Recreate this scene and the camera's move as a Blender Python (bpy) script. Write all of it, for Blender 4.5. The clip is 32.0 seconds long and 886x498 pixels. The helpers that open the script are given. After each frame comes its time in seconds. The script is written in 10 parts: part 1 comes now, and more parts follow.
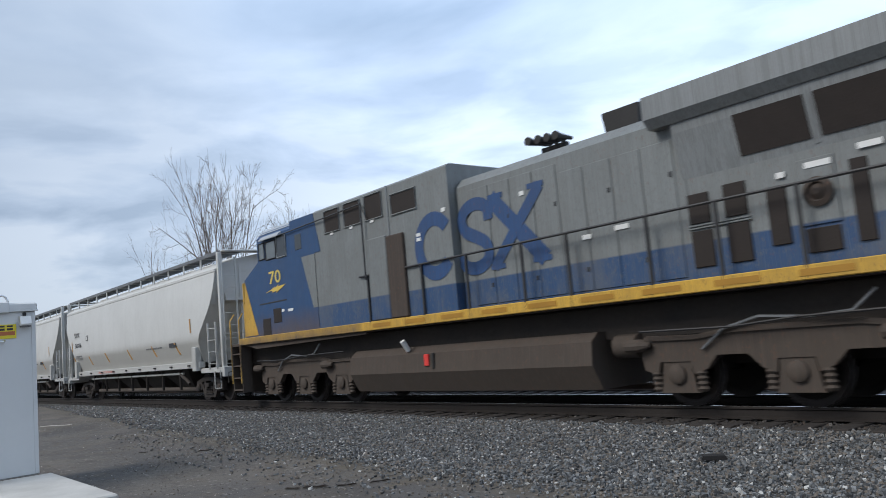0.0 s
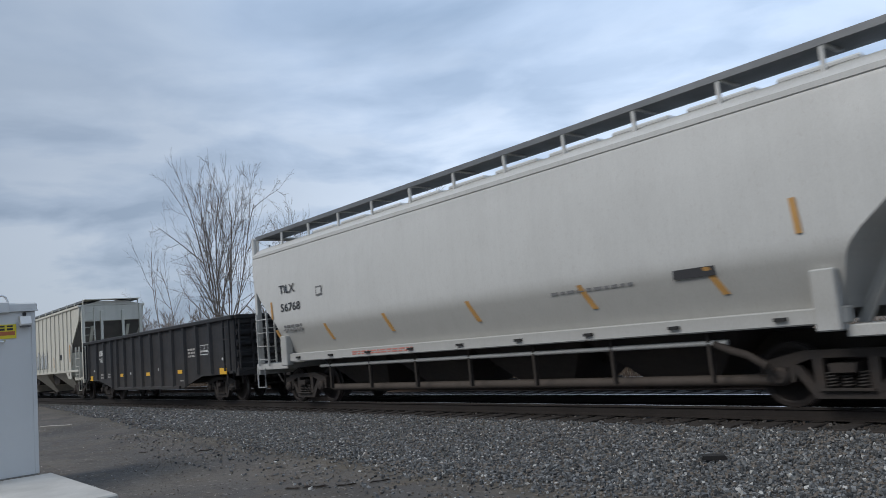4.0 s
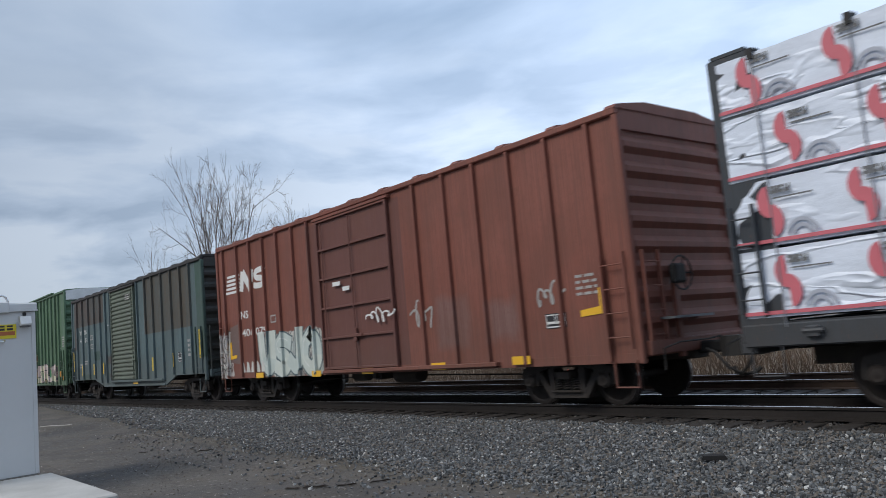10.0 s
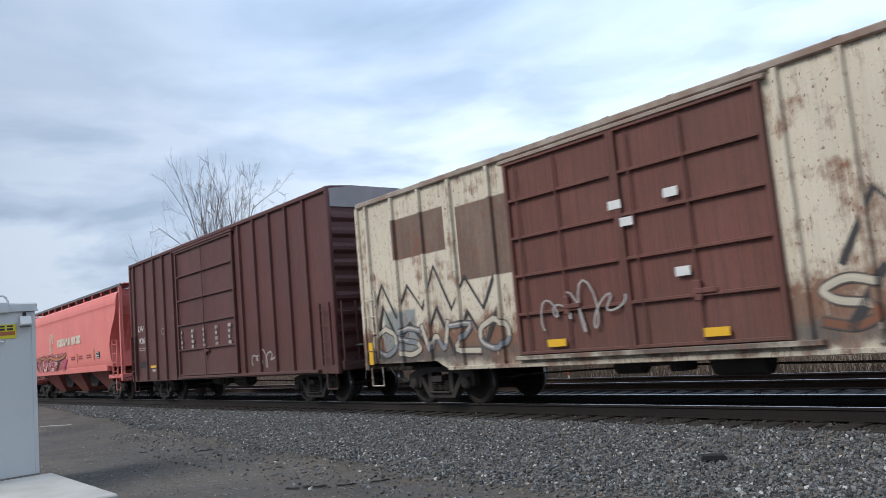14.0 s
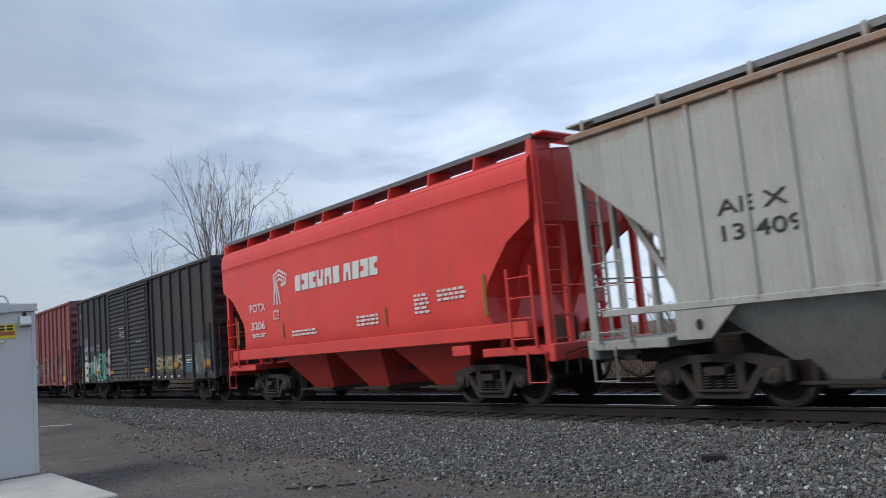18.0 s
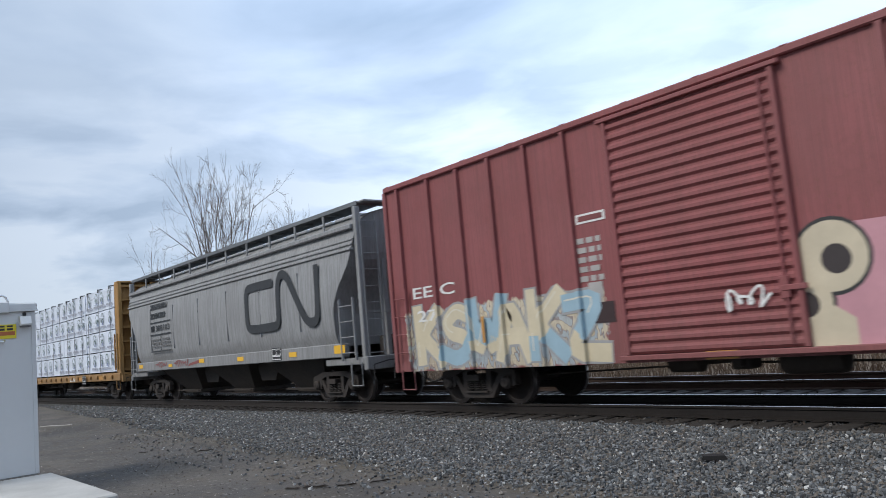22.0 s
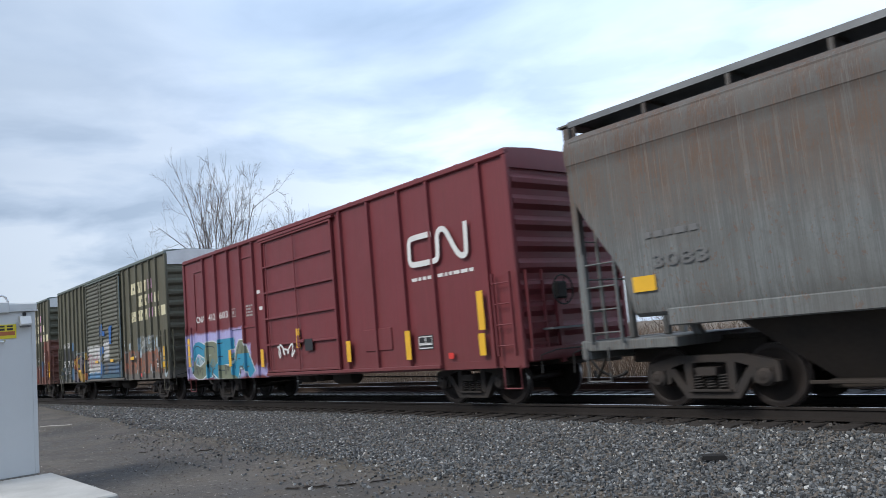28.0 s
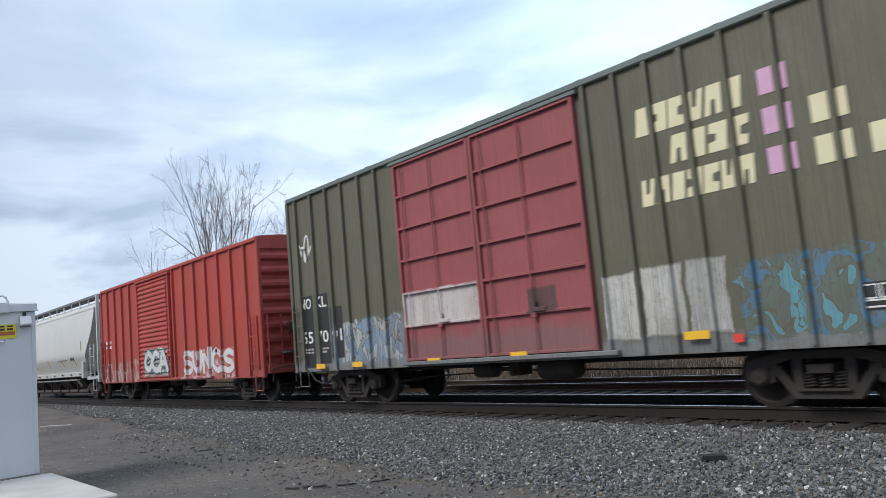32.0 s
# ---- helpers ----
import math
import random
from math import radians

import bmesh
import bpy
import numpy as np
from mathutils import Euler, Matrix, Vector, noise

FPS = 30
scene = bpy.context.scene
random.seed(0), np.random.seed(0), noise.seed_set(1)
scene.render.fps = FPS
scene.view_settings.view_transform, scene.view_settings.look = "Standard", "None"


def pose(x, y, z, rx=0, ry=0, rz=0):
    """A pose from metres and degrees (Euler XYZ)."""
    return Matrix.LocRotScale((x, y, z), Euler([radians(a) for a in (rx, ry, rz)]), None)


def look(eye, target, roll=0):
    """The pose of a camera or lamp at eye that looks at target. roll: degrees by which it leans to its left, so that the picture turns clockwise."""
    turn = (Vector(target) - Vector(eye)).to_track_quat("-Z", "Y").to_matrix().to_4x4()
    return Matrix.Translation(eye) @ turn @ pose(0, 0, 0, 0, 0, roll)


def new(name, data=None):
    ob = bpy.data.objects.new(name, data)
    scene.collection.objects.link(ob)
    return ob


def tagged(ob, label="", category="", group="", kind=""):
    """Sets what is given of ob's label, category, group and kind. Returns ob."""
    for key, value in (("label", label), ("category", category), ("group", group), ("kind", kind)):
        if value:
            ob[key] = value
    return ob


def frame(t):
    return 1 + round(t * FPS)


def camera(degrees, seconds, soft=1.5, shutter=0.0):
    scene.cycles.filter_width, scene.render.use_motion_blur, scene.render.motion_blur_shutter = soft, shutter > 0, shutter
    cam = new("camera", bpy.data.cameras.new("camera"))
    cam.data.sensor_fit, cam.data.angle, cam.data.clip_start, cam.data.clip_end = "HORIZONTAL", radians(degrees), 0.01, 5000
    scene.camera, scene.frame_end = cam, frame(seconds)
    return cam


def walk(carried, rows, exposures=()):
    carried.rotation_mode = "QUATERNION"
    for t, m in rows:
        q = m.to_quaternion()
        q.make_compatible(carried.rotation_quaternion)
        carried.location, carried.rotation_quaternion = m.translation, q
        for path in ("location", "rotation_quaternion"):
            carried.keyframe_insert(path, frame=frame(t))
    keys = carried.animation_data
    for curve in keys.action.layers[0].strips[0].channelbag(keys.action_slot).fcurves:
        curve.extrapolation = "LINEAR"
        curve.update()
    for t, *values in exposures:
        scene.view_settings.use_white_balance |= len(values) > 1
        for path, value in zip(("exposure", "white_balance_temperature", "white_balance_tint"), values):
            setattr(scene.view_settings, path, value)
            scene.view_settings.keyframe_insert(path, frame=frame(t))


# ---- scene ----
cam = camera(59.56, 32.0, soft=0.85, shutter=0.13)
EYE = pose(0.0, 0.0, 1.392, 96.618, 5.076, 51.041)
walk(cam, [(0.0, EYE), (32.0, EYE)], exposures=[(0.0, 0.5), (1.0, 0.4), (2.0, 0.06), (3.5, 0.1), (5.0, 0.15), (6.0, 0.27), (7.0, 0.2), (8.0, 0.55), (9.0, 0.15), (10.0, 0.25), (11.0, 0.46), (12.0, 0.64), (13.0, 0.62), (15.5, 0.3), (17.0, 0.2), (19.0, 0.25), (20.0, 0.52), (22.0, 0.52), (23.0, 0.35), (24.0, 0.15), (25.0, -0.08), (26.5, 0.0), (28.0, 0.6), (30.0, 0.65), (31.0, 0.68), (32.0, 0.72)])

SPEED = 15.369         # the train's pace along +x, metres a second
TRACK = 11.55          # y of the near track's middle; z = 0 is the rail's top
LOT = -0.25            # the gravel lot

# ---- world, sun ----
world = bpy.data.worlds.new("world")
scene.world = world
world.use_nodes = True
wt = world.node_tree
wt.nodes.clear()


def wnode(kind, **props):
    n = wt.nodes.new(kind)
    for k, val in props.items():
        n.inputs[k].default_value = val
    return n


sky = wt.nodes.new("ShaderNodeTexSky")
sky.sky_type, sky.sun_disc = "NISHITA", False
sky.sun_elevation, sky.sun_rotation = radians(44), radians(192)
sky_bg = wnode("ShaderNodeBackground", Strength=0.10)
wt.links.new(sky.outputs[0], sky_bg.inputs[0])
coord = wt.nodes.new("ShaderNodeTexCoord")
squash = wnode("ShaderNodeMapping", Scale=(1.0, 1.0, 3.2), Rotation=(0.10, 0.06, 0.4))
wt.links.new(coord.outputs["Generated"], squash.inputs[0])
billow = wnode("ShaderNodeTexNoise", Scale=2.3, Detail=7.0, Roughness=0.48, Distortion=0.35)
wt.links.new(squash.outputs[0], billow.inputs["Vector"])
tone = wt.nodes.new("ShaderNodeValToRGB")
wt.links.new(billow.outputs["Fac"], tone.inputs[0])
el = tone.color_ramp.elements
el[0].position, el[0].color = 0.32, (0.325, 0.45, 0.64, 1)
el[1].position, el[1].color = 0.70, (0.73, 0.87, 1.07, 1)
mid = tone.color_ramp.elements.new(0.50)
mid.color = (0.525, 0.67, 0.895, 1)
veil = wt.nodes.new("ShaderNodeVectorMath")       # the cloud thins out overhead
veil.operation = "DOT_PRODUCT"
wt.links.new(coord.outputs["Generated"], veil.inputs[0])
veil.inputs[1].default_value = Vector((0.40, 0.60, 0.69)).normalized()
glow = wnode("ShaderNodeMapRange", **{"From Min": -0.3, "From Max": 0.9, "To Min": 0.48, "To Max": 1.18})
wt.links.new(veil.outputs["Value"], glow.inputs[0])
thin = wt.nodes.new("ShaderNodeVectorMath")       # a broad brighter stretch of thin cloud
thin.operation = "DOT_PRODUCT"
wt.links.new(coord.outputs["Generated"], thin.inputs[0])
thin.inputs[1].default_value = Vector((-0.575, 0.655, 0.49)).normalized()
gap = wnode("ShaderNodeMapRange", **{"From Min": 0.86, "From Max": 0.965, "To Min": 0.88, "To Max": 1.08})
gap.interpolation_type = "SMOOTHSTEP"
wt.links.new(thin.outputs["Value"], gap.inputs[0])
shine = wt.nodes.new("ShaderNodeMath")
shine.operation = "MULTIPLY"
wt.links.new(glow.outputs[0], shine.inputs[0])
wt.links.new(gap.outputs[0], shine.inputs[1])
# low banks of cumulus towards the horizon, white tops over grey bases
bank_map = wnode("ShaderNodeMapping", Scale=(1.0, 1.0, 3.4), Rotation=(0.0, 0.05, 0.2), Location=(1.4, 0.5, 0.35))
wt.links.new(coord.outputs["Generated"], bank_map.inputs[0])
bank = wnode("ShaderNodeTexNoise", Scale=5.2, Detail=6.0, Roughness=0.52, Distortion=0.25)
wt.links.new(bank_map.outputs[0], bank.inputs["Vector"])
bank_tone = wt.nodes.new("ShaderNodeValToRGB")
wt.links.new(bank.outputs["Fac"], bank_tone.inputs[0])
be = bank_tone.color_ramp.elements
be[0].position, be[0].color = 0.38, (0.515, 0.65, 0.86, 1)
be[1].position, be[1].color = 0.60, (1.00, 1.13, 1.32, 1)
be_mid = bank_tone.color_ramp.elements.new(0.51)
be_mid.color = (0.77, 0.92, 1.15, 1)
sep_dir = wt.nodes.new("ShaderNodeSeparateXYZ")
wt.links.new(coord.outputs["Generated"], sep_dir.inputs[0])
low_sky = wnode("ShaderNodeMapRange", **{"From Min": 0.40, "From Max": 0.16, "To Min": 0.0, "To Max": 0.80})
wt.links.new(sep_dir.outputs[2], low_sky.inputs[0])
cloud_mix = wt.nodes.new("ShaderNodeMix")
cloud_mix.data_type = "RGBA"
wt.links.new(low_sky.outputs[0], cloud_mix.inputs[0])
wt.links.new(tone.outputs[0], cloud_mix.inputs[6])
wt.links.new(bank_tone.outputs[0], cloud_mix.inputs[7])
cloud_bg = wnode("ShaderNodeBackground")
wt.links.new(cloud_mix.outputs[2], cloud_bg.inputs[0])
wt.links.new(shine.outputs[0], cloud_bg.inputs[1])
both = wnode("ShaderNodeMixShader", Fac=0.90)
wt.links.new(sky_bg.outputs[0], both.inputs[1])
wt.links.new(cloud_bg.outputs[0], both.inputs[2])
wout = wt.nodes.new("ShaderNodeOutputWorld")
wt.links.new(both.outputs[0], wout.inputs[0])

sun = new("sun", bpy.data.lights.new("sun", "SUN"))
sun.data.energy, sun.data.angle, sun.data.color = 1.75, radians(28), (1.0, 0.96, 0.90)
sun.matrix_world = look((-7, -29, 29), (0, 0, 0))


# ---- geometry helpers ----
class Geo:
    """Gathers corners and faces of one mesh."""

    def __init__(self):
        self.v, self.f, self.mi = [], [], []

    def add(self, verts, faces, mi=0):
        k = len(self.v)
        self.v.extend(verts)
        self.f.extend(tuple(i + k for i in f) for f in faces)
        self.mi.extend([mi] * len(faces))
        return self

    def box(self, x0, x1, y0, y1, z0, z1, c=0.0, mi=0):
        if c <= 0:
            vs = [(x, y, z) for x in (x0, x1) for y in (y0, y1) for z in (z0, z1)]
            return self.add(vs, [(0, 1, 3, 2), (4, 6, 7, 5), (0, 4, 5, 1), (2, 3, 7, 6), (0, 2, 6, 4), (1, 5, 7, 3)], mi)
        c = min(c, abs(x1 - x0) * 0.45, abs(y1 - y0) * 0.45, abs(z1 - z0) * 0.45)
        vs, faces, ix = [], [], {}
        for a in (0, 1):
            for b in (0, 1):
                for d in (0, 1):
                    p = ((x0, x1)[a], (y0, y1)[b], (z0, z1)[d])
                    s = (1 - 2 * a, 1 - 2 * b, 1 - 2 * d)
                    for k in range(3):
                        q = [p[i] + (s[i] * c if i != k else 0) for i in range(3)]
                        ix[a, b, d, k] = len(vs)
                        vs.append(tuple(q))
        o = ((0, 0), (1, 0), (1, 1), (0, 1))
        for s in (0, 1):
            faces += [tuple(ix[s, a, b, 0] for a, b in o), tuple(ix[a, s, b, 1] for a, b in o), tuple(ix[a, b, s, 2] for a, b in o)]
            for r in (0, 1):
                faces += [(ix[s, r, 0, 0], ix[s, r, 1, 0], ix[s, r, 1, 1], ix[s, r, 0, 1]),
                          (ix[s, 0, r, 0], ix[s, 1, r, 0], ix[s, 1, r, 2], ix[s, 0, r, 2]),
                          (ix[0, s, r, 1], ix[1, s, r, 1], ix[1, s, r, 2], ix[0, s, r, 2])]
        faces += [tuple(ix[a, b, d, k] for k in range(3)) for a in (0, 1) for b in (0, 1) for d in (0, 1)]
        return self.add(vs, faces, mi)

    def prism(self, pts, lo, hi, axis="y", mi=0):
        """A flat outline pushed along an axis: y takes (x, z), x takes (y, z), z takes (x, y)."""
        n = len(pts)
        put = {"y": lambda a, b, h: (a, h, b), "x": lambda a, b, h: (h, a, b), "z": lambda a, b, h: (a, b, h)}[axis]
        vs = [put(a, b, lo) for a, b in pts] + [put(a, b, hi) for a, b in pts]
        fs = [tuple(range(n)), tuple(range(2 * n - 1, n - 1, -1))]
        fs += [(i, (i + 1) % n, n + (i + 1) % n, n + i) for i in range(n)]
        return self.add(vs, fs, mi)

    def tube(self, pts, r, n=6, mi=0, r2=None):
        pts = [Vector(p) for p in pts]
        vs, fs = [], []
        for i, p in enumerate(pts):
            d = (pts[min(i + 1, len(pts) - 1)] - pts[max(i - 1, 0)]).normalized()
            u = d.cross(Vector((0, 0, 1)) if abs(d.z) < 0.9 else Vector((1, 0, 0))).normalized()
            w = d.cross(u)
            rr = r if r2 is None else r + (r2 - r) * i / (len(pts) - 1)
            vs += [tuple(p + (u * math.cos(a) + w * math.sin(a)) * rr) for a in (2 * math.pi * k / n for k in range(n))]
        for i in range(len(pts) - 1):
            fs += [(i * n + k, i * n + (k + 1) % n, (i + 1) * n + (k + 1) % n, (i + 1) * n + k) for k in range(n)]
        fs += [tuple(range(n)), tuple((len(pts) - 1) * n + k for k in range(n))]
        return self.add(vs, fs, mi)

    def lathe(self, prof, cx=0.0, cz=0.0, n=24, mi=0, axis="y"):
        """Turns (radius, along) about an axis through (cx, cz)."""
        vs, fs = [], []
        for r, y in prof:
            for k in range(n):
                a = 2 * math.pi * k / n
                if axis == "y":
                    vs.append((cx + r * math.cos(a), y, cz + r * math.sin(a)))
                elif axis == "x":
                    vs.append((y, cx + r * math.cos(a), cz + r * math.sin(a)))
                else:
                    vs.append((cx + r * math.cos(a), cz + r * math.sin(a), y))
        for i in range(len(prof) - 1):
            fs += [(i * n + k, i * n + (k + 1) % n, (i + 1) * n + (k + 1) % n, (i + 1) * n + k) for k in range(n)]
        fs += [tuple(range(n)), tuple((len(prof) - 1) * n + k for k in range(n))]
        return self.add(vs, fs, mi)

    def mesh(self, name, mats, smooth=None):
        me = bpy.data.meshes.new(name)
        me.from_pydata(self.v, [], self.f)
        for m in mats if isinstance(mats, (list, tuple)) else [mats]:
            me.materials.append(m)
        if any(self.mi):
            me.polygons.foreach_set("material_index", self.mi)
        if smooth:
            me.polygons.foreach_set("use_smooth", [True] * len(me.polygons))
            me.set_sharp_from_angle(angle=radians(smooth))
        me.update()
        return me


def part(name, geo, material, parent, label="", smooth=None, at=None):
    """One mesh object under a thing or a part. geo may be a mesh that alike parts share."""
    me = geo if isinstance(geo, bpy.types.Mesh) else geo.mesh(name, material, smooth)
    ob = new(name, me)
    ob.parent = parent
    if at is not None:
        ob.location = at
    if label:
        ob["label"] = label
    return ob


SHARED = {}


def shared(key, make, material, smooth=None):
    """A mesh that alike parts use together."""
    if key not in SHARED:
        SHARED[key] = make().mesh(key[0], material, smooth)
    return SHARED[key]


# ---- materials ----
class Net:
    """A material's nodes, in short."""

    def __init__(self, name):
        self.mat = bpy.data.materials.new(name)
        self.mat.use_nodes = True
        self.nt = self.mat.node_tree
        self.bsdf = self.nt.nodes["Principled BSDF"]

    def node(self, kind, **props):
        n = self.nt.nodes.new(kind)
        for k, val in props.items():
            self.put(n.inputs[k], val)
        return n

    def put(self, sock, val):
        if isinstance(val, bpy.types.NodeSocket):
            self.nt.links.new(val, sock)
        else:
            sock.default_value = val

    def m(self, op, a, b=0.0, clamp=False):
        n = self.nt.nodes.new("ShaderNodeMath")
        n.operation, n.use_clamp = op, clamp
        self.put(n.inputs[0], a), self.put(n.inputs[1], b)
        return n.outputs[0]

    def mix(self, f, a, b, mode="MIX"):
        n = self.nt.nodes.new("ShaderNodeMix")
        n.data_type, n.blend_type = "RGBA", mode
        for s, val in ((n.inputs[0], f), (n.inputs[6], a), (n.inputs[7], b)):
            self.put(s, (*val, 1) if isinstance(val, tuple) and len(val) == 3 else val)
        return n.outputs[2]

    def coords(self, owner=None):
        n = self.nt.nodes.new("ShaderNodeTexCoord")
        n.object = owner
        return n.outputs["Object"]

    def scaled(self, vec, s, off=(0, 0, 0)):
        n = self.node("ShaderNodeMapping", Vector=vec, Scale=s, Location=off)
        return n.outputs[0]

    def noise(self, vec, scale, detail=4.0, rough=0.55):
        return self.node("ShaderNodeTexNoise", Vector=vec, Scale=scale, Detail=detail, Roughness=rough).outputs["Fac"]

    def step(self, x, lo, hi):
        n = self.node("ShaderNodeMapRange", Value=x, **{"From Min": lo, "From Max": hi})
        return n.outputs[0]

    def bump(self, h, strength=0.3, dist=0.01):
        n = self.node("ShaderNodeBump", Height=h, Strength=strength, Distance=dist)
        self.put(self.bsdf.inputs["Normal"], n.outputs[0])


def plain(name, col, rough=0.6, metal=0.0, vary=0.25, grain=18.0, stain=1.2, bump=0.15, alt=None):
    """Colour with stains and grain at two scales."""
    k = Net(name)
    p = k.coords()
    big = k.step(k.noise(p, stain, 5), 0.3, 0.7)
    fine = k.noise(p, grain, 3)
    dark = alt if alt else tuple(c * (1 - vary) for c in col)
    c = k.mix(big, col, dark)
    c = k.mix(k.m("MULTIPLY", fine, vary), c, tuple(x * 0.5 for x in col))
    k.put(k.bsdf.inputs["Base Color"], c)
    k.put(k.bsdf.inputs["Roughness"], k.m("ADD", k.m("MULTIPLY", fine, 0.2), rough - 0.1))
    k.bsdf.inputs["Metallic"].default_value = metal
    if bump:
        k.bump(fine, bump, 0.006)
    return k.mat


RUST = (0.16, 0.06, 0.03)


def car_paint(name, car, col, alt=None, rough=0.55, rust=0.25, streak=0.35, fade=0.25, grime=0.25, patches=(), tags=(), rustcol=RUST, seed=0.0):
    """Weathered car paint in the car's own space: fading, streaks, rust, painted-over and other colour fields, and
    sprayed fields.
    """
    k = Net(name)
    p = k.coords(car)
    sep = k.node("ShaderNodeSeparateXYZ", Vector=p)
    x, z = sep.outputs[0], sep.outputs[2]
    off = (seed * 3.7, seed * 1.3, seed * 2.1)
    big = k.step(k.noise(k.scaled(p, (0.5, 0.5, 0.7), off), 1.0, 5), 0.35, 0.7)
    mid_n = k.noise(k.scaled(p, (1, 1, 1), off), 2.6, 6, 0.6)
    fine = k.noise(p, 26.0, 3)
    drip = k.noise(k.scaled(p, (5.0, 5.0, 0.35), off), 1.0, 4, 0.6)
    c = k.mix(k.m("MULTIPLY", big, fade), col, alt if alt else tuple(min(1, v * 1.25 + 0.02) for v in col))
    wob = k.m("MULTIPLY", k.m("SUBTRACT", mid_n, 0.5), 2.0)
    wob2 = k.m("MULTIPLY", k.m("SUBTRACT", k.noise(k.scaled(p, (1, 1, 1), (off[0] + 5, 2, 8)), 2.2, 5, 0.6), 0.5), 2.0)

    def field(x0, x1, z0, z1, soft, w):
        xw, zw = k.m("ADD", x, k.m("MULTIPLY", wob, w)), k.m("ADD", z, k.m("MULTIPLY", wob2, w))
        d = k.m("MINIMUM", k.m("MINIMUM", k.m("SUBTRACT", xw, x0), k.m("SUBTRACT", x1, xw)), k.m("MINIMUM", k.m("SUBTRACT", zw, z0), k.m("SUBTRACT", z1, zw)))
        return k.m("ADD", k.m("DIVIDE", d, soft), 0.5, True)

    for q in patches:
        x0, x1, z0, z1, pc, soft, w = (*q, 0.03, 0.0)[:7] if len(q) < 7 else q
        c = k.mix(field(x0, x1, z0, z1, soft, w), c, pc)
    for q in tags:
        x0, x1, z0, z1, cols, line, cell = q[:7]
        wv = k.node("ShaderNodeCombineXYZ", X=k.m("MULTIPLY", x, cell[0]), Z=k.m("MULTIPLY", z, cell[1]), Y=seed + x0)
        lev = k.node("ShaderNodeTexNoise", Vector=wv.outputs[0], Scale=1.25, Detail=3.0, Roughness=0.55, Distortion=0.5).outputs["Fac"]
        u = k.m("MULTIPLY", k.m("SUBTRACT", lev, 0.33), len(cols) / 0.34)
        ramp = k.nt.nodes.new("ShaderNodeValToRGB")
        ramp.color_ramp.interpolation = "CONSTANT"
        e = ramp.color_ramp.elements
        while len(e) < len(cols):
            e.new(0.5)
        for i, cc in enumerate(cols):
            e[i].position, e[i].color = i / len(cols), (*cc, 1)
        k.put(ramp.inputs[0], k.m("DIVIDE", u, len(cols)))
        shade = k.mix(k.m("MULTIPLY", k.noise(p, 3.0, 3), 0.35), ramp.outputs[0], cols[0])
        paint_c = k.mix(k.step(k.m("FRACT", u), 0.20, 0.14), shade, line)
        inside = field(x0, x1, z0, z1, 0.05, 0.22)
        c = k.mix(inside, c, paint_c)
    rmask = k.m("MULTIPLY", k.step(k.m("ADD", k.m("MULTIPLY", mid_n, 0.6), k.m("MULTIPLY", drip, 0.4)), 0.62 - 0.18 * rust, 0.72 - 0.12 * rust), min(1.0, rust * 1.6))
    c = k.mix(rmask, c, rustcol)
    c = k.mix(k.m("MULTIPLY", k.step(drip, 0.47, 0.64), streak), c, tuple(v * 0.45 + 0.01 for v in col))
    ls = 0.3 if max(col) > 0.3 else 1.0
    line = k.noise(k.scaled(p, (16.0, 16.0, 0.5), off), 1.0, 5, 0.7)
    c = k.mix(k.m("MULTIPLY", k.step(line, 0.48, 0.62), min(0.9, streak * 1.6 * ls)), c, tuple(v * 0.5 + 0.012 for v in col))
    c = k.mix(k.m("MULTIPLY", k.step(line, 0.46, 0.36), streak * 0.6 * ls), c, tuple(min(0.8, v * 1.35 + 0.03) for v in col))
    scuff = k.step(k.noise(k.scaled(p, (1, 1, 1), off), 9.0, 8, 0.72), 0.52, 0.62)
    c = k.mix(k.m("MULTIPLY", scuff, min(0.5, 1.5 * grime * (0.4 if min(col) > 0.18 else 1.0))), c, tuple(v * 0.62 + 0.008 for v in col))
    blot = k.step(k.noise(k.scaled(p, (0.9, 0.9, 0.55), (off[2], off[0], 4)), 1.0, 9, 0.68), 0.46, 0.60)
    c = k.mix(k.m("MULTIPLY", blot, min(0.75, (0.12 + 0.8 * grime + 0.5 * streak) * (0.5 if min(col) > 0.18 else 1.0))), c, tuple(v * 0.58 + b for v, b in zip(col, (0.022, 0.016, 0.011))))
    chip = k.step(k.noise(k.scaled(p, (1, 1, 0.8), (2, off[0], off[1])), 13.0, 7, 0.7), 0.585, 0.62)
    c = k.mix(k.m("MULTIPLY", chip, min(0.8, (0.02 if min(col) > 0.18 else 0.12) + 1.3 * rust)), c, rustcol)
    low = k.m("MULTIPLY", k.step(k.m("ADD", z, k.m("MULTIPLY", wob, 0.5)), 1.9, 0.7), 0.25 + grime)
    c = k.mix(k.m("MULTIPLY", low, 0.6), c, (0.085, 0.068, 0.052))
    c = k.mix(k.m("MULTIPLY", fine, grime), c, (0.07, 0.06, 0.05))
    k.put(k.bsdf.inputs["Base Color"], c)
    k.bsdf.inputs["Specular IOR Level"].default_value = 0.5 if max(col) > 0.1 else 0.45
    k.put(k.bsdf.inputs["Roughness"], k.m("ADD", k.m("MULTIPLY", mid_n, 0.25), rough - 0.1))
    k.bump(k.m("ADD", k.m("MULTIPLY", fine, 0.5), mid_n), 0.18, 0.012)
    return k.mat


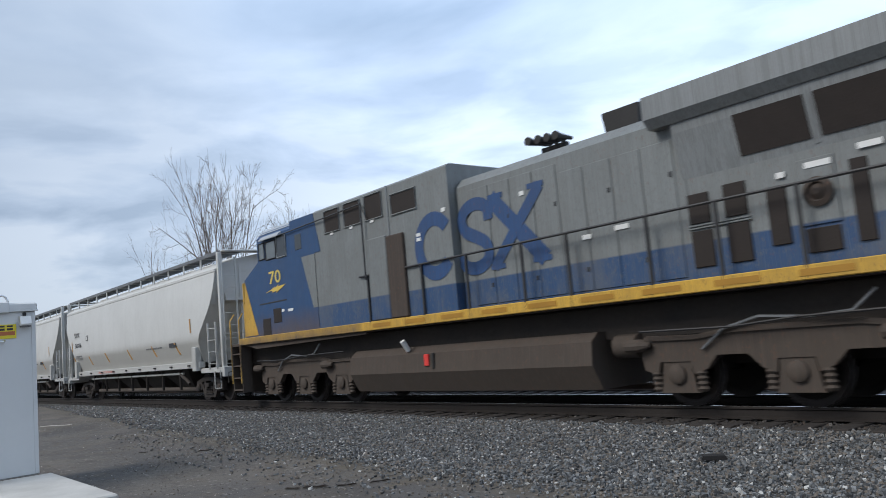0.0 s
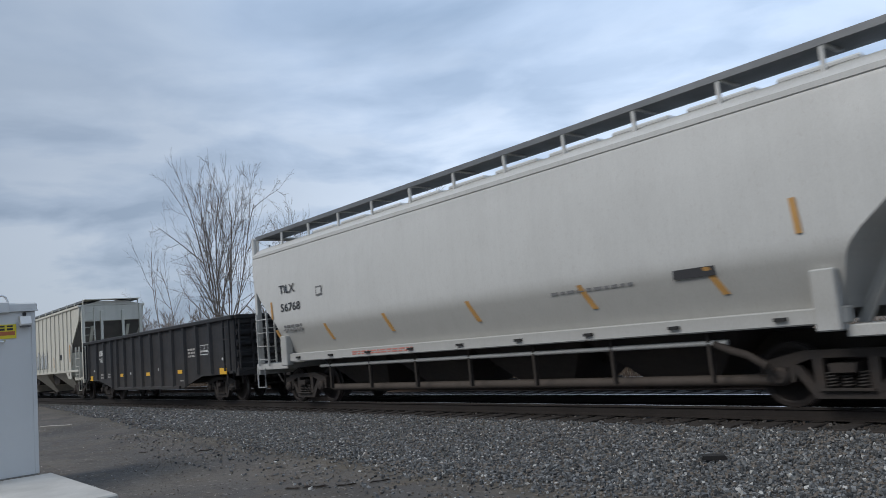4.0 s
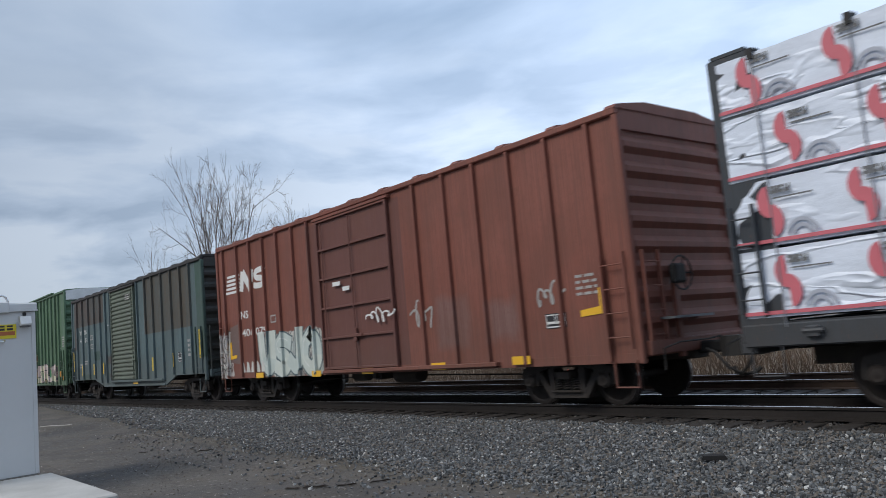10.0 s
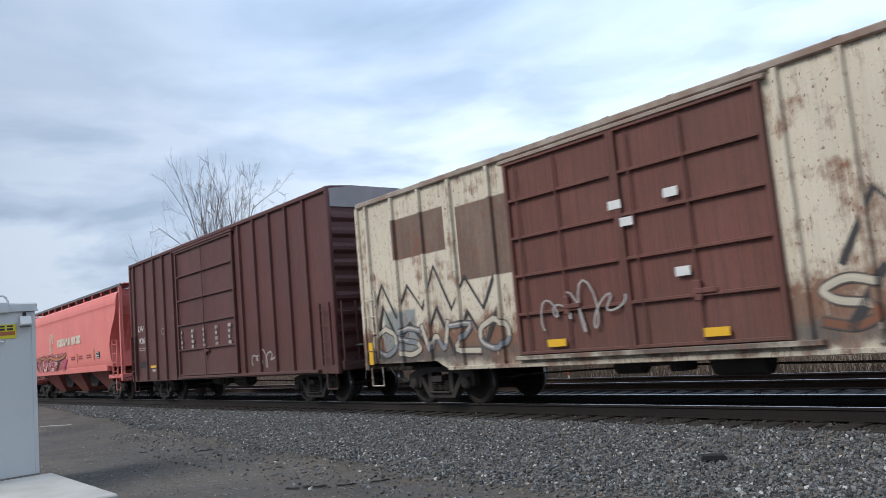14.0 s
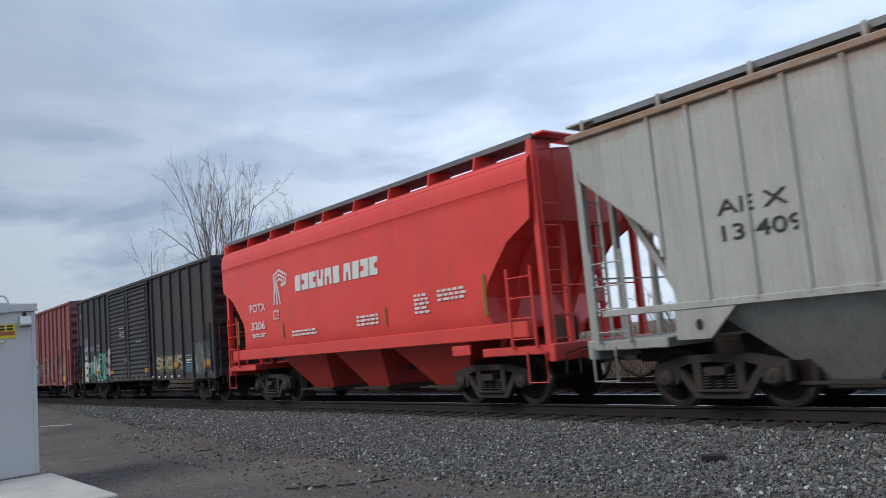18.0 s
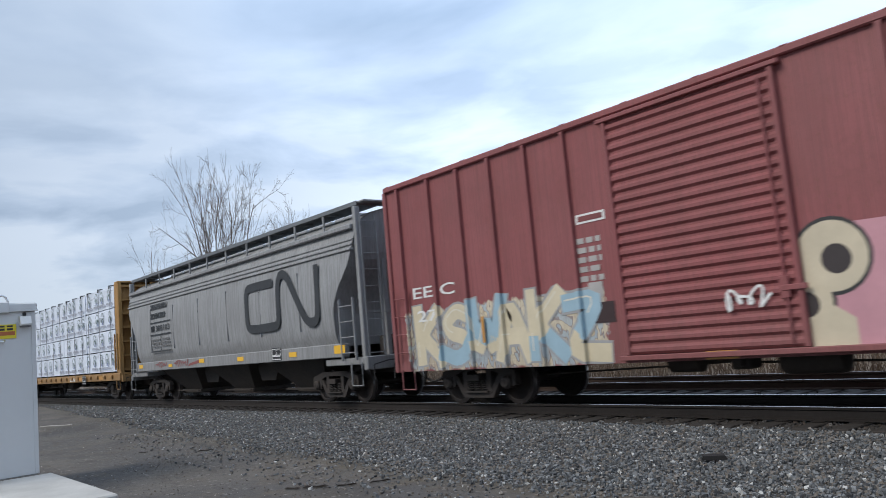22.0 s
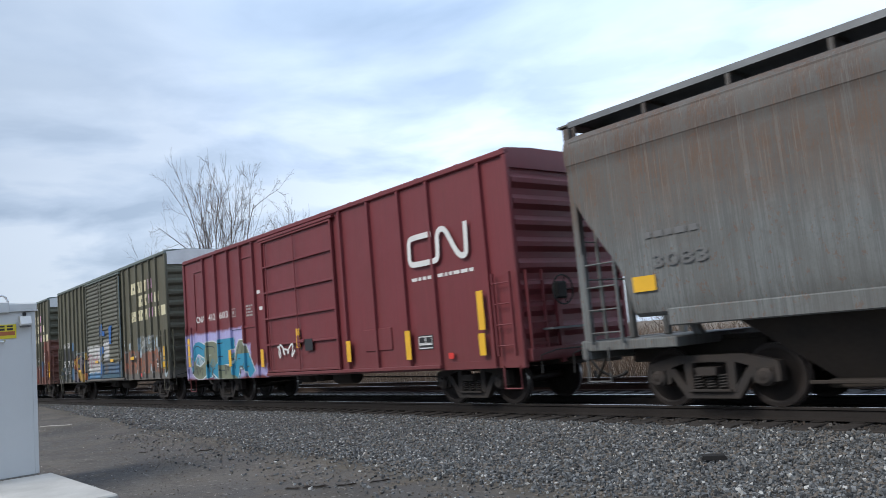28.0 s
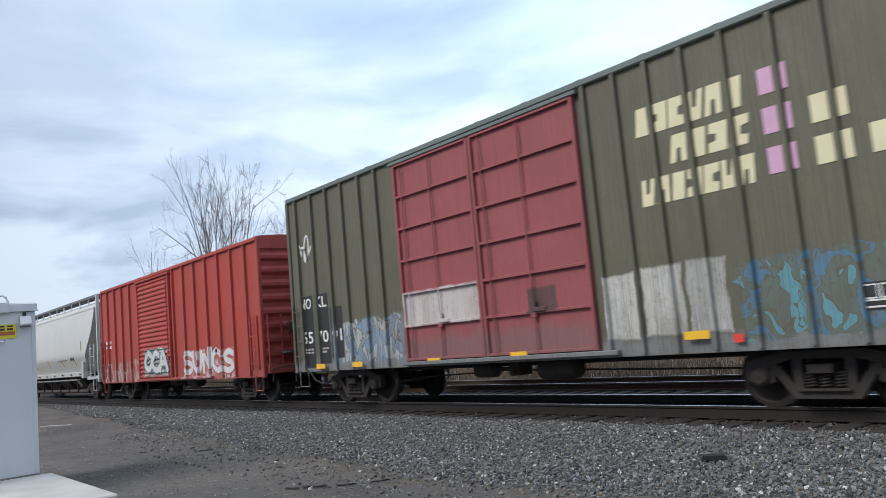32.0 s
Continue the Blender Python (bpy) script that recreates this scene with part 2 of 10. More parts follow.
steel_dark = plain("truck_steel", (0.026, 0.023, 0.022), 0.8, 0.0, 0.4, 25, 3, 0.3, alt=(0.046, 0.034, 0.027))
wheel_steel = plain("wheel_steel", (0.034, 0.025, 0.021), 0.65, 0.3, 0.35, 30, 4, 0.2)
tread_steel = plain("tread_steel", (0.32, 0.31, 0.30), 0.35, 0.9, 0.2, 30, 4, 0.05)
black_iron = plain("black_iron", (0.020, 0.018, 0.017), 0.7, 0.0, 0.4, 20, 2, 0.2)
# dirty underframes; the same dark colour puts shade on ridges between bins
underframe_dirt_shade = plain("underframe", (0.030, 0.025, 0.022), 0.85, 0.0, 0.4, 15, 1.5, 0.25, alt=(0.048, 0.036, 0.028))
galv = plain("galvanised_grating", (0.22, 0.23, 0.24), 0.55, 0.5, 0.3, 25, 2, 0.1)
yellow_reflect = plain("yellow_reflector", (0.82, 0.46, 0.03), 0.4, 0.0, 0.12, 30, 3, 0.0)
white_paint = plain("white_stencil", (0.72, 0.72, 0.70), 0.6, 0.0, 0.12, 30, 3, 0.0)
dim_white = plain("faded_stencil", (0.42, 0.40, 0.38), 0.7, 0.0, 0.25, 20, 3, 0.0)
black_paint = plain("black_stencil", (0.025, 0.025, 0.028), 0.6, 0.0, 0.15, 30, 3, 0.0)
red_lamp_paint = plain("red_reflector", (0.70, 0.05, 0.04), 0.4, 0.0, 0.1, 30, 3, 0.0)


# ---- ground materials ----
def ground_material():
    k = Net("lot_ground")
    p = k.coords()
    sep = k.node("ShaderNodeSeparateXYZ", Vector=p)
    x, y = sep.outputs[0], sep.outputs[1]
    big = k.noise(p, 0.35, 5)
    mid_n = k.noise(p, 2.2, 6, 0.65)
    fine = k.noise(p, 22.0, 5, 0.7)
    peb = k.node("ShaderNodeTexVoronoi", Vector=p, Scale=24.0, Randomness=1.0)
    tone_p = k.node("ShaderNodeSeparateColor", Color=peb.outputs["Color"]).outputs[0]
    dirt = k.mix(k.step(big, 0.38, 0.62), (0.130, 0.111, 0.092), (0.084, 0.075, 0.068))
    dirt = k.mix(k.step(mid_n, 0.48, 0.70), dirt, (0.110, 0.086, 0.062))
    damp = k.step(k.noise(k.scaled(p, (0.55, 1.2, 1.0), (3, 1, 0)), 0.8, 5, 0.6), 0.50, 0.62)
    dirt = k.mix(k.m("MULTIPLY", damp, 0.55), dirt, (0.040, 0.034, 0.029))
    dirt = k.mix(k.m("MULTIPLY", fine, 0.45), dirt, (0.036, 0.031, 0.027))
    dirt = k.mix(k.m("MULTIPLY", k.m("GREATER_THAN", tone_p, 0.975), 0.35), dirt, (0.32, 0.30, 0.27))
    dirt = k.mix(k.m("MULTIPLY", k.step(k.noise(p, 9.0, 6, 0.7), 0.52, 0.60), 0.45), dirt, (0.032, 0.027, 0.023))
    stone = k.mix(tone_p, (0.06, 0.058, 0.054), (0.19, 0.185, 0.175))
    stone = k.mix(k.step(peb.outputs["Distance"], 0.25, 0.6), stone, (0.02, 0.02, 0.02))
    edge = k.m("ADD", y, k.m("MULTIPLY", k.m("SUBTRACT", mid_n, 0.5), 1.6))
    edge = k.m("ADD", edge, k.m("MULTIPLY", k.m("MINIMUM", k.m("ADD", x, 9.0), 0.0), 0.10))
    edge = k.m("SUBTRACT", edge, k.m("MULTIPLY", k.m("MAXIMUM", k.m("ADD", x, 4.5), 0.0), 0.12))
    moss = k.m("MULTIPLY", k.step(k.m("ABSOLUTE", k.m("SUBTRACT", edge, 5.8)), 0.7, 0.1), k.step(fine, 0.40, 0.60))
    dirt = k.mix(k.m("MULTIPLY", moss, 0.6), dirt, (0.085, 0.066, 0.036))
    c = k.mix(k.step(edge, 6.0, 6.6), dirt, stone)
    # shade under the train, painted into the ground along the tracks
    track_shade = k.m("ADD", y, k.m("MULTIPLY", k.m("SUBTRACT", mid_n, 0.5), 0.5))
    c = k.mix(k.step(track_shade, 10.0, 10.3), c, (0.036, 0.031, 0.027))
    grassy = k.mix(k.step(mid_n, 0.3, 0.7), (0.115, 0.085, 0.058), (0.17, 0.135, 0.10))
    far_y = k.m("ADD", y, k.m("MULTIPLY", mid_n, 0.8))
    c = k.mix(k.step(far_y, 17.2, 18.0), c, grassy)
    k.put(k.bsdf.inputs["Base Color"], c)
    k.bsdf.inputs["Roughness"].default_value = 0.92
    k.bump(k.m("ADD", fine, k.m("MULTIPLY", peb.outputs["Distance"], k.step(edge, 5.6, 6.6))), 0.4, 0.02)
    return k.mat


def ground_height(x, y):
    h = LOT + 0.05 * noise.noise(Vector((x * 0.5, y * 0.5, 0))) * (1 if abs(y) < 9 and abs(x) < 70 else 0) * min(1.0, max(0.0, (9.4 - y) / 3.0))
    u = min(1.0, max(0.0, (y - 6.6) / 3.0))
    h += 0.035 * u * u * (3 - 2 * u)
    if y > 17.0:
        u = min(1.0, (y - 17.0) / 7.0)
        h = LOT - 0.08 + 0.75 * u * u * (3 - 2 * u)
    return h


xs = [-2500, -900, -400, -200, -120, -80, -60] + [-50 + 0.5 * i for i in range(120)] + [12, 16, 25, 60, 150, 500, 2500]
ys = [-2500, -600, -150, -60, -30, -15, -8, -4] + [-2 + 0.4 * i for i in range(28)] + [9.6, 10.2, 13, 15.6, 17, 18, 19, 20, 21, 22, 23, 24, 27, 34, 60, 150, 500, 2500]
g = Geo()
g.v = [(x, y, ground_height(x, y)) for y in ys for x in xs]
nx = len(xs)
g.f = [(j * nx + i, j * nx + i + 1, (j + 1) * nx + i + 1, (j + 1) * nx + i) for j in range(len(ys) - 1) for i in range(nx - 1)]
g.mi = [0] * len(g.f)
ground = new("ground", g.mesh("ground", ground_material(), smooth=60))
tagged(ground, "dark gravel and dirt lot beside the railway, brown verge behind", "ground", kind="structure")

# ---- tracks ----
rail_side = plain("rail_side", (0.026, 0.020, 0.017), 0.8, 0.2, 0.35, 15, 1.0, 0.2)
rail_rusty = plain("rusty_rail", (0.085, 0.055, 0.040), 0.8, 0.1, 0.35, 15, 1.0, 0.2)
rail_top = plain("rail_head", (0.55, 0.54, 0.53), 0.28, 1.0, 0.15, 20, 2, 0.0)
tie_wood = plain("tie_wood", (0.026, 0.021, 0.018), 0.9, 0.0, 0.4, 14, 2.5, 0.5, alt=(0.045, 0.036, 0.030))


def rail_mesh():
    prof = [(-0.07, -0.18), (0.07, -0.18), (0.07, -0.165), (0.012, -0.145), (0.012, -0.05), (0.036, -0.035), (0.036, -0.008), (0.03, 0.0),
            (-0.03, 0.0), (-0.036, -0.008), (-0.036, -0.035), (-0.012, -0.05), (-0.012, -0.145), (-0.07, -0.165)]
    r = Geo().prism(prof, -400, 150, "x", 0)
    r.box(-400, 150, -0.028, 0.028, -0.001, 0.002, 0, 1)
    return r


def track(name, y, label, near, n_ties, steel):
    t = new(name)
    t.location = (0, y, 0)
    tagged(t, label, "railway track", kind="structure")
    for s in (-0.7525, 0.7525):
        part("rail", shared(("rail", near), rail_mesh, [steel, rail_top]), None, t, "steel rail with a polished head", at=(0, s, 0))
    tie = shared(("tie",), lambda: Geo().box(-0.115, 0.115, -1.48, 1.3, -0.36, -0.183, 0.012), tie_wood)
    plate = shared(("tie_plate",), lambda: Geo().box(-0.09, 0.09, -0.18, 0.18, -0.185, -0.172, 0.004), rail_side)
    rnd = random.Random(int(y * 10))
    for i in range(n_ties):
        x = 1.0 - i * 0.52 + rnd.uniform(-0.03, 0.03)
        o = part("tie", tie, None, t, at=(x, rnd.uniform(-0.05, 0.05), rnd.uniform(-0.008, 0.0)))
        o.rotation_euler = (0, 0, rnd.uniform(-0.02, 0.02))
        if near:
            part("tie_plate", plate, None, t, at=(x, -0.7525, 0))
    far = Geo()
    for i in range(500):
        x = 1.0 - (n_ties + i) * 0.52
        far.box(x - 0.115, x + 0.115, -1.3, 1.3, -0.36, -0.183)
    tagged(part("far_ties", far, tie_wood, t), kind="stuff")
    return t


track("track_near", TRACK, "main railway track with polished rails on wooden ties", True, 120, rail_side)
track("track_far", TRACK + 4.0, "second railway track with rusty rails behind the train", False, 60, rail_rusty)


# ---- loose stones ----
def stone_field(name, pts, size_lo, size_hi, material, seed):
    """Many small angular stones as one mesh; pts are their places."""
    rng = np.random.default_rng(seed)
    n = len(pts)
    cube = np.array([(x, y, z) for x in (-1, 1) for y in (-1, 1) for z in (-1, 1)], float)
    v = cube[None] * rng.uniform(0.22, 1.0, (n, 8, 3))
    s = rng.uniform(size_lo, size_hi, (n, 1, 1)) * rng.uniform(0.6, 1.0, (n, 1, 3))
    v *= s * 0.5
    a, b = rng.uniform(0, 6.28, n), rng.uniform(-0.6, 0.6, n)
    ca, sa, cb, sb = np.cos(a), np.sin(a), np.cos(b), np.sin(b)
    x, z = v[..., 0] * cb[:, None] + v[..., 2] * sb[:, None], -v[..., 0] * sb[:, None] + v[..., 2] * cb[:, None]
    x, y = x * ca[:, None] - v[..., 1] * sa[:, None], x * sa[:, None] + v[..., 1] * ca[:, None]
    v = np.stack([x, y, z], -1) + np.asarray(pts)[:, None, :]
    face = np.array([(0, 1, 3, 2), (4, 6, 7, 5), (0, 4, 5, 1), (2, 3, 7, 6), (0, 2, 6, 4), (1, 5, 7, 3)])
    loops = (face[None] + 8 * np.arange(n)[:, None, None]).reshape(-1)
    me = bpy.data.meshes.new(name)
    me.vertices.add(8 * n), me.loops.add(24 * n), me.polygons.add(6 * n)
    me.vertices.foreach_set("co", v.reshape(-1).astype(np.float32))
    me.loops.foreach_set("vertex_index", loops.astype(np.int32))
    me.polygons.foreach_set("loop_start", np.arange(0, 24 * n, 4, dtype=np.int32))
    me.polygons.foreach_set("use_smooth", np.zeros(6 * n, bool))
    me.update(calc_edges=True)
    me.materials.append(material)
    return new(name, me)


def stone_material(name, dark, light, pale):
    k = Net(name)
    r = k.nt.nodes.new("ShaderNodeNewGeometry").outputs["Random Per Island"]
    p = k.coords()
    fine = k.noise(p, 60.0, 3)
    c = k.mix(r, dark, light)
    c = k.mix(k.m("MULTIPLY", k.m("GREATER_THAN", k.m("FRACT", k.m("MULTIPLY", r, 7.3)), 0.72), 0.6), c, tuple(v * f for v, f in zip(light, (0.85, 0.66, 0.50))))
    c = k.mix(k.m("GREATER_THAN", r, 0.95), c, pale)
    c = k.mix(k.m("MULTIPLY", fine, 0.5), c, tuple(v * 0.4 for v in dark))
    k.put(k.bsdf.inputs["Base Color"], c)
    k.bsdf.inputs["Roughness"].default_value = 0.85
    return k.mat


def ballast_edge(x):
    return 6.0 + 0.10 * max(0.0, -x - 9.0) + 0.12 * max(0.0, x + 4.5) + 0.4 * noise.noise(Vector((x * 0.35, 3.1, 0)))


rng = random.Random(4)
near_pts, far_pts, lot_pts = [], [], []
while len(near_pts) < 78000:
    x, y = -1.5 - 19.0 * rng.random() ** 0.8, rng.uniform(4.6, 10.4)
    e = ballast_edge(x)
    if y > 10.05 + 0.2 * rng.random() or (y > 9.98 and abs((1.0 - x) / 0.52 - round((1.0 - x) / 0.52)) < 0.30):
        continue
    if rng.random() > max(0.07 if y > e - 0.9 else 0.025 if y > e - 1.8 else 0.0, min(1.0, max(0.0, (y - e + 0.55) / 0.9)) ** 1.5):
        continue
    near_pts.append((x, y, ground_height(x, y) + rng.uniform(-0.012, 0.02) + 0.012 * noise.noise(Vector((x * 2.2, y * 2.2, 5)))))
while len(far_pts) < 16000:
    x, y = -20.0 - 45.0 * rng.random() ** 1.3, rng.uniform(5.5, 9.75)
    if y < ballast_edge(x) + rng.uniform(-0.5, 0.5):
        continue
    far_pts.append((x, y, ground_height(x, y) + rng.uniform(-0.005, 0.025)))
while len(lot_pts) < 8000:
    x, y = -2.0 - 26.0 * rng.random() ** 1.4, rng.uniform(1.5, 7.4)
    if noise.noise(Vector((x * 0.4, y * 0.6, 7))) < rng.uniform(-0.4, 0.5):
        continue
    lot_pts.append((x, y, ground_height(x, y) + 0.004))
inner = [(-45 + 46 * rng.random() ** 0.6, rng.uniform(10.2, 17.2) if i % 2 else rng.uniform(10.2, 11.4), -0.240 + rng.uniform(-0.01, 0.03)) for i in range(16000)]
grey_stone = stone_material("ballast_stone", (0.042, 0.043, 0.044), (0.25, 0.255, 0.255), (0.52, 0.51, 0.48))
# track stones carry the shade under the cars in their dark colour
dark_stone = stone_material("shaded_stone", (0.028, 0.024, 0.022), (0.076, 0.066, 0.058), (0.16, 0.15, 0.14))
lot_stone = stone_material("lot_stone", (0.08, 0.07, 0.055), (0.20, 0.18, 0.15), (0.5, 0.47, 0.42))
tagged(stone_field("ballast", near_pts, 0.026, 0.066, grey_stone, 1), "loose grey crushed-stone ballast along the track", "gravel", kind="stuff")
tagged(stone_field("ballast", far_pts, 0.05, 0.10, grey_stone, 2), "loose grey crushed-stone ballast along the track", "gravel", kind="stuff")
tagged(stone_field("track_ballast", inner, 0.05, 0.09, dark_stone, 3), "dark ballast between the rails, coloured for the shade under the train", "gravel", kind="stuff")
tagged(stone_field("pebbles", lot_pts, 0.008, 0.028, lot_stone, 5), "scattered pebbles on the dirt lot", "gravel", kind="stuff")

# a dropped tie plate and bits of bark on the lot
scrap = new("scrap_iron", Geo().prism([(-0.14, 0.0), (-0.12, 0.045), (0.11, 0.05), (0.14, 0.012), (0.13, 0.0)], -0.05, 0.05).mesh("scrap_iron", black_iron))
scrap.matrix_basis = pose(-5.05, 7.8, LOT + 0.05, 4, 2, 38)
tagged(scrap, "dark rusty piece of scrap iron lying on the ballast", "scrap metal")
bark_mat = plain("bark", (0.03, 0.022, 0.016), 0.9, 0, 0.4, 20, 4, 0.3)
for i, (x, y, rz, s) in enumerate([(-8.5, 4.7, 40, 1.0), (-8.2, 4.95, 60, 0.8), (-8.7, 4.5, 25, 0.7), (-14.1, 5.6, 50, 0.9), (-15.4, 4.9, 20, 0.7), (-8.0, 5.3, 70, 0.8)]):
    b = new("bark_piece", Geo().prism([(-0.16, 0.0), (-0.1, 0.02), (0.02, 0.012), (0.12, 0.024), (0.17, 0.004), (0.1, 0.0)], -0.018, 0.02).mesh("bark_piece", bark_mat))
    b.matrix_basis = pose(x, y, ground_height(x, y) + 0.012, 3, 0, rz) @ Matrix.Diagonal((s, s, s, 1))
    tagged(b, "dark strip of bark lying on the dirt", "bark", "bark on the lot")


stick = new("stick", Geo().tube([(0.0, 0.0, 0.0), (0.45, 0.22, 0.01), (0.85, 0.46, 0.0), (1.16, 0.63, 0.012)], 0.022, 6).mesh("stick", plain("bleached_wood", (0.42, 0.39, 0.35), 0.85, 0, 0.3, 15, 3, 0.2)))
stick.location = (-27.39, 5.62, LOT + 0.022)
tagged(stick, "pale weathered stick lying on the dirt lot", "stick")

# ---- the equipment shelter and its slab ----
shelter_paint = plain("shelter_paint", (0.60, 0.60, 0.59), 0.45, 0.0, 0.08, 8, 0.6, 0.05)
concrete = plain("concrete", (0.50, 0.48, 0.44), 0.85, 0.0, 0.22, 20, 1.5, 0.3, alt=(0.38, 0.36, 0.33))
sign_yellow = plain("sign_yellow", (0.75, 0.60, 0.03), 0.5, 0, 0.1, 20, 2, 0)
sign_red = plain("sign_orange", (0.45, 0.13, 0.04), 0.5, 0, 0.1, 20, 2, 0)
chrome = plain("bright_metal", (0.62, 0.62, 0.62), 0.28, 0.9, 0.15, 20, 3, 0.05)
slab = new("concrete_slab", Geo().box(-12.4, -9.30, -1.6, 2.68, LOT - 0.05, 0.0, 0.02).mesh("concrete_slab", concrete))
tagged(slab, "weathered concrete slab in front of the grey shelter", "slab")
SX, SY, ST = -12.45, 2.52, 2.44
shelter = new("equipment_shelter")
shelter.location = (SX, 0, 0)
tagged(shelter, "pale grey metal railway equipment shelter with a padlocked front", "shelter")
part("wall", Geo().box(-1.9, 0.0, -0.9, SY, 0.0, ST - 0.12, 0.015), shelter_paint, shelter)
part("roof", Geo().box(-1.95, 0.03, -0.95, SY + 0.03, ST - 0.12, ST, 0.02), shelter_paint, shelter, "flat grey metal roof cap")
part("corner_trim", Geo().box(0.002, 0.012, SY - 0.05, SY + 0.004, 0.02, ST - 0.13, 0.003), shelter_paint, shelter)
part("roof_lip", Geo().box(0.03, 0.045, -0.95, SY + 0.035, ST - 0.125, ST - 0.105, 0.003), shelter_paint, shelter)
door_p = part("door", Geo().box(0.001, 0.006, 0.2, 2.06, 0.1, ST - 0.13, 0.001), shelter_paint, shelter)
part("hood", Geo().box(0.031, 0.075, 0.2, 2.185, ST - 0.14, ST + 0.012, 0.01), shelter_paint, door_p)
part("lifting_eye", Geo().tube([(0.0, 2.10 + 0.075 * math.cos(a), ST + 0.01 + 0.10 * math.sin(a)) for a in [math.pi * i / 8 for i in range(9)]], 0.016, 6), chrome, shelter, "bright steel lifting eye")
lamp_h = part("lamp_housing", Geo().prism([(0.0, 2.255), (0.11, 2.235), (0.15, 2.13), (0.135, 2.11), (0.0, 2.11)], 2.31, 2.45), plain("lamp_casing", (0.72, 0.71, 0.69), 0.4, 0, 0.1, 20, 2, 0.05), shelter, "white boxed wall lamp")
part("lens", Geo().prism([(0.02, 2.108), (0.13, 2.108), (0.12, 2.085), (0.03, 2.085)], 2.32, 2.44), plain("lamp_lens", (0.16, 0.16, 0.165), 0.2, 0, 0.1, 20, 2, 0), lamp_h)
part("bracket", Geo().box(0.0, 0.05, 2.36, 2.40, 2.25, 2.30, 0.004), black_iron, lamp_h)
sg = part("warning_sign", Geo().box(0.001, 0.012, 1.30, 2.275, 1.94, 2.14, 0.001), sign_yellow, shelter, "yellow warning sign with dark lines")
part("panel", Geo().box(0.0122, 0.0145, 1.31, 2.255, 1.985, 2.04), sign_red, sg)
for z0, z1 in ((2.055, 2.085), (2.10, 2.125)):
    for k in range(9):
        part("text_bar", Geo().box(0.0122, 0.0145, 1.34 + 0.102 * k, 1.415 + 0.102 * k, z0, z1), black_paint, sg)
part("latch", Geo().tube([(0.03, 2.00, 1.92), (0.07, 2.02, 1.90), (0.07, 2.10, 1.89), (0.03, 2.12, 1.91)], 0.016, 6), chrome, shelter)

# ---- marker post ----
post = new("marker_post")
post.location = (-15.5, 17.1, LOT - 0.08)
tagged(post, "thin white marker post with an orange cap beside the track", "marker post")
part("shaft", Geo().lathe([(0.028, 0.0), (0.028, 0.34), (0.02, 0.35)], n=10, axis="z"), white_paint, post)
part("cap", Geo().lathe([(0.03, 0.35), (0.03, 0.5), (0.012, 0.52)], n=10, axis="z"), plain("orange_cap", (0.6, 0.10, 0.03), 0.5), post, "orange cap")

# ---- dead brush behind the tracks ----
straw = stone_material("dead_grass", (0.075, 0.052, 0.038), (0.175, 0.128, 0.092), (0.36, 0.30, 0.24))


def blades(name, n, xr, yr, h_lo, h_hi, w, seed):
    rng = np.random.default_rng(seed)
    x, y = rng.uniform(*xr, n), yr[0] + (yr[1] - yr[0]) * rng.random(n) ** 1.2
    z = np.array([ground_height(a, b) for a, b in zip(x, y)])
    h = rng.uniform(h_lo, h_hi, n) * (0.75 + 0.25 * np.sin(x * 0.7 + 2 * np.sin(x * 0.23)))
    lx, ly = rng.normal(0, 0.55, n) * h, rng.normal(0, 0.35, n) * h
    ww = rng.uniform(0.5, 1.0, n) * w
    v = np.stack([np.stack([x - ww, y, z - 0.05], -1), np.stack([x + ww, y, z - 0.05], -1), np.stack([x + lx * 0.4 + ww * 0.7, y + ly * 0.4, z + h * 0.6], -1),
                  np.stack([x + lx * 0.4 - ww * 0.7, y + ly * 0.4, z + h * 0.6], -1), np.stack([x + lx, y + ly, z + h], -1)], 1)
    me = bpy.data.meshes.new(name)
    k = 5 * np.arange(n)[:, None]
    faces = [tuple(f) for f in (k + [0, 1, 2, 3])] + [tuple(f) for f in (k + [3, 2, 4])]
    me.from_pydata(v.reshape(-1, 3).tolist(), [], [tuple(int(i) for i in f) for f in faces])
    me.materials.append(straw)
    return tagged(new(name, me), "tall dead brown grass behind the tracks", "dead grass", kind="stuff")


blades("dead_grass", 42000, (-70, 6), (17.3, 25.0), 0.3, 1.35, 0.010, 11)
blades("dead_grass", 1500, (-40, 0), (16.6, 17.6), 0.08, 0.3, 0.008, 12)

# ---- bare trees ----
wood_grey = plain("bare_wood", (0.135, 0.112, 0.098), 0.9, 0, 0.3, 12, 1.5, 0.2, alt=(0.19, 0.162, 0.14))
wood_pale = plain("pale_stems", (0.26, 0.22, 0.19), 0.9, 0, 0.3, 12, 1.5, 0.2)


